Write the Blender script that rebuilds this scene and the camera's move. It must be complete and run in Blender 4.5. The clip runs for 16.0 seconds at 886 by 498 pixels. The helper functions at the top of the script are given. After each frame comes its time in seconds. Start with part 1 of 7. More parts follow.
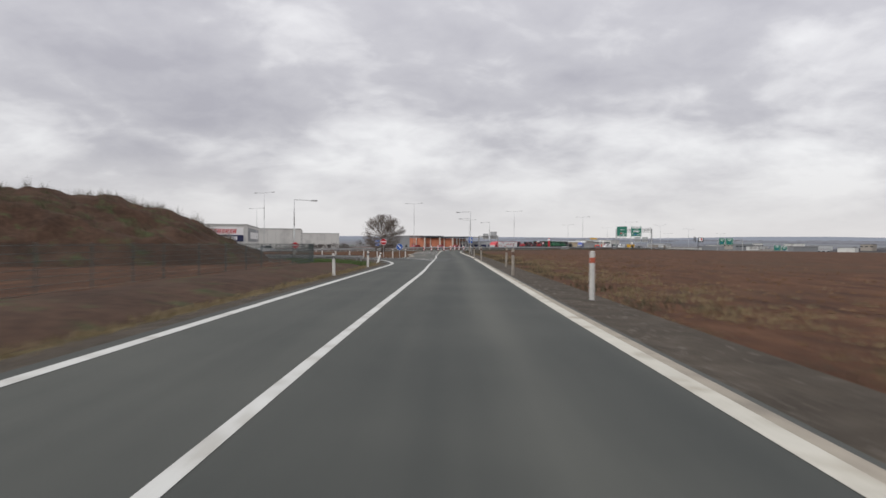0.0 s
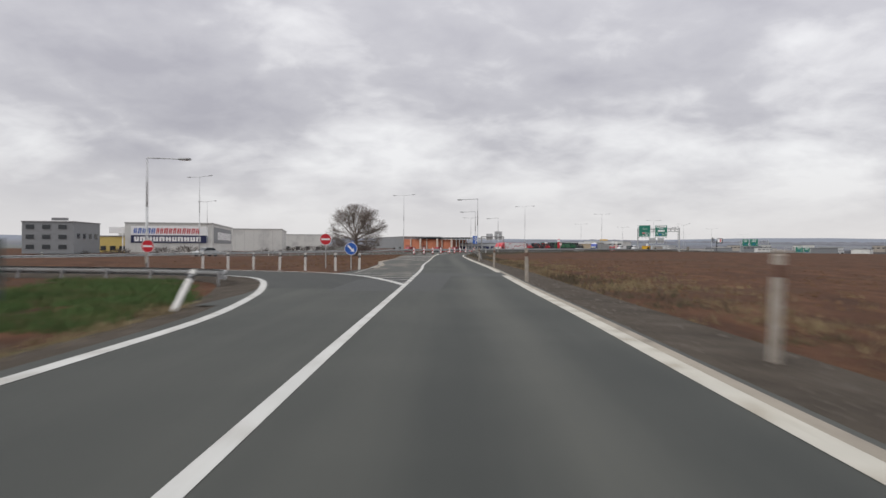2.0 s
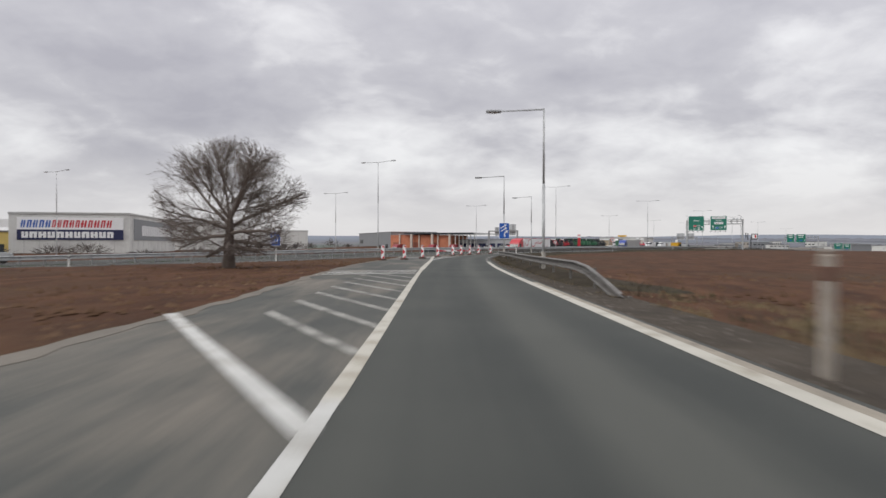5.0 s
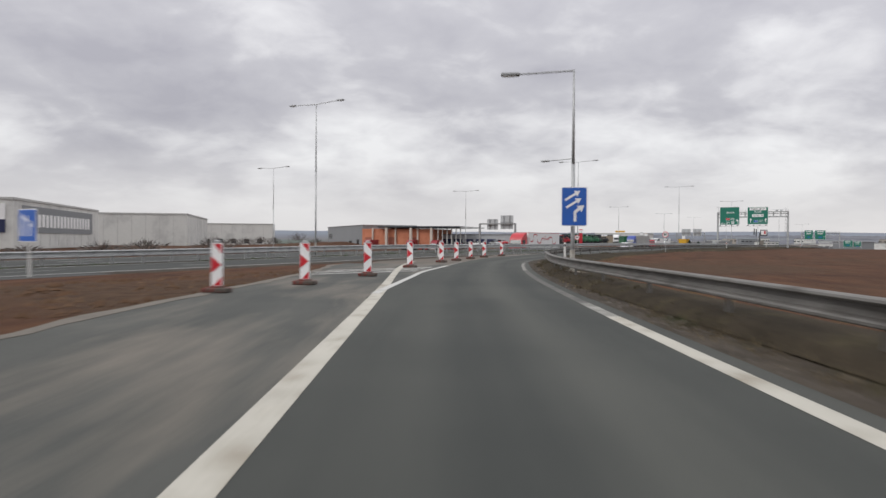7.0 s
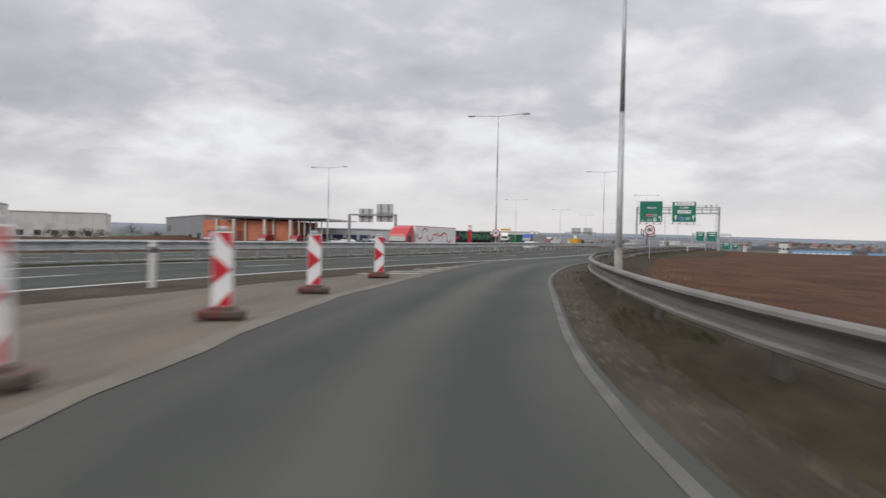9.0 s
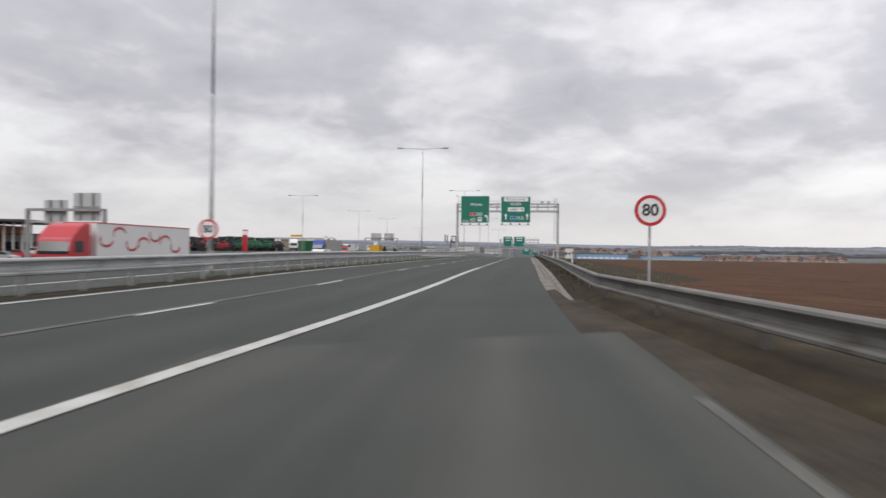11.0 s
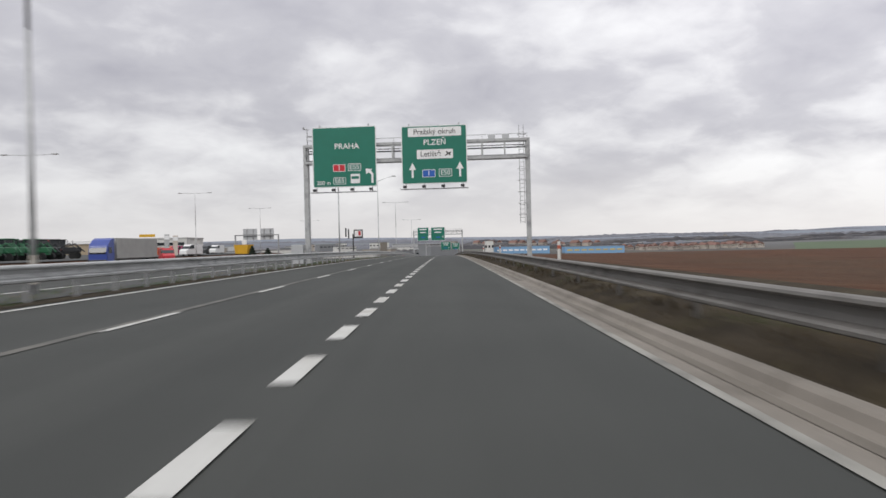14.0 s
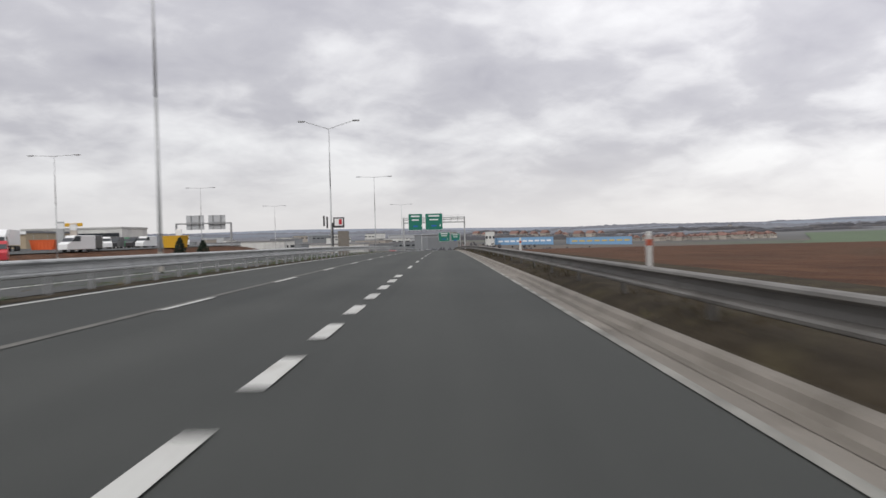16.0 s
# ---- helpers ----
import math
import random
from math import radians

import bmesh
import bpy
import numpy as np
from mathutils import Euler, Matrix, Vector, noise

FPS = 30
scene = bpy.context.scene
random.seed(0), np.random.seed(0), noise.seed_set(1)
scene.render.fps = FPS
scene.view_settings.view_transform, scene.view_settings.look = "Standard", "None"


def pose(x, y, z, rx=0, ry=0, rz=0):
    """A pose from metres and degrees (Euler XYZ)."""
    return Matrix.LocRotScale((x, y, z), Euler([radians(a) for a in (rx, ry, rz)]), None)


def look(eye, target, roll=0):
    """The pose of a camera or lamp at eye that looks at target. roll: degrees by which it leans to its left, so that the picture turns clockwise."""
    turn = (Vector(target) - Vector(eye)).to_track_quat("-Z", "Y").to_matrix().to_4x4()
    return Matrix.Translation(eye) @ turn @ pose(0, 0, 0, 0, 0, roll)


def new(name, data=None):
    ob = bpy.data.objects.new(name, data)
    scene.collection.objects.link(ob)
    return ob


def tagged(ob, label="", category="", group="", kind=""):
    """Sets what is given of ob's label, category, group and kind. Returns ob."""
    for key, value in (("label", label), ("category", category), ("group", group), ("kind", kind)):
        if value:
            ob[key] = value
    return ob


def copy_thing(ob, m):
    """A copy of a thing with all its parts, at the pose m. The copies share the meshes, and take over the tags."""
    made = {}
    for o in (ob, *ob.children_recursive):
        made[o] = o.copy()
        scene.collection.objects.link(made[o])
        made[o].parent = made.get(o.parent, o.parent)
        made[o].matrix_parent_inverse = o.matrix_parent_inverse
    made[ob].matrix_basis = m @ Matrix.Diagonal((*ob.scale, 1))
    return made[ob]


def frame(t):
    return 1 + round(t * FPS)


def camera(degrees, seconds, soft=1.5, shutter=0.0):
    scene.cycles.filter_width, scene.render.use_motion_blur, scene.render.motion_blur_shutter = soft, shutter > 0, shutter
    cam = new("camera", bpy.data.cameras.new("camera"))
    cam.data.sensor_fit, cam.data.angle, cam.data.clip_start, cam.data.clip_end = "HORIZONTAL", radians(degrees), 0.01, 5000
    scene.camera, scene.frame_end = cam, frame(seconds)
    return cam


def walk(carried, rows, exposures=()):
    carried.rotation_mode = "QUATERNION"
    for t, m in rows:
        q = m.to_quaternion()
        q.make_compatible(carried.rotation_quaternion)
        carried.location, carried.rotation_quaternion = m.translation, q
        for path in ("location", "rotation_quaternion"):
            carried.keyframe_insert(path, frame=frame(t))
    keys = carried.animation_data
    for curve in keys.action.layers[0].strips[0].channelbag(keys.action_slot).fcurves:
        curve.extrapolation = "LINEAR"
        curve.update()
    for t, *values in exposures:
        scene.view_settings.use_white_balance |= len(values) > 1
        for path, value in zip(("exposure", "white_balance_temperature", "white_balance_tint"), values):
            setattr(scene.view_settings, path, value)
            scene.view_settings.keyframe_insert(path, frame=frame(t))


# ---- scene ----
cam = camera(63.0, 16.0, shutter=0.5)
PATH = [
    (0, (4.549, -1.867, 1.300), (4.399, 0.127, 1.289), 0.4),
    (0.5, (3.964, 7.295, 1.270), (3.819, 9.290, 1.244), 0.4),
    (0.7, (3.818, 11.016, 1.260), (3.673, 13.011, 1.240), 0.6),
    (1, (3.389, 16.683, 1.240), (3.247, 18.678, 1.223), 0.3),
    (1.5, (2.778, 26.402, 1.210), (2.634, 28.396, 1.204), 0.4),
    (2, (2.061, 36.009, 1.180), (1.915, 38.004, 1.175), 0.3),
    (2.5, (1.360, 45.785, 1.180), (1.213, 47.779, 1.167), 0.3),
    (3, (0.610, 55.957, 1.180), (0.473, 57.952, 1.166), 0.4),
    (3.5, (-0.006, 65.421, 1.180), (-0.150, 67.416, 1.160), 0.8),
    (4, (-0.843, 75.137, 1.180), (-0.985, 77.132, 1.168), 0.4),
    (6.5, (-4.624, 123.190, 1.246), (-4.737, 125.186, 1.229), 0.1),
    (7, (-5.039, 132.794, 1.213), (-5.118, 134.793, 1.189), 0.4),
    (7.5, (-5.295, 142.332, 1.184), (-5.327, 144.332, 1.170), 0.9),
    (8, (-5.155, 151.929, 1.177), (-5.101, 153.928, 1.148), 0.9),
    (8.5, (-4.590, 161.464, 1.141), (-4.437, 163.458, 1.111), 0.8),
    (9, (-3.520, 171.011, 1.081), (-3.256, 172.994, 1.054), 1.3),
    (9.5, (-1.823, 180.390, 1.098), (-1.426, 182.350, 1.074), 1.5),
    (10, (0.499, 189.667, 1.062), (1.032, 191.595, 1.056), 2.0),
    (12.3, (19.217, 231.182, 1.165), (20.209, 232.918, 1.158), -1.1),
    (12.5, (21.347, 234.849, 1.164), (22.344, 236.583, 1.161), -1.0),
    (13, (26.688, 244.072, 1.153), (27.693, 245.801, 1.148), -1.2),
    (13.5, (32.075, 253.338, 1.154), (33.077, 255.069, 1.146), -1.3),
    (14, (37.565, 262.765, 1.169), (38.567, 264.495, 1.159), -1.3),
    (14.5, (43.192, 272.356, 1.158), (44.199, 274.084, 1.146), -1.1),
    (15, (48.934, 282.141, 1.132), (49.938, 283.870, 1.122), -1.4),
    (15.5, (54.712, 291.985, 1.126), (55.710, 293.718, 1.099), -1.6),
    (16, (60.352, 301.500, 1.111), (61.357, 303.229, 1.076), -1.4),
]
walk(cam, [(t, look(*p)) for t, *p in PATH])

# ==== place ====

# ---- world, sun ----
world = bpy.data.worlds.new("sky")
scene.world = world
world.use_nodes = True
wn, wl = world.node_tree.nodes, world.node_tree.links
wn.clear()


def wnode(kind, **values):
    n = wn.new(kind)
    for k, v in values.items():
        n.inputs[k].default_value = v
    return n


def wmath(op, a, b=None):
    n = wn.new("ShaderNodeMath")
    n.operation = op
    for i, v in enumerate((a, b)):
        if v is None:
            continue
        if isinstance(v, (int, float)):
            n.inputs[i].default_value = v
        else:
            wl.new(v, n.inputs[i])
    return n.outputs[0]


SUN_EL, SUN_ROT = radians(38), radians(60)
w_out = wn.new("ShaderNodeOutputWorld")
w_bg = wn.new("ShaderNodeBackground")
w_bg.inputs["Strength"].default_value = 1.0
sky = wn.new("ShaderNodeTexSky")
sky.sky_type, sky.sun_disc = "NISHITA", False
sky.sun_elevation, sky.sun_rotation = SUN_EL, SUN_ROT
w_co = wn.new("ShaderNodeTexCoord")
w_sep = wn.new("ShaderNodeSeparateXYZ")
wl.new(w_co.outputs["Generated"], w_sep.inputs[0])
# the cloud deck: a flat layer overhead, seen in perspective
height = wmath("MAXIMUM", w_sep.outputs["Z"], 0.0)
deck = wmath("ADD", height, 0.30)
cx = wmath("DIVIDE", w_sep.outputs["X"], deck)
cy = wmath("DIVIDE", w_sep.outputs["Y"], deck)
w_com = wn.new("ShaderNodeCombineXYZ")
wl.new(cx, w_com.inputs[0]), wl.new(cy, w_com.inputs[1])


def cloud(scale, detail, rough, distortion, shift):
    mp = wn.new("ShaderNodeMapping")
    mp.inputs["Location"].default_value = shift
    wl.new(w_com.outputs[0], mp.inputs[0])
    n = wnode("ShaderNodeTexNoise", Scale=scale, Detail=detail, Roughness=rough, Distortion=distortion)
    wl.new(mp.outputs[0], n.inputs["Vector"])
    return n.outputs["Fac"]


c_big = cloud(0.85, 5.0, 0.5, 0.25, (7.4, 2.9, 0.0))
c_mid = cloud(2.6, 5.0, 0.5, 0.3, (0.7, 5.2, 2.0))
c_fine = cloud(7.0, 6.0, 0.55, 0.4, (4.1, 1.3, 6.0))
c_sum = wmath("ADD", wmath("ADD", wmath("MULTIPLY", c_big, 0.50), wmath("MULTIPLY", c_mid, 0.36)), wmath("MULTIPLY", c_fine, 0.14))
# the deck's underside is darkest low down, over the bright strip
low = wmath("DIVIDE", wmath("SUBTRACT", height, 0.17), 0.085)
low = wmath("POWER", 2.718, wmath("MULTIPLY", wmath("MULTIPLY", low, low), -1.0))
c_sum = wmath("SUBTRACT", c_sum, wmath("MULTIPLY", low, 0.022))
ramp = wn.new("ShaderNodeValToRGB")
ramp.color_ramp.elements[0].position, ramp.color_ramp.elements[0].color = 0.36, (0.43, 0.425, 0.472, 1)
ramp.color_ramp.elements[1].position, ramp.color_ramp.elements[1].color = 0.58, (0.865, 0.865, 0.878, 1)
for at, tone in ((0.45, (0.535, 0.53, 0.568)), (0.495, (0.665, 0.66, 0.688))):
    ramp.color_ramp.elements.new(at).color = (*tone, 1)
wl.new(c_sum, ramp.inputs[0])
# near the horizon the deck thins to a pale strip
hz = wn.new("ShaderNodeMapRange")
hz.inputs["From Min"].default_value, hz.inputs["From Max"].default_value = 0.0, 0.12
wl.new(height, hz.inputs["Value"])
w_hmix = wn.new("ShaderNodeMix")
w_hmix.data_type = "RGBA"
w_hmix.inputs[6].default_value = (0.83, 0.815, 0.82, 1)
wl.new(hz.outputs[0], w_hmix.inputs[0])
wl.new(ramp.outputs[0], w_hmix.inputs[7])
# overcast sky brightens towards the zenith
glow = wn.new("ShaderNodeVectorMath")
glow.operation = "DOT_PRODUCT"
glow.inputs[1].default_value = (0.87, 0.35, 0.35)
wl.new(w_co.outputs["Generated"], glow.inputs[0])
veil = wmath("POWER", wmath("MAXIMUM", glow.outputs["Value"], 0.0), 8.0)
zen = wmath("ADD", wmath("ADD", 0.91, wmath("MULTIPLY", height, 0.95)), wmath("MULTIPLY", veil, 0.25))
w_gain = wn.new("ShaderNodeVectorMath")
w_gain.operation = "SCALE"
wl.new(w_hmix.outputs[2], w_gain.inputs[0]), wl.new(zen, w_gain.inputs["Scale"])
# a little of the clear sky above it comes through
w_sky = wn.new("ShaderNodeVectorMath")
w_sky.operation = "SCALE"
w_sky.inputs["Scale"].default_value = 0.06
wl.new(sky.outputs[0], w_sky.inputs[0])
w_mix = wn.new("ShaderNodeMix")
w_mix.data_type = "RGBA"
w_mix.inputs[0].default_value = 0.94
wl.new(w_sky.outputs[0], w_mix.inputs[6]), wl.new(w_gain.outputs[0], w_mix.inputs[7])
wl.new(w_mix.outputs[2], w_bg.inputs["Color"])
wl.new(w_bg.outputs[0], w_out.inputs[0])

sun_data = bpy.data.lights.new("sun", "SUN")
sun_data.energy, sun_data.angle, sun_data.color = 1.2, radians(25), (1.0, 0.97, 0.93)
sun = new("sun", sun_data)
sun.rotation_euler = (radians(52), 0, radians(-60))
scene.view_settings.exposure = 0.0

# ---- materials ----


def material(name, color, rough=0.8, metal=0.0, spread=0.25, grain=30.0, blotch=0.6, bump=0.0, bump_scale=60.0,
             tint=None, spec=0.5, per_object=0.0, stretch=None, tint_at=(0.5, 0.68)):
    """Base colour varied at two scales, with bump; tint is a second colour that comes through in blotches."""
    m = bpy.data.materials.new(name)
    m.use_nodes = True
    n, l = m.node_tree.nodes, m.node_tree.links
    b = n["Principled BSDF"]
    b.inputs["Roughness"].default_value, b.inputs["Metallic"].default_value = rough, metal
    b.inputs["Specular IOR Level"].default_value = spec
    co = n.new("ShaderNodeTexCoord")
    source = co.outputs["Object"]
    if stretch:
        mp = n.new("ShaderNodeMapping")
        mp.inputs["Scale"].default_value = stretch
        l.new(source, mp.inputs[0])
        source = mp.outputs[0]

    def tex(scale, detail, rgh=0.55):
        t = n.new("ShaderNodeTexNoise")
        t.inputs["Scale"].default_value, t.inputs["Detail"].default_value, t.inputs["Roughness"].default_value = scale, detail, rgh
        l.new(source, t.inputs["Vector"])
        return t.outputs["Fac"]

    fine, wide = tex(grain, 4.0), tex(blotch, 5.0)
    mul = n.new("ShaderNodeMath")
    mul.operation = "ADD"
    l.new(fine, mul.inputs[0]), l.new(wide, mul.inputs[1])
    rng = n.new("ShaderNodeMapRange")
    rng.inputs["From Min"].default_value, rng.inputs["From Max"].default_value = 0.6, 1.4
    rng.inputs["To Min"].default_value, rng.inputs["To Max"].default_value = 1 - spread, 1 + spread
    l.new(mul.outputs[0], rng.inputs["Value"])
    value = rng.outputs[0]
    if per_object:
        oi = n.new("ShaderNodeObjectInfo")
        r2 = n.new("ShaderNodeMapRange")
        r2.inputs["To Min"].default_value, r2.inputs["To Max"].default_value = 1 - per_object, 1 + per_object
        l.new(oi.outputs["Random"], r2.inputs["Value"])
        mm = n.new("ShaderNodeMath")
        mm.operation = "MULTIPLY"
        l.new(value, mm.inputs[0]), l.new(r2.outputs[0], mm.inputs[1])
        value = mm.outputs[0]
    base = n.new("ShaderNodeRGB")
    base.outputs[0].default_value = (*color, 1)
    col = base.outputs[0]
    if tint:
        tr = n.new("ShaderNodeMapRange")
        tr.inputs["From Min"].default_value, tr.inputs["From Max"].default_value = tint_at
        l.new(tex(blotch * 1.7, 7.0, 0.62), tr.inputs["Value"])
        mx = n.new("ShaderNodeMix")
        mx.data_type = "RGBA"
        l.new(tr.outputs[0], mx.inputs[0])
        l.new(col, mx.inputs[6])
        mx.inputs[7].default_value = (*tint, 1)
        col = mx.outputs[2]
    sc = n.new("ShaderNodeVectorMath")
    sc.operation = "SCALE"
    l.new(col, sc.inputs[0]), l.new(value, sc.inputs["Scale"])
    l.new(sc.outputs[0], b.inputs["Base Color"])
    if bump:
        bp = n.new("ShaderNodeBump")
        bp.inputs["Strength"].default_value, bp.inputs["Distance"].default_value = bump, 0.02
        l.new(tex(bump_scale, 6.0, 0.6), bp.inputs["Height"])
        l.new(bp.outputs[0], b.inputs["Normal"])
    return m




def asphalt(name, dark, light, tracks, dust=None, dust_at=(0.5, 0.7), patchy=0.25):
    """Rolled asphalt: stone grain, long streaks, and wheel tracks at distances from the right edge."""
    m = bpy.data.materials.new(name)
    m.use_nodes = True
    n, l = m.node_tree.nodes, m.node_tree.links
    b = n["Principled BSDF"]
    b.inputs["Roughness"].default_value, b.inputs["Specular IOR Level"].default_value = 0.82, 0.3
    uvn = n.new("ShaderNodeUVMap")
    uvn.uv_map = "lane"
    sep = n.new("ShaderNodeSeparateXYZ")
    l.new(uvn.outputs[0], sep.inputs[0])
    co = n.new("ShaderNodeTexCoord")

    def math_(op, p, q):
        x = n.new("ShaderNodeMath")
        x.operation = op
        for i, v in enumerate((p, q)):
            if isinstance(v, (int, float)):
                x.inputs[i].default_value = v
            elif v is not None:
                l.new(v, x.inputs[i])
        return x.outputs[0]

    def tex(scale, detail, src, stretch=None, rgh=0.55):
        if stretch:
            mp = n.new("ShaderNodeMapping")
            mp.inputs["Scale"].default_value = stretch
            l.new(src, mp.inputs[0])
            src = mp.outputs[0]
        t = n.new("ShaderNodeTexNoise")
        t.inputs["Scale"].default_value, t.inputs["Detail"].default_value, t.inputs["Roughness"].default_value = scale, detail, rgh
        l.new(src, t.inputs["Vector"])
        return t.outputs["Fac"]

    grain = tex(55.0, 3.0, co.outputs["Object"])
    streak = tex(1.1, 5.0, uvn.outputs[0], (1.0, 0.035, 1.0))
    wide = tex(patchy, 5.0, co.outputs["Object"])
    wobble = tex(0.5, 2.0, uvn.outputs[0], (0.3, 0.06, 1.0))
    across = math_("ADD", sep.outputs[0], math_("MULTIPLY", math_("SUBTRACT", wobble, 0.5), 0.5))
    mark = None
    for d, w, k in tracks:
        g = math_("DIVIDE", math_("SUBTRACT", across, d), w)
        g = math_("POWER", 2.718, math_("MULTIPLY", math_("MULTIPLY", g, g), -1.0))
        g = math_("MULTIPLY", g, k)
        mark = g if mark is None else math_("ADD", mark, g)
    f = math_("ADD", math_("MULTIPLY", math_("SUBTRACT", grain, 0.5), 0.8), math_("MULTIPLY", math_("SUBTRACT", streak, 0.5), 1.5))
    f = math_("ADD", f, math_("MULTIPLY", math_("SUBTRACT", wide, 0.5), 1.2))
    f = math_("ADD", math_("ADD", f, mark) if mark is not None else f, 0.45)
    mx = n.new("ShaderNodeMix")
    mx.data_type = "RGBA"
    mx.clamp_factor = True
    mx.inputs[6].default_value, mx.inputs[7].default_value = (*dark, 1), (*light, 1)
    l.new(f, mx.inputs[0])
    col = mx.outputs[2]
    if dust:
        r = n.new("ShaderNodeMapRange")
        r.inputs["From Min"].default_value, r.inputs["From Max"].default_value = dust_at
        l.new(math_("ADD", math_("MULTIPLY", tex(0.9, 6.0, uvn.outputs[0], (1.0, 0.12, 1.0), 0.62), 0.6), math_("MULTIPLY", tex(0.16, 4.0, co.outputs["Object"]), 0.4)), r.inputs["Value"])
        m2 = n.new("ShaderNodeMix")
        m2.data_type = "RGBA"
        m2.inputs[7].default_value = (*dust, 1)
        l.new(r.outputs[0], m2.inputs[0]), l.new(col, m2.inputs[6])
        col = m2.outputs[2]
    l.new(col, b.inputs["Base Color"])
    bp = n.new("ShaderNodeBump")
    bp.inputs["Strength"].default_value, bp.inputs["Distance"].default_value = 0.4, 0.008
    l.new(tex(120.0, 3.0, co.outputs["Object"]), bp.inputs["Height"])
    l.new(bp.outputs[0], b.inputs["Normal"])
    return m


LANE_TRACKS = ((1.0, 0.42, -0.30), (1.85, 0.34, 0.48), (2.75, 0.42, -0.30), (0.25, 0.2, 0.2))
M_ASPHALT = asphalt("ramp_asphalt", (0.034, 0.0375, 0.0345), (0.070, 0.072, 0.064), LANE_TRACKS)
M_FAINT = material("faint_road_paint", (0.118, 0.113, 0.101), 0.85, spread=0.2, grain=20, blotch=0.8, tint=(0.066, 0.066, 0.061), tint_at=(0.42, 0.6))
M_ASPHALT_NEW = asphalt("motorway_asphalt", (0.031, 0.0335, 0.0315), (0.050, 0.0525, 0.049), ((1.2, 0.5, -0.15), (2.1, 0.45, 0.2), (3.0, 0.5, -0.15)))
M_PATCH = material("asphalt_patch", (0.036, 0.038, 0.037), 0.8, spread=0.12, grain=45, blotch=0.7, bump=0.3, bump_scale=80)
M_DUSTY = asphalt("dusty_asphalt", (0.050, 0.053, 0.049), (0.084, 0.084, 0.076), (), (0.165, 0.147, 0.123), (0.47, 0.64), 0.5)
M_MUDDY = asphalt("muddy_asphalt", (0.064, 0.058, 0.051), (0.098, 0.086, 0.074), (), (0.15, 0.122, 0.096), (0.38, 0.62), 0.7)
M_WHITE = material("road_paint", (0.46, 0.46, 0.44), 0.7, spread=0.14, grain=25, blotch=1.2, bump=0.1, tint=(0.30, 0.285, 0.255))
M_WORN = material("worn_road_paint", (0.27, 0.265, 0.24), 0.8, spread=0.2, grain=20, blotch=1.0, tint=(0.12, 0.117, 0.105), tint_at=(0.42, 0.6))
M_OLDPAINT = material("yellowed_road_paint", (0.43, 0.412, 0.36), 0.8, spread=0.15, grain=20, blotch=1.0, tint=(0.25, 0.22, 0.17))
M_GRAVEL = material("gravel_verge", (0.058, 0.048, 0.038), 0.95, spread=0.5, grain=14, blotch=0.8, bump=0.9, bump_scale=35,
                    tint=(0.078, 0.066, 0.054), spec=0.12)
M_SANDY = material("sandy_edge", (0.27, 0.24, 0.195), 0.95, spread=0.25, grain=12, blotch=0.8, bump=0.5, bump_scale=40,
                   tint=(0.16, 0.14, 0.115))
M_CONCRETE = material("gutter_concrete", (0.185, 0.166, 0.143), 0.9, spread=0.3, grain=14, blotch=0.5, bump=0.4, bump_scale=50,
                      tint=(0.135, 0.12, 0.10), stretch=(1, 1, 1))
M_ZINC = material("galvanised_steel", (0.42, 0.428, 0.43), 0.52, 0.4, spread=0.18, grain=10, blotch=1.2, tint=(0.27, 0.275, 0.28))
M_ZINC_OLD = material("weathered_rail_steel", (0.155, 0.148, 0.138), 0.66, 0.2, spread=0.25, grain=8, blotch=0.9, tint=(0.085, 0.078, 0.07), stretch=(1, 1, 3))
M_ZINC_DULL = material("weathered_steel", (0.30, 0.305, 0.31), 0.55, 0.45, spread=0.18, grain=12, blotch=1.0, tint=(0.27, 0.265, 0.26))
M_PLASTIC = material("white_plastic", (0.6, 0.59, 0.565), 0.5, spread=0.1, grain=8, blotch=2.0, tint=(0.5, 0.47, 0.42), tint_at=(0.55, 0.75))
M_BLACK = material("black_plastic", (0.03, 0.03, 0.032), 0.5, spread=0.2)
M_ORANGE_REFL = material("orange_reflector", (0.44, 0.10, 0.055), 0.3, spread=0.1)
M_RED = material("sign_red", (0.52, 0.018, 0.03), 0.4, spread=0.08, grain=3)
M_BLUE = material("sign_blue", (0.016, 0.10, 0.42), 0.4, spread=0.08, grain=3)
M_SIGNWHITE = material("sign_white", (0.78, 0.78, 0.78), 0.45, spread=0.06, grain=3)
M_SIGNBLACK = material("sign_black", (0.02, 0.02, 0.02), 0.5, spread=0.1)
M_GREEN = material("sign_green", (0.006, 0.155, 0.105), 0.42, spread=0.08, grain=2)
M_SIGNBACK = material("sign_back_grey", (0.45, 0.46, 0.47), 0.5, 0.3, spread=0.1)
M_RUBBER = material("recycled_red_rubber", (0.15, 0.04, 0.033), 0.92, spread=0.35, grain=12, blotch=3, tint=(0.075, 0.062, 0.052), tint_at=(0.44, 0.56))
M_SOFTEDGE = material("muddy_road_edge", (0.135, 0.12, 0.10), 0.95, spread=0.3, grain=8, blotch=0.6, bump=0.4, bump_scale=30, tint=(0.14, 0.125, 0.105))
M_TRUNK = material("bark", (0.088, 0.068, 0.056), 0.95, spread=0.3, grain=10, blotch=2, bump=0.6, bump_scale=20)

# ---- plan: the motorway is straight; u runs along it, v to its right ----
MO = (20.3, 237.0)
MD = (math.sin(radians(30.3)), math.cos(radians(30.3)))
MR = (MD[1], -MD[0])


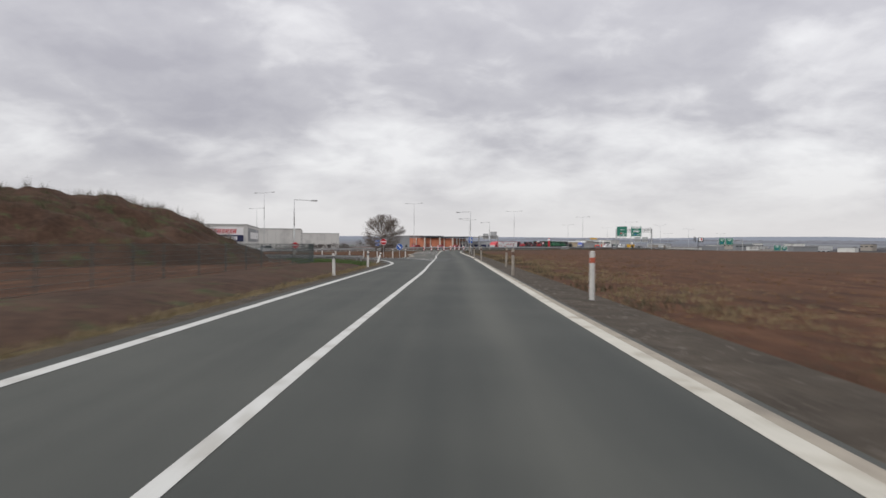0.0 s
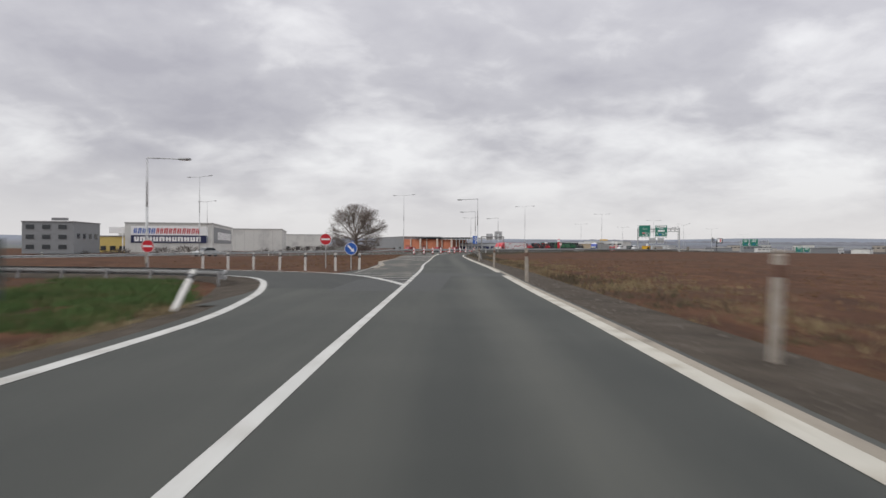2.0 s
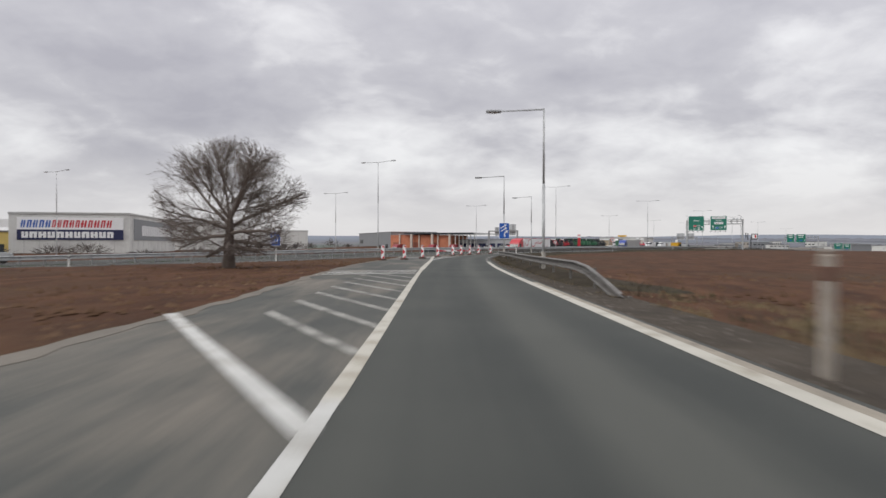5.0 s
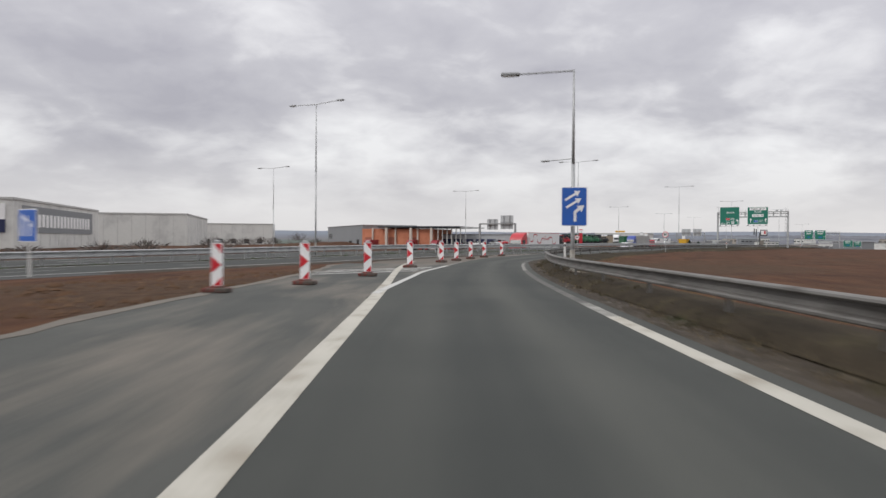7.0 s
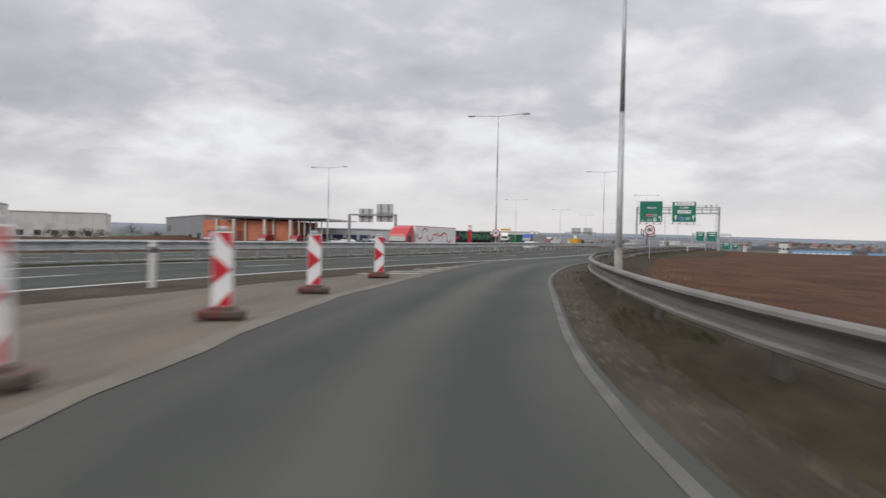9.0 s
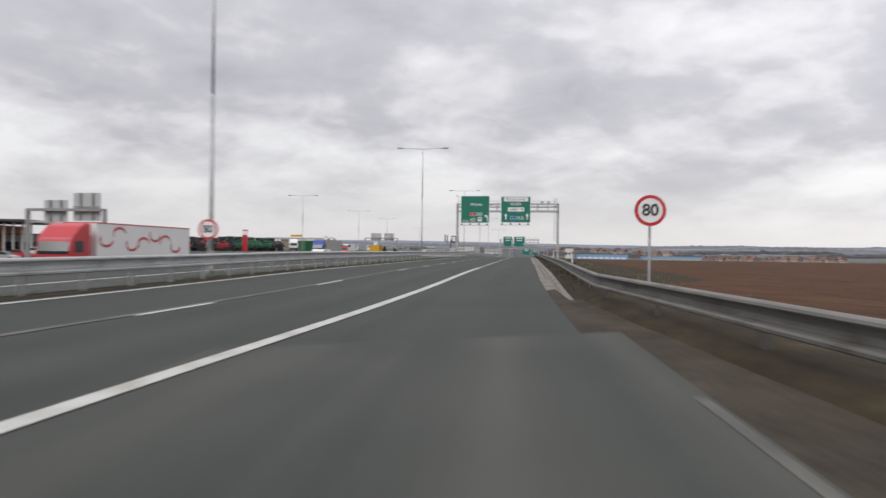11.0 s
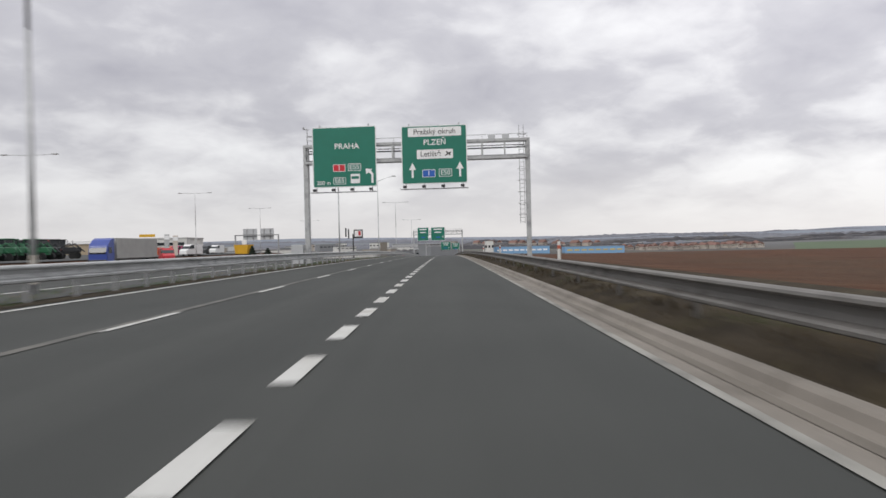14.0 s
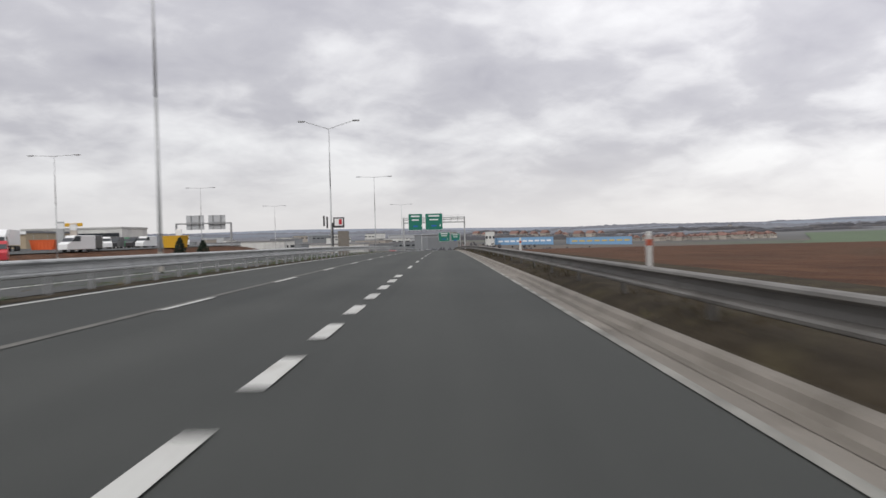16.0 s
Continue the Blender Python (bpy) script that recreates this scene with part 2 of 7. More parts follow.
def mw(u, v):
    return MO[0] + u * MD[0] + v * MR[0], MO[1] + u * MD[1] + v * MR[1]


def uv(x, y):
    dx, dy = x - MO[0], y - MO[1]
    return dx * MD[0] + dy * MD[1], dx * MR[0] + dy * MR[1]


def smooth(a, b, x):
    t = min(1.0, max(0.0, (x - a) / (b - a)))
    return t * t * (3 - 2 * t)


def motorway_z(u):
    """Height of the carriageway: it climbs to the junction, stays level, then dips over the crest."""
    if u < -52:
        return max(-2.6, 0.0105 * (u + 52))
    if u < 40:
        return 0.0
    if u < 300:
        return -5.5e-5 * (u - 40) ** 2
    if u < 700:
        return -3.718 - 0.0286 * (u - 300) * (1 - 0.0004 * (u - 300))
    return -13.33


def road_z(u, v):
    """The carriageway with its cross-fall beyond the junction."""
    return motorway_z(u) + 0.13 * smooth(-22, 3, u) - 0.0045 * smooth(-45, -8, u) * (max(-9.0, min(6.0, v)) - 2.0)


def merged(u):
    """0 before the slip road has joined the motorway, 1 beyond."""
    return smooth(-40, -6, u)


def curve(points):
    """A smooth x(y) through a few points, monotone in y."""
    ys, xs = [p[1] for p in points], [p[0] for p in points]
    d = []
    for i in range(len(ys)):
        a, b = max(0, i - 1), min(len(ys) - 1, i + 1)
        d.append((xs[b] - xs[a]) / (ys[b] - ys[a]))

    def at(y):
        if y <= ys[0]:
            return xs[0] + d[0] * (y - ys[0])
        if y >= ys[-1]:
            return xs[-1] + d[-1] * (y - ys[-1])
        i = max(k for k in range(len(ys) - 1) if ys[k] <= y)
        h = ys[i + 1] - ys[i]
        t = (y - ys[i]) / h
        return ((2 * t ** 3 - 3 * t * t + 1) * xs[i] + (t ** 3 - 2 * t * t + t) * h * d[i]
                + (-2 * t ** 3 + 3 * t * t) * xs[i + 1] + (t ** 3 - t * t) * h * d[i + 1])
    return at


# ramp lines, x as a function of y
ramp_right = curve([(8.1, -20), (6.4, 4.7), (5.85, 12.5), (4.85, 28.5), (3.98, 42), (3.62, 48), (2.95, 58), (1.9, 75), (0.9, 88), (-0.3, 103), (-2.1, 129), (-2.7, 143), (-2.95, 155), (-2.7, 165),
                    (-1.8, 175), (0.5, 184.5), (3.05, 193.5), (7.35, 204.5), (14.2, 217.5), (24.2, 235)])
ramp_centre = curve([(4.2, -20), (2.6, 4.3), (2.15, 12), (1.7, 20), (1.0, 32.5), (0.2, 44), (-0.3, 51.5), (-0.7, 57.5), (-1.9, 74.5), (-2.75, 84), (-3.75, 99), (-5.85, 128), (-7.2, 150), (-8.2, 165), (-8.65, 180)])
ramp_left = curve([(1.6, -20), (0.0, 5), (-1.0, 21), (-1.5, 30), (-1.95, 38), (-2.25, 43), (-2.65, 47.5), (-3.5, 52)])
old_left = curve([(-4.3, 66), (-4.7, 76), (-5.35, 83), (-7.0, 93), (-8.0, 108), (-10.3, 132), (-10.9, 145), (-10.95, 157), (-11.2, 162.5), (-11.55, 166), (-11.6, 170)])
gore_edge = curve([(-7.25, 148), (-7.0, 157), (-6.9, 160.5), (-6.2, 167.1), (-5.75, 171.8), (-4.85, 178), (-3.7, 184), (-2.6, 187.7), (-0.7, 194.2), (2.1, 202.3),
                   (5.5, 210.5), (8.2, 216.5)])


def far_z(x, y):
    r = math.hypot(x - 20, y - 240)
    hills = noise.noise(Vector((x / 900.0, y / 900.0, 3.7))) * 16 + noise.noise(Vector((x / 320.0, y / 320.0, 9.1))) * 4
    base = -13.5 - 5 * smooth(60, 300, uv(x, y)[1])
    if r < 800:
        return base
    east = smooth(radians(12), radians(60), math.atan2(x - 20, y - 240)) if y > 240 else 1.0
    rise = (r - 800) * (0.0175 - 0.002 * east)
    return base + min(rise, 92.0) + hills * smooth(900, 2600, r)


def ground_z(x, y):
    u, v = uv(x, y)
    z = motorway_z(u) + (road_z(u, v) - motorway_z(u)) * (1 - smooth(9, 20, abs(v + 1)))
    if u < -52:
        z *= 1 - smooth(3, 12, v)
    z -= 1.5 * smooth(-20, -30, v)
    lot = smooth(60, 100, u) * (1 - smooth(250, 330, u)) * smooth(-33, -52, v) * (1 - smooth(-130, -190, v))
    z += lot * (1.75 - motorway_z(u))
    z += 0.55 * smooth(-70, -110, v) * smooth(-150, -40, u)
    if v > 9:
        z -= 2.0e-5 * (v - 9) ** 2 if v < 600 else 2.0e-5 * 591 ** 2
    s = smooth(420, 950, math.hypot(x - 20, y - 240))
    z = z * (1 - s) + far_z(x, y) * s
    # shallow ditches beside the ramp
    if -60 < y < 200:
        d = x - ramp_right(y)
        z -= 0.10 * smooth(1.4, 2.6, d) * (1 - smooth(12, 40, d)) * (1 - smooth(190, 200, y))
    return z


def mound_z(x, y):
    """The bank of tipped earth beside the ramp."""
    d = math.hypot((x + 37) / 24.0, (y - 53) / 19.0)
    h = 5.15 * max(0.0, 1 - d ** 3) * (1 + 0.10 * math.sin(x / 5.0 + 1.0))
    n = noise.noise(Vector((x / 6.0, y / 6.0, 1.0))) * 0.7 + noise.noise(Vector((x / 2.2, y / 2.2, 5.0))) * 0.5 + noise.noise(Vector((x / 0.9, y / 0.9, 2.0))) * 0.36
    return h + n * min(1.0, h)


# ---- mesh helpers ----


def mesh_object(name, bm, mat, parent=None, label="", smooth_faces=False):
    me = bpy.data.meshes.new(name)
    bm.to_mesh(me)
    bm.free()
    for m in (mat if isinstance(mat, (list, tuple)) else [mat]):
        me.materials.append(m)
    if smooth_faces:
        for p in me.polygons:
            p.use_smooth = True
    ob = new(name, me)
    if parent:
        ob.parent = parent
    if label:
        ob["label"] = label
    return ob


def part(name, bm, mat, parent, label="", smooth_faces=False):
    return mesh_object(name, bm, mat, parent, label, smooth_faces)


def raw_object(name, verts, faces, mat, parent=None, label="", smooth_faces=False):
    me = bpy.data.meshes.new(name)
    me.from_pydata(verts, [], faces)
    me.update()
    me.materials.append(mat)
    if smooth_faces:
        for p in me.polygons:
            p.use_smooth = True
    ob = new(name, me)
    if parent:
        ob.parent = parent
    if label:
        ob["label"] = label
    return ob


def box(bm, cx, cy, cz, sx, sy, sz, rz=0.0, mat=0, bevel=0.0):
    r = bmesh.ops.create_cube(bm, size=1.0, matrix=Matrix.Translation((cx, cy, cz)) @ Matrix.Rotation(rz, 4, "Z") @ Matrix.Diagonal((sx, sy, sz, 1)))
    faces = {f for v in r["verts"] for f in v.link_faces}
    for f in faces:
        f.material_index = mat
    if bevel:
        edges = {e for v in r["verts"] for e in v.link_edges}
        bmesh.ops.bevel(bm, geom=list(edges), offset=bevel, segments=2, affect="EDGES", profile=0.5)
    return r["verts"]


def tube(bm, a, b, r0, r1=None, seg=10, mat=0, caps=True):
    a, b = Vector(a), Vector(b)
    r1 = r0 if r1 is None else r1
    d = b - a
    q = d.to_track_quat("Z", "Y").to_matrix().to_4x4()
    r = bmesh.ops.create_cone(bm, cap_ends=caps, segments=seg, radius1=r0, radius2=r1, depth=d.length,
                              matrix=Matrix.Translation((a + b) / 2) @ q)
    for f in {f for v in r["verts"] for f in v.link_faces}:
        f.material_index = mat


def empty(name, m, label="", category="", group="", kind=""):
    ob = new(name)
    ob.matrix_basis = m
    ob.empty_display_size = 0.3
    return tagged(ob, label, category, group, kind)


def strip(name, left, right, mat, parent=None, label="", skirt=0.0):
    """A ribbon of surface between two lines of points; skirt: depth of its sides."""
    verts, faces = [], []
    n = len(left)
    for a, b in zip(left, right):
        verts += [a, b]
        if skirt:
            verts += [(a[0], a[1], a[2] - skirt), (b[0], b[1], b[2] - skirt)]
    k = 4 if skirt else 2
    for i in range(n - 1):
        a, c = i * k, (i + 1) * k
        faces.append((a, a + 1, c + 1, c))
        if skirt:
            faces += [(a, c, c + 2, a + 2), (a + 1, a + 3, c + 3, c + 1)]
    ob = raw_object(name, verts, faces, mat, parent, label)
    layer = ob.data.uv_layers.new(name="lane")
    run, place_of = 0.0, []
    for i in range(n):
        if i:
            run += (Vector(right[i]) - Vector(right[i - 1])).length
        w = (Vector(left[i]) - Vector(right[i])).length
        place_of += [(w, run), (0.0, run)] + ([(w, run), (0.0, run)] if skirt else [])
    for loop in ob.data.loops:
        layer.data[loop.index].uv = place_of[loop.vertex_index]
    return ob


def along(f, y0, y1, z=0.0, off=0.0, step=2.0):
    n = max(2, int(math.ceil((y1 - y0) / step)) + 1)
    return [(f(y) + off, y, z) for y in (y0 + (y1 - y0) * i / (n - 1) for i in range(n))]


def along_mw(v, u0, u1, dz=0.0, step=4.0, beyond=None):
    """Points along the motorway at v, which becomes beyond past the junction."""
    n = max(2, int(math.ceil((u1 - u0) / step)) + 1)
    out = []
    for i in range(n):
        u = u0 + (u1 - u0) * i / (n - 1)
        w = v if beyond is None else v + (beyond - v) * merged(u)
        out.append((*mw(u, w), road_z(u, w) + dz))
    return out


def sweep(profile, pts, name, mat, parent, label="", closed=False):
    """Sweep a profile of (sideways, up) along points; sideways is to the right of travel."""
    verts, faces = [], []
    k = len(profile)
    for i, p in enumerate(pts):
        a, b = Vector(pts[max(0, i - 1)]), Vector(pts[min(len(pts) - 1, i + 1)])
        t = (b - a).normalized()
        r = Vector((t.y, -t.x, 0)).normalized()
        for s, h in profile:
            verts.append((p[0] + r.x * s, p[1] + r.y * s, p[2] + h))
    for i in range(len(pts) - 1):
        for j in range(k if closed else k - 1):
            j2 = (j + 1) % k
            faces.append((i * k + j, i * k + j2, (i + 1) * k + j2, (i + 1) * k + j))
    return raw_object(name, verts, faces, mat, parent, label)


def resample(pts, step):
    out, carry = [Vector(pts[0])], 0.0
    for a, b in zip(pts, pts[1:]):
        a, b = Vector(a), Vector(b)
        d = (b - a).length
        s = step - carry
        while s <= d:
            out.append(a.lerp(b, s / d))
            s += step
        carry = d - (s - step)
    return out


def lettering(name, text, size, mat, parent, x, y, z, depth=0.012, align="CENTER", bold=0.0):
    """Flat raised letters in the built-in font, upright in the x-z plane, facing -y."""
    cu = bpy.data.curves.new(name, "FONT")
    cu.body, cu.size, cu.extrude, cu.align_x, cu.align_y, cu.offset = text, size, depth / 2, align, "CENTER", bold
    tmp = bpy.data.objects.new(name, cu)
    scene.collection.objects.link(tmp)
    me = bpy.data.meshes.new_from_object(tmp.evaluated_get(bpy.context.evaluated_depsgraph_get()))
    bpy.data.objects.remove(tmp)
    me.materials.clear()
    me.materials.append(mat)
    ob = new(name, me)
    ob.parent = parent
    ob.matrix_basis = Matrix.Translation((x, y, z)) @ Matrix.Rotation(radians(90), 4, "X")
    return ob


def plate(bm, x0, z0, x1, z1, y, depth=0.01, radius=0.05, mat=0):
    """A rounded plate in the x-z plane; its face looks to -y."""
    pts = []
    for cx, cz, a0 in ((x1 - radius, z1 - radius, 0), (x0 + radius, z1 - radius, 90), (x0 + radius, z0 + radius, 180), (x1 - radius, z0 + radius, 270)):
        for i in range(5):
            a = radians(a0 + i * 22.5)
            pts.append((cx + radius * math.cos(a), cz + radius * math.sin(a)))
    outline(bm, pts, y, depth, mat)


def outline(bm, pts, y, depth=0.01, mat=0):
    """Extrude a polygon of (x, z) between y and y + depth."""
    front = [bm.verts.new((p[0], y, p[1])) for p in pts]
    back = [bm.verts.new((p[0], y + depth, p[1])) for p in pts]
    fs = [bm.faces.new(front), bm.faces.new(back[::-1])]
    for i in range(len(pts)):
        j = (i + 1) % len(pts)
        fs.append(bm.faces.new((front[j], front[i], back[i], back[j])))
    for f in fs:
        f.material_index = mat


def arrow_pts(x, z, length, angle, shaft=0.12, head=0.34, headlen=0.36):
    """Arrow polygon with its middle at (x, z), pointing up when angle is 0; degrees clockwise."""
    a = radians(angle)
    h = length / 2
    raw = [(-shaft / 2, -h), (shaft / 2, -h), (shaft / 2, h - headlen), (head / 2, h - headlen), (0, h), (-head / 2, h - headlen), (-shaft / 2, h - headlen)]
    return [(x + p * math.cos(a) + q * math.sin(a), z - p * math.sin(a) + q * math.cos(a)) for p, q in raw]


# ---- ground ----


def ground_material():
    m = bpy.data.materials.new("winter_ground")
    m.use_nodes = True
    n, l = m.node_tree.nodes, m.node_tree.links
    b = n["Principled BSDF"]
    b.inputs["Roughness"].default_value = 0.97
    b.inputs["Specular IOR Level"].default_value = 0.15
    co = n.new("ShaderNodeTexCoord")

    def tex(scale, detail=6.0, rgh=0.6, sc=None, rot=0.0):
        v = co.outputs["Object"]
        if sc:
            mp = n.new("ShaderNodeMapping")
            mp.inputs["Scale"].default_value = sc
            mp.inputs["Rotation"].default_value = (0, 0, rot)
            l.new(v, mp.inputs[0])
            v = mp.outputs[0]
        t = n.new("ShaderNodeTexNoise")
        t.inputs["Scale"].default_value, t.inputs["Detail"].default_value, t.inputs["Roughness"].default_value = scale, detail, rgh
        l.new(v, t.inputs["Vector"])
        return t.outputs["Fac"]

    def ramp_of(fac, stops):
        r = n.new("ShaderNodeValToRGB")
        e = r.color_ramp.elements
        e[0].position, e[0].color = stops[0][0], (*stops[0][1], 1)
        e[1].position, e[1].color = stops[-1][0], (*stops[-1][1], 1)
        for p, c in stops[1:-1]:
            x = e.new(p)
            x.color = (*c, 1)
        l.new(fac, r.inputs[0])
        return r.outputs[0]

    def mix(fac, a, c):
        x = n.new("ShaderNodeMix")
        x.data_type = "RGBA"
        l.new(fac, x.inputs[0])
        l.new(a, x.inputs[6]), l.new(c, x.inputs[7])
        return x.outputs[2]

    def span(fac, a, c):
        r = n.new("ShaderNodeMapRange")
        r.inputs["From Min"].default_value, r.inputs["From Max"].default_value = a, c
        l.new(fac, r.inputs["Value"])
        return r.outputs[0]

    soil = ramp_of(tex(0.9, 8.0, 0.65, (1, 0.25, 1), 0.05), [(0.3, (0.040, 0.0195, 0.0115)), (0.5, (0.072, 0.033, 0.0175)), (0.72, (0.12, 0.059, 0.032))])
    dry = ramp_of(tex(2.5, 8.0, 0.7), [(0.3, (0.038, 0.0215, 0.013)), (0.5, (0.064, 0.037, 0.0215)), (0.75, (0.108, 0.067, 0.040))])
    near = mix(span(tex(0.045, 5.0, 0.6), 0.51, 0.64), soil, dry)
    # far country: ploughland, winter wheat, woods and villages run together, greyed blue for haze
    patch = n.new("ShaderNodeTexVoronoi")
    patch.inputs["Scale"].default_value = 0.0032
    l.new(co.outputs["Object"], patch.inputs["Vector"])
    sep = n.new("ShaderNodeSeparateColor")
    l.new(patch.outputs["Color"], sep.inputs[0])
    far = ramp_of(sep.outputs[0], [(0.0, (0.065, 0.07, 0.06)), (0.3, (0.115, 0.088, 0.066)), (0.5, (0.065, 0.10, 0.05)), (0.7, (0.135, 0.112, 0.09)), (1.0, (0.055, 0.06, 0.058))])
    far2 = ramp_of(tex(0.012, 8.0, 0.7), [(0.35, (0.075, 0.08, 0.09)), (0.6, (0.14, 0.14, 0.15)), (0.75, (0.24, 0.24, 0.25))])
    mx = n.new("ShaderNodeMix")
    mx.data_type = "RGBA"
    mx.inputs[0].default_value = 0.3
    l.new(far, mx.inputs[6]), l.new(far2, mx.inputs[7])
    # haze painted in: the last hills before the horizon fade to pale blue
    haze_blue = n.new("ShaderNodeRGB")
    haze_blue.outputs[0].default_value = (0.215, 0.24, 0.29, 1)
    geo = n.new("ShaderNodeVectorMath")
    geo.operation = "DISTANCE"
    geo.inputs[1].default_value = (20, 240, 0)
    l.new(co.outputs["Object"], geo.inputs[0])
    haze_share = n.new("ShaderNodeMath")
    haze_share.operation = "MULTIPLY"
    haze_share.inputs[1].default_value = 0.8
    l.new(span(geo.outputs["Value"], 1000, 2900), haze_share.inputs[0])
    col = mix(span(geo.outputs["Value"], 430, 640), near, mix(haze_share.outputs[0], mx.outputs[2], haze_blue.outputs[0]))
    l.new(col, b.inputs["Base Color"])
    bp = n.new("ShaderNodeBump")
    bp.inputs["Strength"].default_value, bp.inputs["Distance"].default_value = 0.9, 0.12
    l.new(tex(1.6, 9.0, 0.7), bp.inputs["Height"])
    l.new(bp.outputs[0], b.inputs["Normal"])
    return m


M_GROUND = ground_material()


def spaced(fine0, fine1, step, far0, far1):
    out, x = [], fine0
    while x <= fine1:
        out.append(x)
        x += step
    s, x = step, fine1
    while x < far1:
        s *= 1.12
        x += s
        out.append(x)
    s, x = step, fine0
    lo = []
    while x > far0:
        s *= 1.12
        x -= s
        lo.append(x)
    return lo[::-1] + out


gx, gy = spaced(-120, 140, 2.5, -4900, 4900), spaced(-70, 420, 2.5, -1500, 5000)
gv, gf = [], []
for yy in gy:
    for xx in gx:
        lumps = 0.0
        u_, v_ = uv(xx, yy)
        if v_ > 9 or (v_ < -24):
            lumps = noise.noise(Vector((xx / 3.0, yy / 3.0, 0.5))) * 0.07
        gv.append((xx, yy, ground_z(xx, yy) - 0.09 + lumps))
nx = len(gx)
for j in range(len(gy) - 1):
    for i in range(nx - 1):
        a = j * nx + i
        gf.append((a, a + 1, a + nx + 1, a + nx))
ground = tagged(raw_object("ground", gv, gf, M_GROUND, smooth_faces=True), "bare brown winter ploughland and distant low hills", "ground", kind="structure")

# ---- roads ----
ramp_road = tagged(strip("road_ramp", along(ramp_left, -60, 56, 0.0, -0.35), along(ramp_right, -60, 56, 0.0, 0.35), M_ASPHALT, skirt=0.15),
                   "grey worn asphalt slip road with tyre tracks", "road", kind="structure")
strip("ramp_lane", along(ramp_centre, 56, 148, 0.0), along(ramp_right, 56, 148, 0.0, 0.35), M_ASPHALT, ramp_road, skirt=0.15)
strip("merge_lane", along(gore_edge, 148, 216, 0.0), [(x + 0.32 - 0.26 * smooth(168, 178, y), y, z) for x, y, z in along(ramp_right, 148, 216)], M_ASPHALT, ramp_road, skirt=0.15)
motorway = tagged(strip("road_motorway", along_mw(-7.0, -420, 900, -0.006, beyond=-6.35), along_mw(1.0, -420, 900, -0.006), M_ASPHALT_NEW, skirt=0.2),
                  "dark smooth asphalt motorway carriageway", "road", kind="structure")
strip("mud_strip", [(*mw(u, 0.32 + 0.12 * noise.noise(Vector((u / 1.7, 0, 7)))), road_z(u, 0.3) + 0.002) for u in range(-84, -33)],
      [(*mw(u, 0.35 + 2.0 * (1 - smooth(-46, -34, u)) + 0.3 * noise.noise(Vector((u / 2.3, 0, 2)))), road_z(u, 2.0) + 0.002) for u in range(-84, -33)], M_GRAVEL, motorway, "dark earth washed along the edge of the carriageway")
strip("dark_shoulder", along_mw(1.0, -420, -26, -0.006), along_mw(2.0, -420, -26, -0.010), M_PATCH, motorway, skirt=0.2)
strip("merge_asphalt", along_mw(1.0, -26, 420, -0.006),
      along_mw(4.44, -26, 420, -0.006, beyond=3.82), M_ASPHALT_NEW, motorway, skirt=0.2)
opposite = tagged(strip("road_opposite", along_mw(-18.8, -420, 900, -0.03), along_mw(-9.05, -420, 900, -0.03), M_ASPHALT_NEW, skirt=0.2),
                  "dark asphalt opposite carriageway behind the median rail", "road", kind="structure")
old_lane = tagged(strip("road_old_lane", along(old_left, 60, 170, -0.004), along(lambda y: ramp_centre(y) if y < 148 else gore_edge(y), 60, 170, -0.004), M_DUSTY, skirt=0.15),
                  "dusty disused asphalt lane with dried mud", "road", kind="structure")


def motorway_edge(y):
    return MO[0] + (y - MO[1]) * MD[0] / MD[1] + 1.95 / MD[1]


def gore_left(y):
    """Edge between the gore's paving and the bare earth towards the motorway."""
    return max(motorway_edge(y), -11.6 + 0.6 * smooth(170, 177, y))


def paving_z(x, y):
    """Height of the paving between the motorway and the ramp."""
    a, c = motorway_edge(y), gore_edge(y)
    za = motorway_z(uv(a, y)[0]) - 0.012
    t = min(1.0, max(0.0, (x - a) / max(0.1, c - a)))
    return za + (-0.008 - za) * t if x > a else motorway_z(uv(x, y)[0]) - 0.006


strip("gore_paving", [(gore_left(y), y, paving_z(gore_left(y), y)) for y in range(168, 216)],
      [(gore_edge(y), y, -0.008) for y in range(168, 216)], M_MUDDY, old_lane)
strip("gore_earth", [(motorway_edge(y) - 0.05, y, paving_z(motorway_edge(y), y) - 0.01) for y in range(146, 181)],
      [(gore_left(y) + 0.05, y, paving_z(gore_left(y), y) - 0.006) for y in range(146, 181)], M_GROUND, old_lane, "bare brown earth beside the motorway")
strip("asphalt_base", along(lambda y: old_left(y) if y > 76 else ramp_left(min(y, 52)), 50, 170, -0.02), along(ramp_right, 50, 170, -0.02), M_ASPHALT, ramp_road)

# the side road that joins from the left
side_near = [(-3.5, 52.0), (-4.4, 55.6), (-5.9, 60.2), (-7.4, 63.0), (-9.2, 64.3), (-12.5, 65.0), (-18.0, 65.6), (-26, 66.5), (-36, 68.5), (-48, 73.0), (-62, 81)]
side_far = [(-0.75, 58.2), (-1.8, 61.3), (-3.2, 64.6), (-5.2, 67.6), (-7.4, 69.0), (-11.5, 70.7), (-17.5, 71.8), (-25.5, 73.0), (-35, 75.2), (-46.5, 80.0), (-60, 88)]
strip("side_road", [(x, y, -0.003) for x, y in side_near], [(x, y, -0.003) for x, y in side_far], M_ASPHALT_NEW, ramp_road, "dark asphalt side road", 0.5)
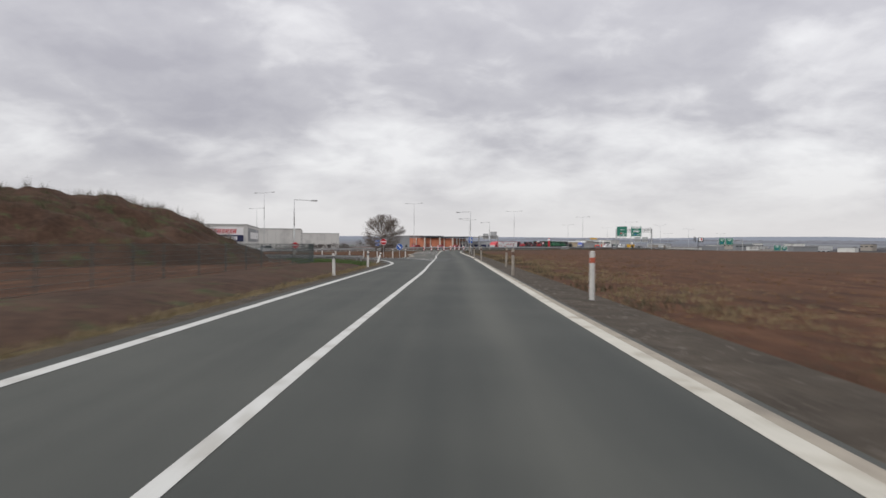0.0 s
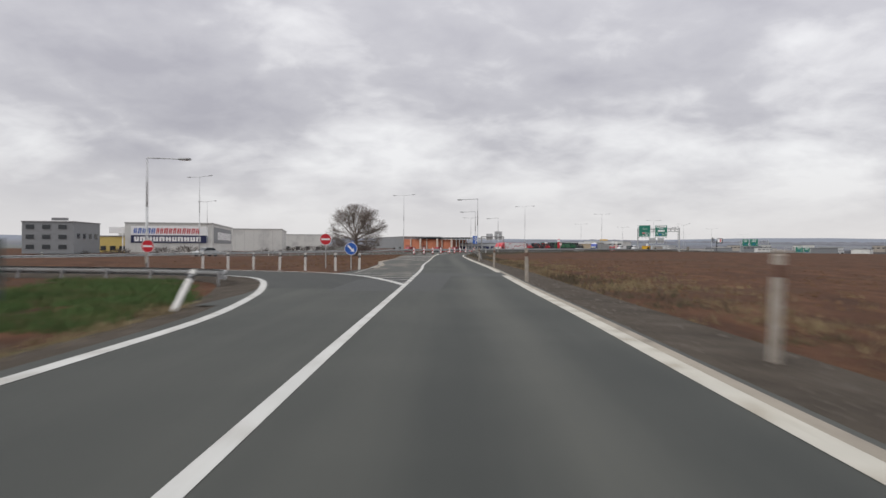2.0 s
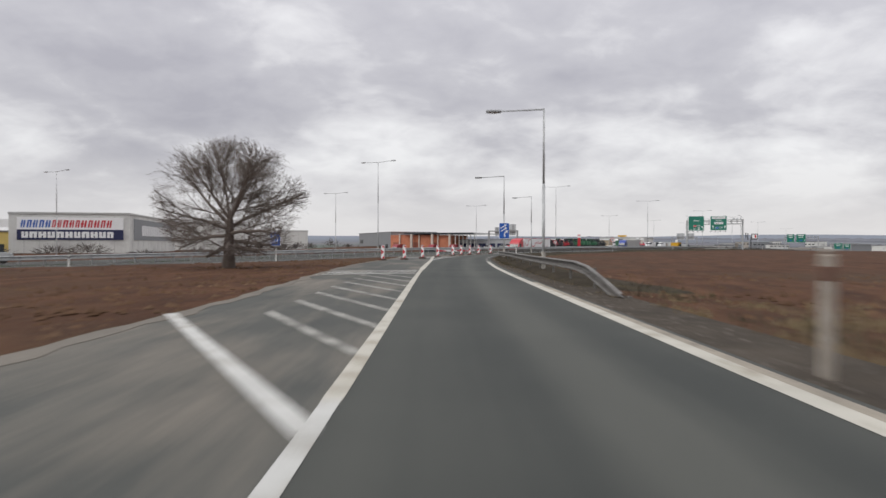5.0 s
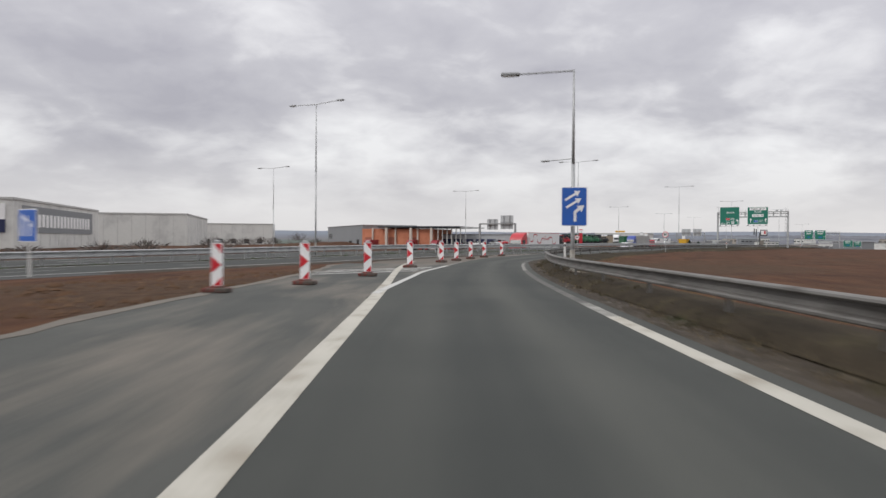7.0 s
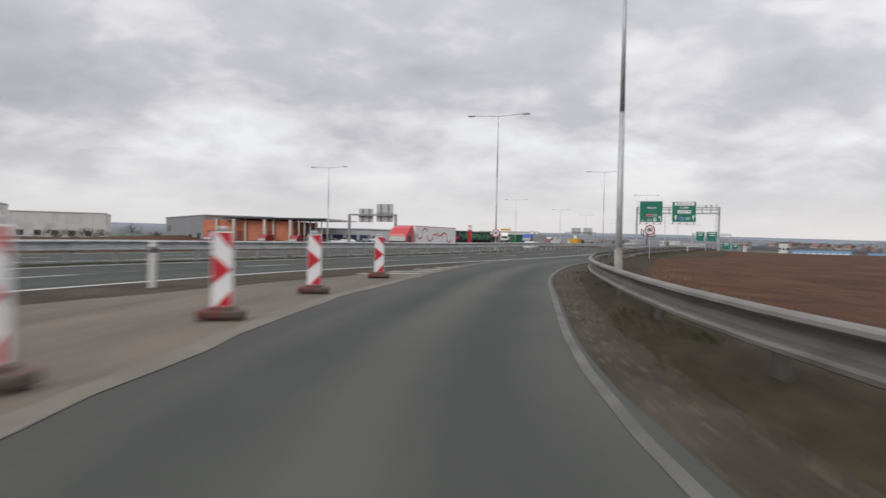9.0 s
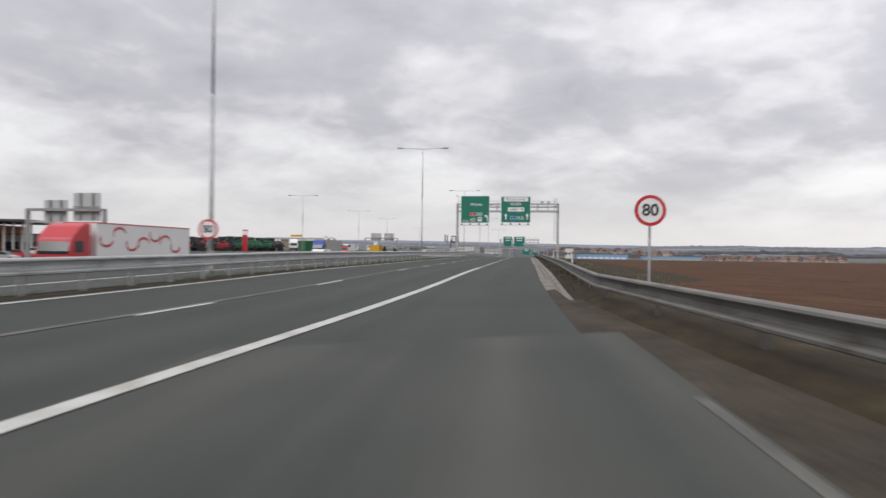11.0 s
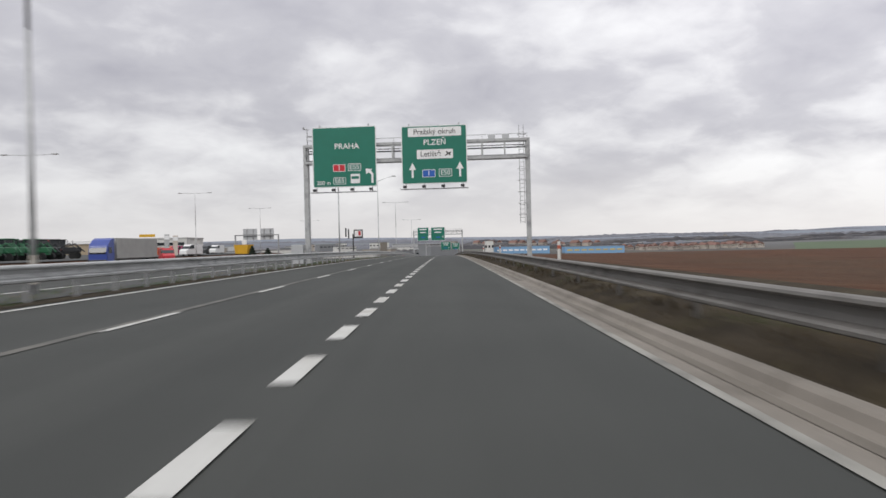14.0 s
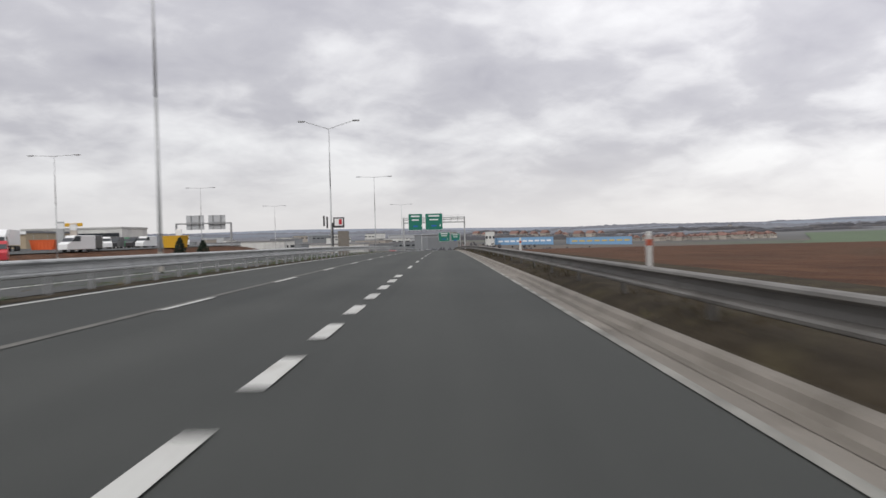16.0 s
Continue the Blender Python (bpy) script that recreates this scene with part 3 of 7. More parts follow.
strip("junction_asphalt", [(-3.9, 50.0, -0.005), (-4.2, 54, -0.005), (-4.6, 60, -0.005), (-5.0, 66, -0.005), (-5.0, 72, -0.005), (-4.6, 76, -0.005)],
      [(ramp_centre(y), y, -0.005) for y in (50, 54, 60, 66, 72, 76)], M_ASPHALT, ramp_road)


def flat_poly(name, pts, mat, parent, z=0.004, label=""):
    return raw_object(name, [(x, y, z) for x, y in pts], [tuple(range(len(pts)))], mat, parent, label)


def line_mark(name, pts, width, mat, parent, z=0.004):
    """A painted line of a width along ground points."""
    left, right = [], []
    for i, p in enumerate(pts):
        a, b = Vector(pts[max(0, i - 1)][:2]), Vector(pts[min(len(pts) - 1, i + 1)][:2])
        t = (b - a).normalized()
        r = Vector((t.y, -t.x)) * width / 2
        zz = p[2] if len(p) > 2 else 0.0
        left.append((p[0] - r.x, p[1] - r.y, zz + z)), right.append((p[0] + r.x, p[1] + r.y, zz + z))
    return strip(name, left, right, mat, parent)


def fine(pts, step=1.0):
    """Round a line of plan points into closer ones (Catmull-Rom)."""
    out = []
    for i in range(len(pts) - 1):
        p0, p1, p2, p3 = (Vector(pts[max(0, i - 1)]), Vector(pts[i]), Vector(pts[i + 1]), Vector(pts[min(len(pts) - 1, i + 2)]))
        n = max(1, int((p2 - p1).length / step))
        for k in range(n):
            t = k / n
            out.append(tuple(0.5 * ((2 * p1) + (p2 - p0) * t + (2 * p0 - 5 * p1 + 4 * p2 - p3) * t * t + (3 * p1 - p0 - 3 * p2 + p3) * t ** 3)))
    out.append(tuple(pts[-1]))
    return out


# patches in the asphalt
flat_poly("asphalt_patch", [(ramp_centre(55) - 1.9, 54.9), (0.55, 55.4), (0.25, 65.4), (2.6, 65.6), (2.4, 69.0), (-0.1, 68.8), (-1.75, 68.7), (ramp_centre(64), 64), (-2.9, 62.0)], M_PATCH, ramp_road, 0.002)

# ---- road markings ----
marks = empty("road_marking", Matrix(), "white painted road lines, worn and dusty in places", "road marking", kind="structure")
line_mark("centre_line", along(ramp_centre, -60, 100, 0.0), 0.15, M_WHITE, marks)
line_mark("centre_line", along(ramp_centre, 100, 129.5, 0.0), 0.17, M_OLDPAINT, marks)
line_mark("wide_line", along(ramp_centre, 129.5, 152, 0.0), 0.27, M_OLDPAINT, marks)
line_mark("yellowed_line", along(ramp_centre, 152, 168, 0.0), 0.24, M_OLDPAINT, marks)
line_mark("yellowed_line", [(x, y, max(paving_z(x, y), -0.004 if y < 170.6 else -1.0)) for x, y, z in along(ramp_centre, 168, 176.8, step=1.0)], 0.2, M_OLDPAINT, marks, 0.01)
line_mark("right_line", along(ramp_right, -60, 66.6, 0.0), 0.23, M_OLDPAINT, marks)
line_mark("right_line", along(ramp_right, 70.4, 144.5, 0.0), 0.23, M_OLDPAINT, marks)
line_mark("right_line", along(ramp_right, 144.5, 147, 0.0), 0.22, M_WORN, marks)
line_mark("right_line", along(ramp_right, 147, 173, 0.0), 0.2, M_FAINT, marks)
line_mark("right_line", along(ramp_right, 162.5, 171.5, 0.0, -0.02), 0.13, M_WORN, marks, 0.006)
line_mark("right_line", along(ramp_right, 173, 212, 0.0, -0.04), 0.1, M_FAINT, marks)
line_mark("left_line", [(x, y) for x, y in fine([(ramp_left(y), y) for y in (-60, -30, 0, 15, 30, 38, 43, 47.5)] + side_near[:7], 1.0)], 0.2, M_WHITE, marks, 0.0055)
line_mark("side_line", fine(side_far[:8], 0.8), 0.24, M_WHITE, marks, 0.0085)
line_mark("gore_line", along(gore_edge, 149, 167.2, 0.0, 0.0, 1.0), 0.19, M_WHITE, marks, 0.0075)
line_mark("gore_line", along(gore_edge, 167.2, 173, 0.0, 0.0, 1.0), 0.13, M_WORN, marks, 0.0085)
# chevrons at the junction
for i, (y0, w) in enumerate(((59.6, 0.42), (61.4, 0.42), (63.2, 0.4), (65.2, 0.38), (67.4, 0.35))):
    xr = ramp_centre(y0) + 0.05
    xl = next(x0 + (x1 - x0) * (y0 - ya) / (yb - ya) for (x0, ya), (x1, yb) in zip(side_far, side_far[1:]) if ya <= y0 <= yb) + 0.2
    dy = 0.55 + 0.12 * (xr - xl)
    flat_poly("chevron", [(xl, y0 - dy * 0.2), (xr, y0 + dy), (xr, y0 + dy + w * 1.3), (xl, y0 - dy * 0.2 + w * 1.1)], M_WORN, marks, 0.005)
flat_poly("chevron", [(-3.3, 69.7), (ramp_centre(70.2), 70.2), (ramp_centre(70.6), 70.6), (-3.2, 70.0)], M_FAINT, marks, 0.005)
line_mark("old_edge_line", [(-4.3, 68.5), (-4.9, 76), (-5.6, 83), (-6.2, 88.3)], 0.14, M_WORN, marks, 0.006)
# second hatched area on the closed lane
line_mark("hatch_edge", [(ramp_centre(99), 99), (-8.1, 106.6)], 0.22, M_WHITE, marks, 0.007)
for k in range(8):
    y0 = 102 + k * 2.6
    flat_poly("hatch_bar", [(ramp_centre(y0), y0), (ramp_centre(y0 + 0.45), y0 + 0.45), (ramp_centre(y0) - 2.6, y0 + 5.4), (ramp_centre(y0) - 2.6, y0 + 4.9)], M_WORN, marks, 0.0022)
for k in range(3):
    y0 = 124.2 + k * 1.6
    flat_poly("hatch_bar", [(ramp_centre(y0) - 0.2, y0 + 0.5), (ramp_centre(y0) - 0.2, y0 + 0.9), (-9.6, y0 - 0.8), (-9.6, y0 - 1.3)], M_WHITE, marks, 0.003)
# hatching between the yellowed line and the new edge, and beyond it
for y0, reach in ((161.2, 3.9), (163.15, 3.9), (164.75, 3.9)):
    xr = gore_edge(y0) - 0.3
    flat_poly("hatch_bar", [(xr, y0), (xr - 0.1, y0 + 0.42), (xr - reach, y0 - reach * 1.05 + 0.42), (xr - reach, y0 - reach * 1.05)], M_WHITE, marks, 0.0025)
for k in range(10):
    u0, v0 = -50.4 + 2.06 * k, 2.12 - 0.03 * k ** 1.6
    v1 = next((v0 + 0.04 * s for s in range(60) if uv(gore_edge(mw(u0 + 1.25 * 0.04 * s, v0)[1]), mw(u0 + 1.25 * 0.04 * s, v0)[1])[1] - 0.14 < v0 + 0.04 * s), v0)
    if v1 - v0 < 0.12:
        continue
    ends = ((u0, v0), (u0 + 1.25 * (v1 - v0), v1), (u0 + 1.25 * (v1 - v0) + 0.42, v1), (u0 + 0.5, v0))
    flat_poly("hatch_bar", [mw(*e) for e in ends], M_WHITE, marks, 0.0055)


strip("sandy_gore_edge", along(gore_edge, 166, 212, 0.006, -0.22, 1.0), [(x + 0.06 + 0.1 * noise.noise(Vector((y / 1.7, 0, 0))), y, z) for x, y, z in along(gore_edge, 166, 212, 0.006, 0.0, 1.0)], M_SOFTEDGE, marks, "muddy pale edge")
# motorway lines
line_mark("edge_line", along_mw(0.1, -420, 8.94, 0.0, 2.0, 0.64), 0.21, M_WHITE, marks, 0.006)
line_mark("edge_line", along_mw(-6.35, -420, 800, 0.0, beyond=-5.95), 0.2, M_WHITE, marks, 0.004)
line_mark("verge_line", along_mw(3.735, 26, 420, 0.0), 0.09, M_WORN, marks, 0.004)
U0, STEP = 8.94, 2.625
for k in range(1, 35):
    line_mark("dash", along_mw(0.64, U0 + STEP * k - 1.34, U0 + STEP * k), 0.2, M_WHITE, marks, 0.006)
for k in range(24):
    u0 = U0 + STEP * 34 + 5.4 + 3 * STEP * k
    line_mark("lane_dash", along_mw(0.64, u0, u0 + STEP), 0.12, M_WHITE, marks, 0.006)
for u0 in [-39.7 - 9.3 * k for k in range(1, 14)] + [-39.7 + 9.3 * k for k in range(4)] + [0.95 + 3 * STEP * k for k in range(60)]:
    line_mark("lane_dash", along_mw(-2.98, u0, u0 + 2.65, beyond=-2.57), 0.12, M_WHITE, marks, 0.004)
line_mark("lane_seam", along_mw(-3.12, -60, 420, beyond=-2.68), 0.17, M_FAINT, marks, 0.002)
for k in range(50):
    line_mark("lane_dash", along_mw(-13.4, -150 + 9 * k, -147 + 9 * k, -0.02), 0.16, M_WHITE, marks)
line_mark("edge_line", along_mw(-9.75, -420, 800, -0.02), 0.22, M_WHITE, marks)
line_mark("edge_line", along_mw(-17.2, -420, 800, -0.02), 0.2, M_WHITE, marks)

# ---- verges and gutter ----
M_TURF = material("verge_turf", (0.105, 0.088, 0.045), 0.95, spread=0.45, grain=9, blotch=0.9, bump=0.9, bump_scale=25, tint=(0.062, 0.045, 0.03), tint_at=(0.45, 0.6), spec=0.1)
verge = tagged(strip("verge_ramp", along(ramp_right, -60, 215, -0.012, 0.02), [(x - 1.75 * smooth(192, 213, y), y, z - 0.08 - 0.1 * smooth(188, 205, y)) for x, y, z in along(ramp_right, -60, 215, -0.012, 1.9)], M_GRAVEL, skirt=0.1),
               "dark gravel shoulder beside the slip road", "verge", kind="structure")
strip("sandy_edge", along(ramp_right, -60, 118, 0.003, 0.1), along(ramp_right, -60, 118, 0.002, 0.27), M_SANDY, verge, "pale washed-out sandy road edge")
strip("left_shoulder", [(x - 1.05, y, -0.055) for x, y, z in along(ramp_left, -60, 52)], [(x - 0.3, y, -0.008) for x, y, z in along(ramp_left, -60, 52)], M_GRAVEL, verge)
strip("left_verge", [(x - 1.5 - 0.2 * noise.noise(Vector((y / 1.9, 0, 4))), y, -0.115) for x, y, z in along(ramp_left, -60, 52)], [(x - 1.05, y, -0.055) for x, y, z in along(ramp_left, -60, 52)], M_TURF, verge, "thin straw-green turf beside the left line")
corner = fine(side_near[:8], 1.0)
outer = []
for i, p in enumerate(corner):
    a, c = Vector(corner[max(0, i - 1)]), Vector(corner[min(len(corner) - 1, i + 1)])
    t = (c - a).normalized()
    outer.append((p[0] - t.y * 1.5, p[1] + t.x * 1.5))
strip("corner_shoulder", [(x, y, -0.16) for x, y in outer], [(x, y, -0.006) for x, y in corner], M_GRAVEL, verge, skirt=0.3)
for y0, y1, mat in ((76, 101, M_SANDY), (101, 168, M_SOFTEDGE)):
    strip("old_lane_edge", [(x - 0.2 - 0.25 * noise.noise(Vector((y / 2.1, 3.0, 0))), y, 0.002) for x, y, z in along(old_left, y0, y1, step=0.8)],
          [(x + 0.12 + 0.25 * noise.noise(Vector((y / 1.6, 8.0, 0))), y, 0.004) for x, y, z in along(old_left, y0, y1, step=0.8)], mat, verge, skirt=0.12)
GUTTER = [(0.0, 0.0), (0.2, -0.025), (0.36, -0.03), (0.40, 0.0), (0.43, 0.06), (0.46, 0.078), (0.56, 0.08), (0.60, -0.1)]
gutter = tagged(sweep(GUTTER, [(x, y, z - 0.13 * (1 - smooth(-17, -6, uv(x, y)[0]))) for x, y, z in along_mw(4.4, -17, 420, 0.0, 1.5, 3.78)],
                      "gutter", M_CONCRETE, None), "pale concrete drain channel with a raised lip along the motorway", "gutter", kind="structure")
for k, (g0, g1) in enumerate(((-4, 24), (29, 47), (52, 96), (104, 140))):
    strip("silt", along_mw(3.99, g0, g1, -0.019, 1.5), [(*mw(u_, 4.10 + 0.06 * noise.noise(Vector((u_ / 2.3, k, 0)))), road_z(u_, 4.1) - 0.019) for u_ in (g0 + (g1 - g0) * i / max(1, math.ceil((g1 - g0) / 1.5)) for i in range(math.ceil((g1 - g0) / 1.5) + 1))],
          M_SOFTEDGE, gutter, "dark silt in the channel")
for k in range(45):
    u_ = -4 + 4.0 * k
    joint = [(3.78 + a, h + 0.004) for a, h in GUTTER[:7]]
    strip("joint", [(*mw(u_, v_), road_z(u_, 3.78) + h_) for v_, h_ in joint], [(*mw(u_ + 0.03, v_), road_z(u_, 3.78) + h_) for v_, h_ in joint], M_GRAVEL, gutter)
M_DIRT = material("verge_dirt", (0.040, 0.032, 0.022), 0.97, spread=0.55, grain=7, blotch=0.6, bump=1.0, bump_scale=14, tint=(0.056, 0.046, 0.027), spec=0.1)
dirt = tagged(strip("verge_motorway", [(*mw(u, 5.05 - 0.7 * merged(u)), road_z(u, 4.5) - 0.02 - 0.25 * (1 - smooth(-34, -12, u))) for u in range(-34, 421, 2)],
                    [(*mw(u, 10.5), ground_z(*mw(u, 10.5)) - 0.03 - 0.35 * (1 - smooth(-26, 6, u))) for u in range(-34, 421, 2)], M_DIRT), "brown earth verge behind the gutter", "verge", kind="structure")
median = tagged(strip("median", along_mw(-9.2, -420, 800, -0.01), along_mw(-6.9, -420, 800, 0.0, beyond=-6.3), M_DIRT, skirt=0.1), "earth and thin grass strip between the carriageways", "verge", kind="structure")
strip("paved_middle", along_mw(-9.25, -420, 800, 0.004), along_mw(-7.75, -420, 800, 0.012, beyond=-7.0), M_PATCH, median, "dark asphalt behind the median rail")

# ---- guard rails ----
W_BEAM = [(-0.04, 0.188), (0.03, 0.185), (0.072, 0.165), (0.082, 0.13), (0.055, 0.102), (-0.065, 0.075), (-0.075, 0.0), (-0.065, -0.075), (0.055, -0.098), (0.086, -0.125), (0.08, -0.165),
          (0.03, -0.188), (-0.05, -0.185)]


def guard_rail(pts, side, post_step, label, top=0.75, steel=M_ZINC, size=1.0):
    """A W-beam guard rail along ground points; side +1 when traffic passes on its right."""
    rail = empty("guard_rail", Matrix(), label, "guard rail", kind="structure")
    prof = [(s * side * size, (h - 0.185) * size + top) for s, h in W_BEAM]
    inner = [(s * side * size - 0.006 * side, (h - 0.185) * size + top) for s, h in reversed(W_BEAM)]
    sweep(prof + inner, pts, "beam", steel, rail, closed=True)
    me = None
    posts = resample(pts, post_step)
    for i, p in enumerate(posts[:300]):
        a = posts[max(0, i - 1)] - posts[min(len(posts) - 1, i + 1)]
        rot = math.atan2(a.y, a.x) - math.pi / 2
        if me is None:
            bm = bmesh.new()
            box(bm, -0.2 * side, 0, top / 2 - 0.2, 0.06, 0.10, top + 0.3, bevel=0.006)
            box(bm, -0.12 * side, 0, top - 0.185, 0.1, 0.11, 0.13)
            ob = part("post", bm, M_ZINC_OLD if steel is M_ZINC_OLD else M_ZINC_DULL, rail)
            me = ob.data
        else:
            ob = new("post", me)
            ob.parent = rail
        ob.matrix_basis = Matrix.Translation(p) @ Matrix.Rotation(rot + math.pi, 4, "Z")
    return rail


def beside(y, off):
    """A plan point at a distance to the right of the ramp's right line."""
    slope = ramp_right(y + 0.5) - ramp_right(y - 0.5)
    k = math.sqrt(1 + slope * slope)
    return ramp_right(y) + off / k, y - off * slope / k


rail_offset = curve([(1.5, 100), (1.45, 143), (1.02, 157), (1.12, 167), (1.15, 173), (0.95, 180), (0.92, 186), (1.2, 194), (1.36, 205), (1.4, 230)])
ramp_rail_pts = [(*beside(112 + 2.0 * i, rail_offset(112 + 2.0 * i)), -0.04 - 0.03 * smooth(145, 165, 112 + 2.0 * i) - (0.66, 0.36, 0.1)[min(i, 2)] * (i < 3)) for i in range(48)]
ramp_rail_pts = [(x, y, z + 0.03) for x, y, z in ramp_rail_pts if y < 201] + along_mw(5.0, -16, 420, -0.07, beyond=4.8)
guard_rail(ramp_rail_pts, -1, 4.0, "weathered steel guard rail on the outside of the slip road", 0.70, M_ZINC_OLD, 0.8)


def verge_pt(y, off, dz):
    x1, y1 = beside(y, off)
    return x1, y1, min(0.0, road_z(*uv(x1, y1))) + dz


strip("verge_end", [verge_pt(0.5 * y, -0.6 * smooth(200, 212, 0.5 * y), -0.022) for y in range(372, 457)], [verge_pt(0.5 * y, 1.02, -0.012) for y in range(372, 457)], M_GRAVEL, verge)
berm_line = resample(ramp_rail_pts[1:], 1.2)
bv, bf = [], []
for i, p in enumerate(berm_line):
    t = (berm_line[min(len(berm_line) - 1, i + 1)] - berm_line[max(0, i - 1)]).normalized()
    near = min(1.0, i / 12.0)
    for s, h in ((-0.26, -0.03), (-0.08, 0.09), (0.2, 0.17), (0.6, 0.19), (1.1, 0.15), (2.0, -0.06), (3.2, -0.4)):
        k = h * near - 0.06 * (1 - near) + (0.05 * noise.noise(Vector((p.x * 0.9 + s * 3, p.y * 0.9, 2.0))) if s > -0.2 else 0.0)
        bv.append((p.x + t.y * s, p.y - t.x * s, p.z + k))
for i in range(len(berm_line) - 1):
    for c in range(6):
        a = i * 7 + c
        bf.append((a, a + 1, a + 8, a + 7))
tagged(raw_object("verge_berm", bv, bf, M_DIRT, smooth_faces=True), "low bank of dark earth and thin grass under the guard rail", "verge", kind="structure")
guard_rail(along_mw(-7.45, -330, 420, 0.0, beyond=-6.62), 1, 2.0, "galvanised steel guard rail along the median", 0.8)
side_rail = [(x, y, -0.33) for x, y in fine([(-6.9, 59.4), (-7.6, 61.2), (-9.2, 62.5), (-12.5, 63.3), (-18.0, 64.0), (-26, 65.0), (-36, 67.0)], 1.0)]
guard_rail(side_rail, 1, 2.0, "galvanised guard rail on the bend of the side road", 0.66, M_ZINC_DULL, 0.75)

# ---- delineator posts ----
M_DUSTYPOST = material("dusty_post_plastic", (0.30, 0.265, 0.225), 0.8, spread=0.2, grain=10, blotch=3.0, tint=(0.42, 0.39, 0.35))
M_DUSTYBAND = material("dusty_band", (0.13, 0.07, 0.05), 0.8, spread=0.25, grain=10, blotch=3.0)
bm = bmesh.new()
box(bm, 0, 0, 0.48, 0.12, 0.10, 0.96, bevel=0.025)
box(bm, 0, 0, 0.98, 0.10, 0.08, 0.05, bevel=0.02)
post_thing = empty("delineator_post", Matrix.Translation((0, 0, -50)), "white plastic roadside delineator post with a dark band", "post", "delineator posts")
part("body", bm, M_PLASTIC, post_thing, smooth_faces=False)
bm = bmesh.new()
box(bm, 0, 0, 0.83, 0.126, 0.106, 0.14, bevel=0.02)
part("dark_band", bm, M_BLACK, post_thing, "black band")
bm = bmesh.new()
box(bm, 0, -0.055, 0.83, 0.03, 0.008, 0.07)
part("reflector", bm, M_SIGNBACK, post_thing, "grey glass reflector")


def banded_post(x, y, z, body, band, label, tall=0.96):
    p = empty("delineator_post", Matrix.Translation((x, y, z)) @ Matrix.Rotation(radians(4), 4, "Z"), label, "post", "delineator posts")
    bm = bmesh.new()
    box(bm, 0, 0, tall / 2, 0.12, 0.10, tall, bevel=0.025)
    box(bm, 0, 0, tall + 0.02, 0.10, 0.08, 0.05, bevel=0.02)
    part("body", bm, body, p)
    bm = bmesh.new()
    box(bm, 0, 0, tall - 0.19, 0.126, 0.106, 0.16, bevel=0.02)
    part("band", bm, band, p, "coloured band")
    return p


banded_post(6.95, 16.7, -0.13, M_PLASTIC, M_ORANGE_REFL, "white plastic roadside delineator post with an orange band", 1.26)
orange_thing = banded_post(*mw(20.2, 6.45), 0.25, M_PLASTIC, M_ORANGE_REFL, "white plastic roadside delineator post with an orange band")
dusty_thing = banded_post(5.25, 30.6, -0.13, M_DUSTYPOST, M_DUSTYBAND, "dusty beige plastic delineator post with a brown band", 1.26)


def delineator(x, y, rz=0.0, lean=0.0, z=None, orange=False):
    zz = ground_z(x, y) - 0.12 if z is None else z
    return copy_thing(dusty_thing if orange else post_thing, Matrix.Translation((x, y, zz)) @ Matrix.Rotation(radians(rz), 4, "Z") @ Matrix.Rotation(radians(lean), 4, "Y"))


for x, y, lean in ((5.1, 44.15, 2), (3.15, 61.5, -1), (1.95, 79.2, 1), (0.55, 101.5, 0)):
    delineator(x, y, 4, lean, -0.13, True)
for x, y, lean in ((-2.5, 29.0, -2), (-3.12, 40.6, 1)):
    delineator(x, y, 4, lean, -0.10)
leaning = delineator(-4.0, 49.2, 4, 15, -0.10)
leaning.matrix_basis = leaning.matrix_basis @ Matrix.Rotation(radians(-33), 4, "X")
for k, (x, y) in enumerate(((-5.1, 73.6), (-6.5, 74.2), (-8.2, 74.4), (-9.8, 75.0), (-11.4, 75.4), (-13.0, 75.8), (-14.6, 76.1))):
    delineator(x, y, 10, (1, -1, 0, 2, 0, -1, 1)[k], -0.16)
for u in (-57.5, -107, -157, -207):
    x, y = mw(u, 1.4)
    delineator(x, y, -30, 0, motorway_z(u) - 0.05)
for u in (60, 91.5, 118):
    x, y = mw(u, 6.45)
    copy_thing(orange_thing, Matrix.Translation((x, y, motorway_z(u) + 0.25)) @ Matrix.Rotation(radians(-30), 4, "Z"))
post_thing.matrix_basis = Matrix.Translation((*mw(-130, -20.2), motorway_z(-130) - 0.05))
copy_thing(post_thing, Matrix.Translation((0.15, 173.3, 0.15)) @ Matrix.Rotation(radians(-14), 4, "Z"))

# ---- lamps ----
M_SLEEVE = material("sleeve_paint", (0.40, 0.38, 0.34), 0.7, spread=0.15, grain=8, blotch=2.0, tint=(0.28, 0.25, 0.21))


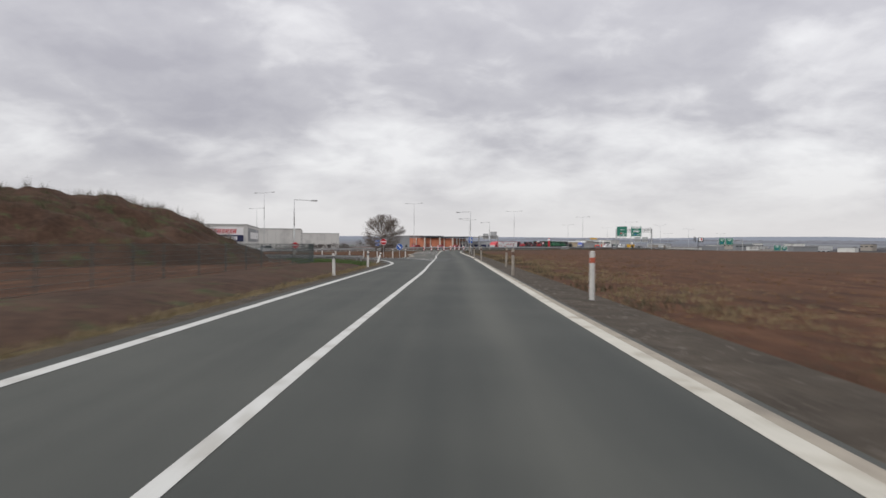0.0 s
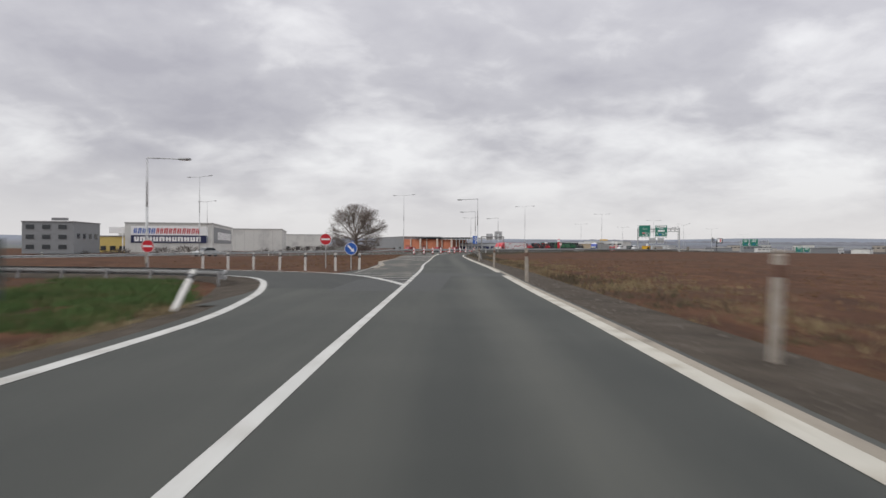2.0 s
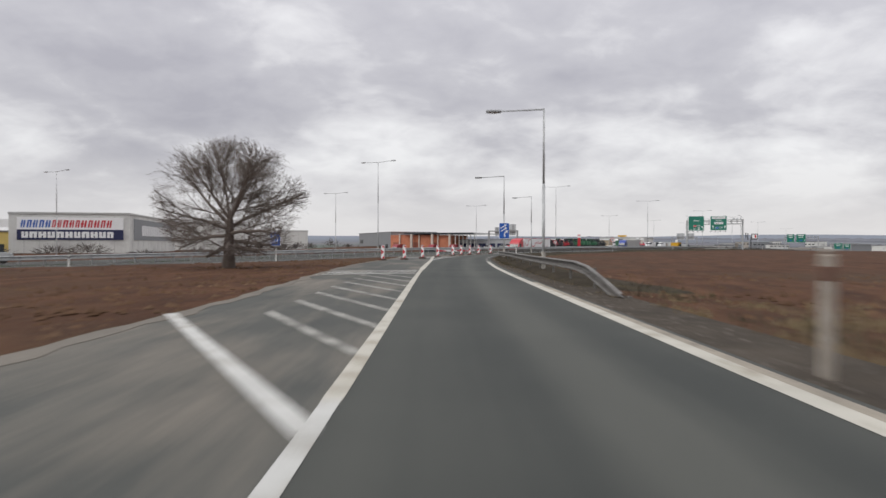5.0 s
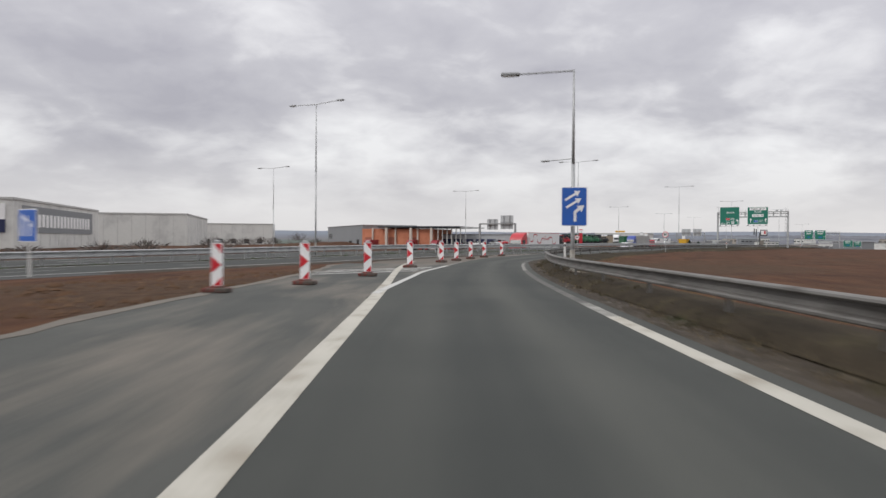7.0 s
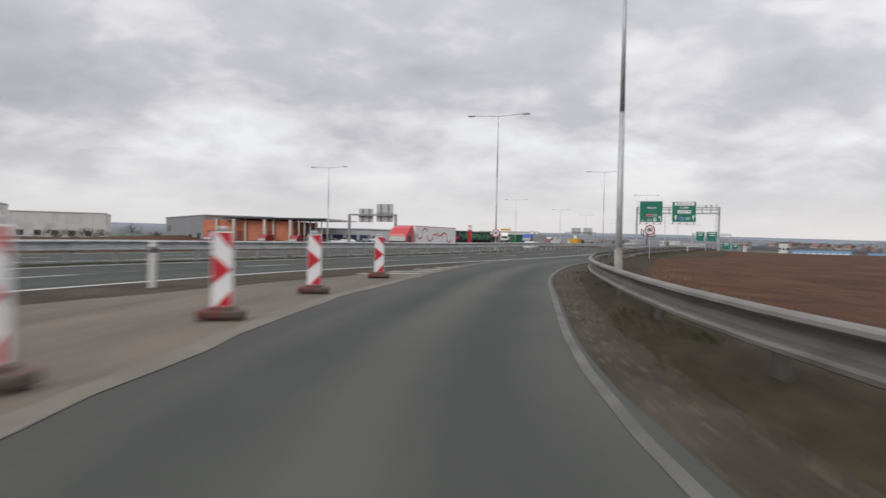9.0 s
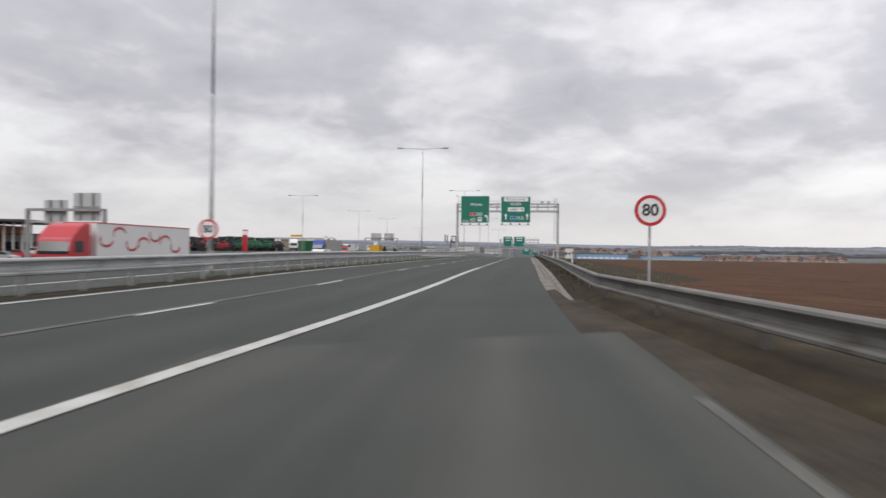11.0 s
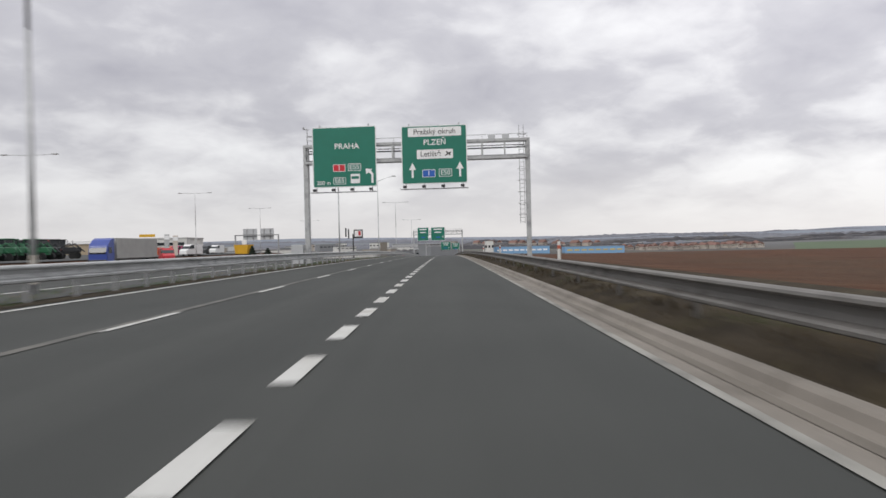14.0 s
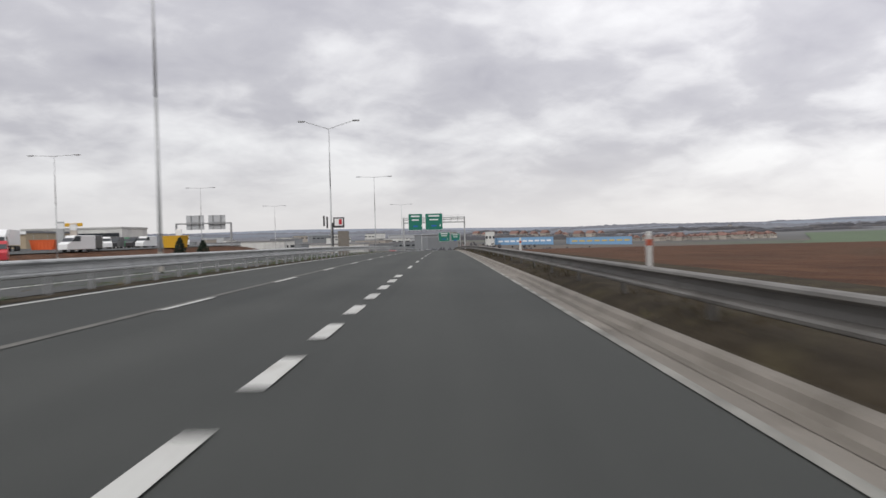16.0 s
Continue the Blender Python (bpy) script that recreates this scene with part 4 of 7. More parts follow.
def mast(height, arms, name="street_lamp", group="ramp lamps", label="", arm_len=2.0, rise=0.12):
    """A tapered mast with one or two arms along -x / +x, each with a flat luminaire head."""
    lamp = empty(name, Matrix(), label, "street lamp", group)
    bm = bmesh.new()
    tube(bm, (0, 0, -0.35), (0, 0, height * 0.55), 0.075, 0.062, 12)
    tube(bm, (0, 0, height * 0.55), (0, 0, height), 0.055, 0.035, 12)
    part("mast", bm, M_ZINC, lamp, smooth_faces=True)
    bm = bmesh.new()
    tube(bm, (0, 0, 0.3), (0, 0, 1.05), 0.092, 0.092, 12)
    part("base_sleeve", bm, M_SLEEVE, lamp, "pale painted base sleeve")
    for s in arms:
        bm = bmesh.new()
        tube(bm, (0, 0, height - 0.03), (s * arm_len, 0, height - 0.03 + rise * (1 if len(arms) > 1 else -0.9)), 0.035, 0.028, 8)
        arm = part("arm", bm, M_ZINC, lamp)
        bm = bmesh.new()
        zz = height - 0.03 + rise * (1 if len(arms) > 1 else -0.9)
        vs = box(bm, s * (arm_len + 0.25), 0, zz, 0.68, 0.26, 0.12, bevel=0.045)
        head = part("lamp_head", bm, M_ZINC_DULL, lamp)
        bm = bmesh.new()
        box(bm, s * (arm_len + 0.3), 0, zz - 0.065, 0.42, 0.2, 0.03, bevel=0.012)
        part("diffuser", bm, M_SIGNWHITE, lamp)
    return lamp


def place(ob, x, y, z, rz=0.0):
    ob.matrix_basis = Matrix.Translation((x, y, z)) @ Matrix.Rotation(radians(rz), 4, "Z")
    return ob


L_RAMP = "galvanised street lamp with one arm over the slip road"
ramp_lamp = place(mast(7.45, (-1,), label=L_RAMP), -0.25, 127.1, -0.15, 4)
for x, y, z, r in ((-1.45, 158.7, -0.15, -3), (2.5, 186.5, -0.1, -24)):
    copy_thing(ramp_lamp, Matrix.Translation((x, y, z)) @ Matrix.Rotation(radians(r), 4, "Z"))
place(mast(6.25, (1,), label="galvanised street lamp with one arm at the side road"), -17.5, 75.3, -0.1, -4)
hw = place(mast(12.5, (-1, 1), "motorway_lamp", "motorway lamps", "tall slim double-armed motorway lamp on the median", 2.35, 0.12), *mw(49.6, -8.75), 0.1, -30)
for u, v in ((-6.1, -8.4), (-58.0, -10.4), (-112, -8.6), (103.2, -8.7), (195, -9.3), (265, -9.0), (-166, -8.6)):
    copy_thing(hw, Matrix.Translation((*mw(u, v), motorway_z(u) - 0.05)) @ Matrix.Rotation(radians(-30), 4, "Z"))
place(mast(12.0, (-1, 1), "motorway_lamp", "motorway lamps", "tall slim motorway lamp with two raised arms", 2.3, 0.75), *mw(143.5, -8.5), motorway_z(143.5), -30)
for u, v, h in ((104.9, -40.5, 0), (158, -42.0, 0), (19.6, -42.2, 0), (-32, -42, 0), (222, -47, 0), (-85, -42, 0), (-140, -42, 0), (260, -41, 0)):
    x, y = mw(u, v)
    copy_thing(hw, Matrix.Translation((x, y, ground_z(x, y) - 0.1)) @ Matrix.Rotation(radians(-30), 4, "Z"))

# ---- signs ----


def disc(bm, r, y, depth, z=0.0, mat=0, seg=40):
    outline(bm, [(r * math.cos(2 * math.pi * i / seg), z + r * math.sin(2 * math.pi * i / seg)) for i in range(seg)], y, depth, mat)


def ring(bm, r0, r1, y, depth, z=0.0, seg=40):
    n = seg
    for i in range(n):
        a, b = 2 * math.pi * i / n, 2 * math.pi * (i + 1) / n
        q = [(r0 * math.cos(a), r0 * math.sin(a)), (r1 * math.cos(a), r1 * math.sin(a)), (r1 * math.cos(b), r1 * math.sin(b)), (r0 * math.cos(b), r0 * math.sin(b))]
        bm.faces.new([bm.verts.new((p[0], y, z + p[1])) for p in q])
        bm.faces.new([bm.verts.new((p[0], y + depth, z + p[1])) for p in reversed(q)])


def round_sign(name, x, y, z, base, rz, face, label, r=0.35):
    s = place(empty(name, Matrix(), label, "traffic sign"), x, y, base, rz)
    zc = z - base
    bm = bmesh.new()
    tube(bm, (0, 0.05, -0.4), (0, 0.05, zc + r), 0.03, 0.03, 10)
    part("pole", bm, M_ZINC, s)
    bm = bmesh.new()
    disc(bm, r, -0.01, 0.02, zc)
    part("plate", bm, M_SIGNBACK, s)
    bm = bmesh.new()
    disc(bm, r * 0.985, -0.016, 0.005, zc)
    part("face", bm, {"no_entry": M_RED, "keep_right": M_BLUE, "limit": M_RED}[face], s)
    if face == "no_entry":
        bm = bmesh.new()
        plate(bm, -r * 0.74, zc - r * 0.14, r * 0.74, zc + r * 0.14, -0.021, 0.005, r * 0.03)
        part("bar", bm, M_SIGNWHITE, s, "white bar")
        bm = bmesh.new()
        ring(bm, r * 0.93, r * 0.985, -0.019, 0.003, zc)
        part("rim", bm, M_SIGNWHITE, s)
    elif face == "keep_right":
        bm = bmesh.new()
        outline(bm, arrow_pts(0, zc, r * 1.45, 135, r * 0.26, r * 0.7, r * 0.5), -0.021, 0.005)
        part("arrow", bm, M_SIGNWHITE, s, "white diagonal arrow")
        bm = bmesh.new()
        ring(bm, r * 0.92, r * 0.985, -0.019, 0.003, zc)
        part("rim", bm, M_SIGNWHITE, s)
    else:
        bm = bmesh.new()
        disc(bm, r * 0.78, -0.021, 0.004, zc)
        part("field", bm, M_SIGNWHITE, s)
        lettering("number", "80", r * 1.05, M_SIGNBLACK, s, 0, -0.026, zc, 0.006, bold=0.008)
    return s


round_sign("no_entry_sign", -8.45, 80.1, 1.63, -0.2, 5, "no_entry", "round red no-entry sign on a thin steel pole", 0.36)
round_sign("no_entry_sign", -17.3, 75.0, 1.15, -0.2, 5, "no_entry", "round red no-entry sign beside the side road lamp", 0.36)
round_sign("direction_sign", -6.05, 76.1, 1.07, -0.2, 5, "keep_right", "round blue obligatory direction sign on a thin pole", 0.36)
round_sign("speed_limit_sign", 18.45, 221.5, 2.1, -0.1, -28, "limit", "round red-rimmed speed limit sign beside the guard rail", 0.37)
round_sign("speed_limit_sign", *mw(-7.0, -8.1), 1.75, -0.1, -28, "limit", "round red-rimmed speed limit sign below the median lamp", 0.37)

lane_sign = place(empty("lane_merge_sign", Matrix(), "blue rectangular sign with white merging arrows on the lamp post", "traffic sign"), -1.42, 158.58, 0, -3)
bm = bmesh.new()
plate(bm, -0.45, 1.75, 0.45, 3.13, -0.04, 0.03, 0.06)
part("plate", bm, M_SIGNWHITE, lane_sign)
bm = bmesh.new()
plate(bm, -0.425, 1.775, 0.425, 3.105, -0.047, 0.006, 0.05)
part("face", bm, M_BLUE, lane_sign)
for ax, az in ((-0.06, 2.83), (-0.02, 2.565)):
    bm = bmesh.new()
    outline(bm, arrow_pts(ax, az, 0.62, 58, 0.08, 0.24, 0.19), -0.053, 0.006)
    part("arrow", bm, M_SIGNWHITE, lane_sign)
bm = bmesh.new()
outline(bm, [(-0.017, 1.907), (0.077, 1.907), (0.077, 2.216), (0.206, 2.320), (0.258, 2.242), (0.353, 2.483), (0.086, 2.466), (0.138, 2.406), (-0.017, 2.277)], -0.053, 0.006)
part("bent_arrow", bm, M_SIGNWHITE, lane_sign)

# ---- beacons ----


# second lane sign on the motorway's shoulder, and a slab on the bank
SX, SY = mw(-87.4, 1.3)
second_sign = place(empty("lane_merge_sign", Matrix(), "blue square sign with white merging arrows on a pale post", "traffic sign"), SX, SY, motorway_z(-87.4) - 0.1, -30.3)
bm = bmesh.new()
tube(bm, (0, 0.05, 0), (0, 0.05, 2.7), 0.05, 0.05, 12)
part("post", bm, M_PLASTIC, second_sign, "pale post")
bm = bmesh.new()
plate(bm, -0.66, 1.5, 0.66, 2.82, -0.02, 0.02, 0.08)
part("plate", bm, M_SIGNWHITE, second_sign)
bm = bmesh.new()
plate(bm, -0.62, 1.54, 0.62, 2.78, -0.035, 0.012, 0.06)
part("face", bm, M_BLUE, second_sign)
for x0, z0, reach in ((-0.38, 2.2, 0.95), (-0.08, 2.15, 0.85), (0.26, 2.05, 0.65)):
    bm = bmesh.new()
    outline(bm, arrow_pts(x0, z0, reach, 14, 0.1, 0.26, 0.24), -0.045, 0.008)
    part("arrow", bm, M_SIGNWHITE, second_sign)
bm = bmesh.new()
box(bm, 0, 0, 0, 0.75, 0.95, 0.10, 0.0, 0, 0.015)
drain_slab = mesh_object("concrete_slab", bm, M_SANDY)
drain_slab.matrix_basis = Matrix.Translation((-1.25, 158.45, 0.1)) @ Matrix.Rotation(radians(6), 4, "Z") @ Matrix.Rotation(radians(5), 4, "Y")
tagged(drain_slab, "pale concrete slab lying on the earth bank under the rail", "slab")


def beacon():
    b = empty("beacon", Matrix.Translation((0, 0, 0)), "red and white striped traffic beacon on a rubber foot", "traffic beacon", "beacons along the closed lane")
    bm = bmesh.new()
    box(bm, 0, 0, 0.055, 0.6, 0.34, 0.11, bevel=0.03)
    box(bm, 0, 0, 0.12, 0.34, 0.2, 0.06, bevel=0.02)
    part("foot", bm, M_RUBBER, b, "heavy recycled rubber foot")
    bm = bmesh.new()
    plate(bm, -0.125, 0.14, 0.125, 1.12, -0.03, 0.06, 0.03)
    part("panel", bm, M_SIGNWHITE, b)
    bm = bmesh.new()
    box(bm, 0, 0, 1.15, 0.13, 0.08, 0.07, bevel=0.02)
    part("lamp_socket", bm, M_SIGNBACK, b)
    w = 0.118
    shapes = [[(-w * 0.55, 0.16), (w, 0.16), (w, 0.36)],
              [(-w, 0.44), (w * 0.95, 0.63), (-w, 0.82)],
              [(-w * 0.6, 1.10), (w, 1.10), (w, 0.88)]]
    for s in shapes:
        bm = bmesh.new()
        outline(bm, s, -0.036, 0.006)
        part("stripe", bm, M_RED, b)
    return b


first = beacon()
BEACONS = [(-10.78, 148.9), (-9.5, 152.0), (-8.5, 156.8), (-7.75, 164.6), (-6.7, 172.7), (-5.95, 176.3), (-5.1, 180.6), (-4.13, 185.1), (-2.64, 190.7)]
rng = random.Random(4)
for i, (x, y) in enumerate(BEACONS):
    m = Matrix.Translation((x, y, 0.0)) @ Matrix.Rotation(radians(rng.uniform(-7, 5) - 0.6 * i), 4, "Z")
    if i == 0:
        first.matrix_basis = m
    else:
        copy_thing(first, m)

# ---- sign gantry ----


def gantry(u, v0, v1, top, base, boards, label, detail=True, turn=-30.3):
    """A portal over the carriageway: two legs, a lattice beam with a walkway, and hanging boards."""
    g = empty("sign_gantry", Matrix.Translation((*mw(u, 0), 0)) @ Matrix.Rotation(radians(turn), 4, "Z"), label, "gantry")
    for v in (v0, v1):
        bm = bmesh.new()
        box(bm, v, 0, (top + base) / 2, 0.34, 0.42, top - base, bevel=0.02)
        box(bm, v, 0, base + 0.05, 0.7, 0.8, 0.08)
        part("leg", bm, M_ZINC, g)
    for z in (top - 0.12, top - 1.32):
        bm = bmesh.new()
        box(bm, (v0 + v1) / 2, -0.28, z, v1 - v0, 0.16, 0.2, bevel=0.01)
        box(bm, (v0 + v1) / 2, 0.28, z, v1 - v0, 0.16, 0.2, bevel=0.01)
        part("chord", bm, M_ZINC, g)
    n = int((v1 - v0) / 1.55)
    for i in range(n + 1):
        v = v0 + (v1 - v0) * i / n
        bm = bmesh.new()
        box(bm, v, -0.28, top - 0.72, 0.12, 0.1, 1.0)
        box(bm, v, 0.28, top - 0.72, 0.12, 0.1, 1.0)
        part("web_post", bm, M_ZINC, g)
    bm = bmesh.new()
    box(bm, (v0 + v1) / 2, 0, top - 1.16, v1 - v0, 0.5, 0.05)
    part("walkway", bm, M_ZINC_DULL, g)
    bm = bmesh.new()
    tube(bm, (v0, 0.34, top + 0.38), (v1, 0.34, top + 0.38), 0.022, seg=6)
    for i in range(n + 1):
        v = v0 + (v1 - v0) * i / n
        tube(bm, (v, 0.34, top), (v, 0.34, top + 0.38), 0.018, seg=6)
    part("handrail", bm, M_ZINC, g)
    bm = bmesh.new()
    tube(bm, (v0, 0.05, top - 0.62), (v1, 0.05, top - 0.62), 0.05, seg=8)
    tube(bm, (v0, 0.0, top - 0.45), (v1, 0.0, top - 0.45), 0.03, seg=8)
    part("cable_tray", bm, M_BLACK, g, "dark cables")
    if detail:
        # caged ladder on the right leg
        bm = bmesh.new()
        lv = v1 - 0.42
        for s in (-0.16, 0.16):
            tube(bm, (lv + s, -0.1, 2.6), (lv + s, -0.1, top + 0.9), 0.02, seg=6)
        for k in range(22):
            z = 2.7 + k * 0.3
            tube(bm, (lv - 0.16, -0.1, z), (lv + 0.16, -0.1, z), 0.014, seg=6)
        for k in range(8):
            z = 3.2 + k * 0.8
            for a, b in (((-0.3, -0.45), (0.3, -0.45)), ((-0.3, -0.45), (-0.2, -0.1)), ((0.3, -0.45), (0.2, -0.1))):
                tube(bm, (lv + a[0], a[1], z), (lv + b[0], b[1], z), 0.014, seg=6)
        part("ladder", bm, M_ZINC_DULL, g)
        for s in (0.0, 0.45):
            bm = bmesh.new()
            box(bm, v1 - 2.5 + s * 2.2, 0.1, top + 0.18, 0.5, 0.3, 0.34, bevel=0.03)
            part("control_box", bm, M_SIGNBACK, g, "grey control box")
        bm = bmesh.new()
        tube(bm, (v0 + 0.1, 0, top), (v0 + 0.1, 0, top + 1.2), 0.03, seg=6)
        tube(bm, (v0 - 0.15, 0, top + 1.15), (v0 + 0.25, 0, top + 1.15), 0.02, seg=6)
        box(bm, v0 - 0.15, 0, top + 1.24, 0.12, 0.12, 0.16)
        part("weather_mast", bm, M_ZINC_DULL, g)
    for b0, b1, z0, z1 in boards:
        bm = bmesh.new()
        plate(bm, b0, z0, b1, z1, -0.62, 0.06, 0.12)
        board = part("board", bm, M_SIGNWHITE, g)
        bm = bmesh.new()
        plate(bm, b0 + 0.06, z0 + 0.06, b1 - 0.06, z1 - 0.06, -0.632, 0.012, 0.1)
        part("green_face", bm, M_GREEN, board, "green board face")
        if not detail:
            for k, (w, h, mat) in enumerate(((0.62, 0.34, M_SIGNWHITE), (0.5, 0.3, M_SIGNWHITE), (0.3, 0.34, M_BLUE), (0.16, 0.5, M_SIGNWHITE))):
                bm = bmesh.new()
                cx, cz = (b0 + b1) / 2 + (0.0, 0.0, 0.0, 1.5)[k], z1 - (0.6, 1.5, 3.0, 2.9)[k]
                plate(bm, cx - w * (b1 - b0) / 2 * (0.3 if k > 2 else 1), cz - h / 2, cx + w * (b1 - b0) / 2 * (0.3 if k > 2 else 1), cz + h / 2, -0.645, 0.012, 0.03)
                part("bar", bm, mat, board)
        for k in range(3):
            bm = bmesh.new()
            x = b0 + (b1 - b0) * (0.15 + 0.35 * k)
            box(bm, x, -0.5, (z0 + z1) / 2, 0.1, 0.18, z1 - z0 - 0.2)
            part("bracket", bm, M_ZINC_DULL, board)
        # lamps on a rail below the board
        bm = bmesh.new()
        for yy in (-0.85, -1.25):
            tube(bm, (b0 - 0.05, yy, z0 - 0.38), (b1 + 0.05, yy, z0 - 0.38), 0.025, seg=6)
        for k in range(4):
            x = b0 + (b1 - b0) * (0.06 + 0.29 * k)
            tube(bm, (x, -0.6, z0 - 0.38), (x, -1.25, z0 - 0.38), 0.025, seg=6)
            tube(bm, (x, -0.6, z0 - 0.38), (x, -0.6, z0 + 0.1), 0.025, seg=6)
        part("lamp_rail", bm, M_ZINC_DULL, board)
        for k in range(4):
            x = b0 + (b1 - b0) * (0.06 + 0.29 * k)
            bm = bmesh.new()
            box(bm, x, -1.2, z0 - 0.22, 0.26, 0.2, 0.18, bevel=0.03)
            part("floodlight", bm, M_BLACK, board, "black floodlight")
        bm = bmesh.new()
        for x in (b0 + 0.55, b1 - 0.55):
            box(bm, x, -0.55, z1 + 0.09, 0.1, 0.12, 0.14, bevel=0.02)
        part("top_marker", bm, M_SIGNBACK, board)
    return g


def shield(g, text, x, z, w, h, fill, size):
    bm = bmesh.new()
    plate(bm, x - w / 2, z - h / 2, x + w / 2, z + h / 2, -0.642, 0.01, 0.06)
    part("route_frame", bm, M_SIGNWHITE, g)
    bm = bmesh.new()
    plate(bm, x - w / 2 + 0.035, z - h / 2 + 0.035, x + w / 2 - 0.035, z + h / 2 - 0.035, -0.648, 0.008, 0.045)
    part("route_field", bm, fill, g)
    lettering("route_number", text, size, M_SIGNWHITE, g, x, -0.655, z, 0.01)


G1 = gantry(82.5, -8.05, 7.83, 8.6, -0.3, ((-7.42, -2.81, 5.46, 9.76), (-1.02, 3.62, 5.52, 9.63)), "grey steel sign gantry with two green direction boards", True, -35.2)
cx1, cx2 = -5.08, 1.35
lettering("town_name", "PRAHA", 0.56, M_SIGNWHITE, G1, cx1 + 0.15, -0.645, 8.35, bold=0.004)
shield(G1, "1", cx1 - 0.42, 6.83, 0.9, 0.52, M_RED, 0.48)
shield(G1, "E55", cx1 + 0.68, 6.86, 0.94, 0.52, M_GREEN, 0.48)
shield(G1, "E65", cx1 - 0.4, 5.92, 0.9, 0.5, M_GREEN, 0.46)
lettering("distance", "200 m", 0.4, M_SIGNWHITE, G1, cx1 - 1.55, -0.645, 5.78)
bm = bmesh.new()
plate(bm, cx1 + 0.4, 5.72, cx1 + 1.06, 6.38, -0.642, 0.01, 0.06)
part("vignette_panel", bm, M_SIGNWHITE, G1, "white square panel")
bm = bmesh.new()
plate(bm, cx1 + 0.46, 6.02, cx1 + 1.0, 6.22, -0.648, 0.008, 0.03)
part("vignette_bar", bm, M_GREEN, G1)
bm = bmesh.new()
outline(bm, [(cx1 + 1.88, 5.72), (cx1 + 2.03, 5.72), (cx1 + 2.03, 6.38), (cx1 + 1.85, 6.60), (cx1 + 1.97, 6.68), (cx1 + 1.48, 6.74), (cx1 + 1.52, 6.32), (cx1 + 1.68, 6.48), (cx1 + 1.88, 6.30)], -0.645, 0.012)
part("lane_arrow", bm, M_SIGNWHITE, G1, "white bending arrow")
for text, z, w in (("Pražský okruh", 9.17, 3.75), ("Letiště", 7.6, 2.55)):
    bm = bmesh.new()
    plate(bm, cx2 - w / 2, z - 0.32, cx2 + w / 2, z + 0.32, -0.642, 0.01, 0.06)
    part("white_field", bm, M_SIGNWHITE, G1)
    lettering("place_name", text, 0.52, M_SIGNBLACK, G1, cx2 - (0.3 if text[0] == "L" else 0), -0.653, z, 0.01)
lettering("town_name", "PLZEŇ", 0.56, M_SIGNWHITE, G1, cx2, -0.645, 8.42, bold=0.004)
bm = bmesh.new()
outline(bm, arrow_pts(cx2 + 0.95, 7.6, 0.5, 60, 0.08, 0.1, 0.1), -0.653, 0.01)
outline(bm, arrow_pts(cx2 + 0.95, 7.62, 0.42, 130, 0.09, 0.09, 0.05), -0.655, 0.01)
part("aircraft_symbol", bm, M_SIGNBLACK, G1, "small black aircraft symbol")
shield(G1, "1", cx2 - 0.45, 6.25, 0.92, 0.54, M_BLUE, 0.48)
shield(G1, "E50", cx2 + 0.72, 6.27, 0.92, 0.54, M_GREEN, 0.46)
for x in (cx2 - 1.6, cx2 + 1.75):
    bm = bmesh.new()
    outline(bm, arrow_pts(x, 6.5, 1.05, 0, 0.14, 0.5, 0.5), -0.645, 0.012)
    part("lane_arrow", bm, M_SIGNWHITE, G1, "white arrow pointing straight up")

ZG = motorway_z(252)
gantry(252, -7.8, 7.0, 8.3 + ZG, ZG - 0.3, ((-6.6, -3.2, 5.2 + ZG, 9.2 + ZG), (-2.5, 1.7, 5.2 + ZG, 9.2 + ZG)), "distant grey sign gantry with green boards", False)
ZH = motorway_z(395)
gantry(395, -8.0, 9.0, 8.6 + ZH, ZH - 0.3, ((-0.5, 4.4, 5.2 + ZH, 9.2 + ZH), (5.0, 8.8, 5.4 + ZH, 8.6 + ZH)), "far grey sign gantry with green boards", False)
# grey cabinet at the gantry's left leg
bm = bmesh.new()
box(bm, 0, 0, 0.75, 0.85, 0.6, 1.5, bevel=0.02)
cab = mesh_object("control_cabinet", bm, M_SIGNBACK)
place(cab, *mw(82.9, -8.72), -0.05, -30)
tagged(cab, "grey steel control cabinet beside the gantry leg", "cabinet")

# ---- earth bank and fence beside the ramp ----
M_SOIL = material("tipped_earth", (0.052, 0.030, 0.020), 0.97, spread=0.55, grain=3.0, blotch=0.35, bump=1.0, bump_scale=4.0,
                  tint=(0.045, 0.052, 0.022), tint_at=(0.54, 0.68), spec=0.15)
mv, mf = [], []
MX, MY = [-66 + 0.45 * i for i in range(124)], [30 + 0.45 * j for j in range(98)]
for yy in MY:
    for xx in MX:
        mv.append((xx, yy, ground_z(xx, yy) - 0.35 + mound_z(xx, yy)))
for j in range(len(MY) - 1):
    for i in range(len(MX) - 1):
        a = j * len(MX) + i
        mf.append((a, a + 1, a + len(MX) + 1, a + len(MX)))
tagged(raw_object("earth_bank", mv, mf, M_SOIL, smooth_faces=True), "high bank of tipped brown earth with weedy top", "earth bank", kind="structure")

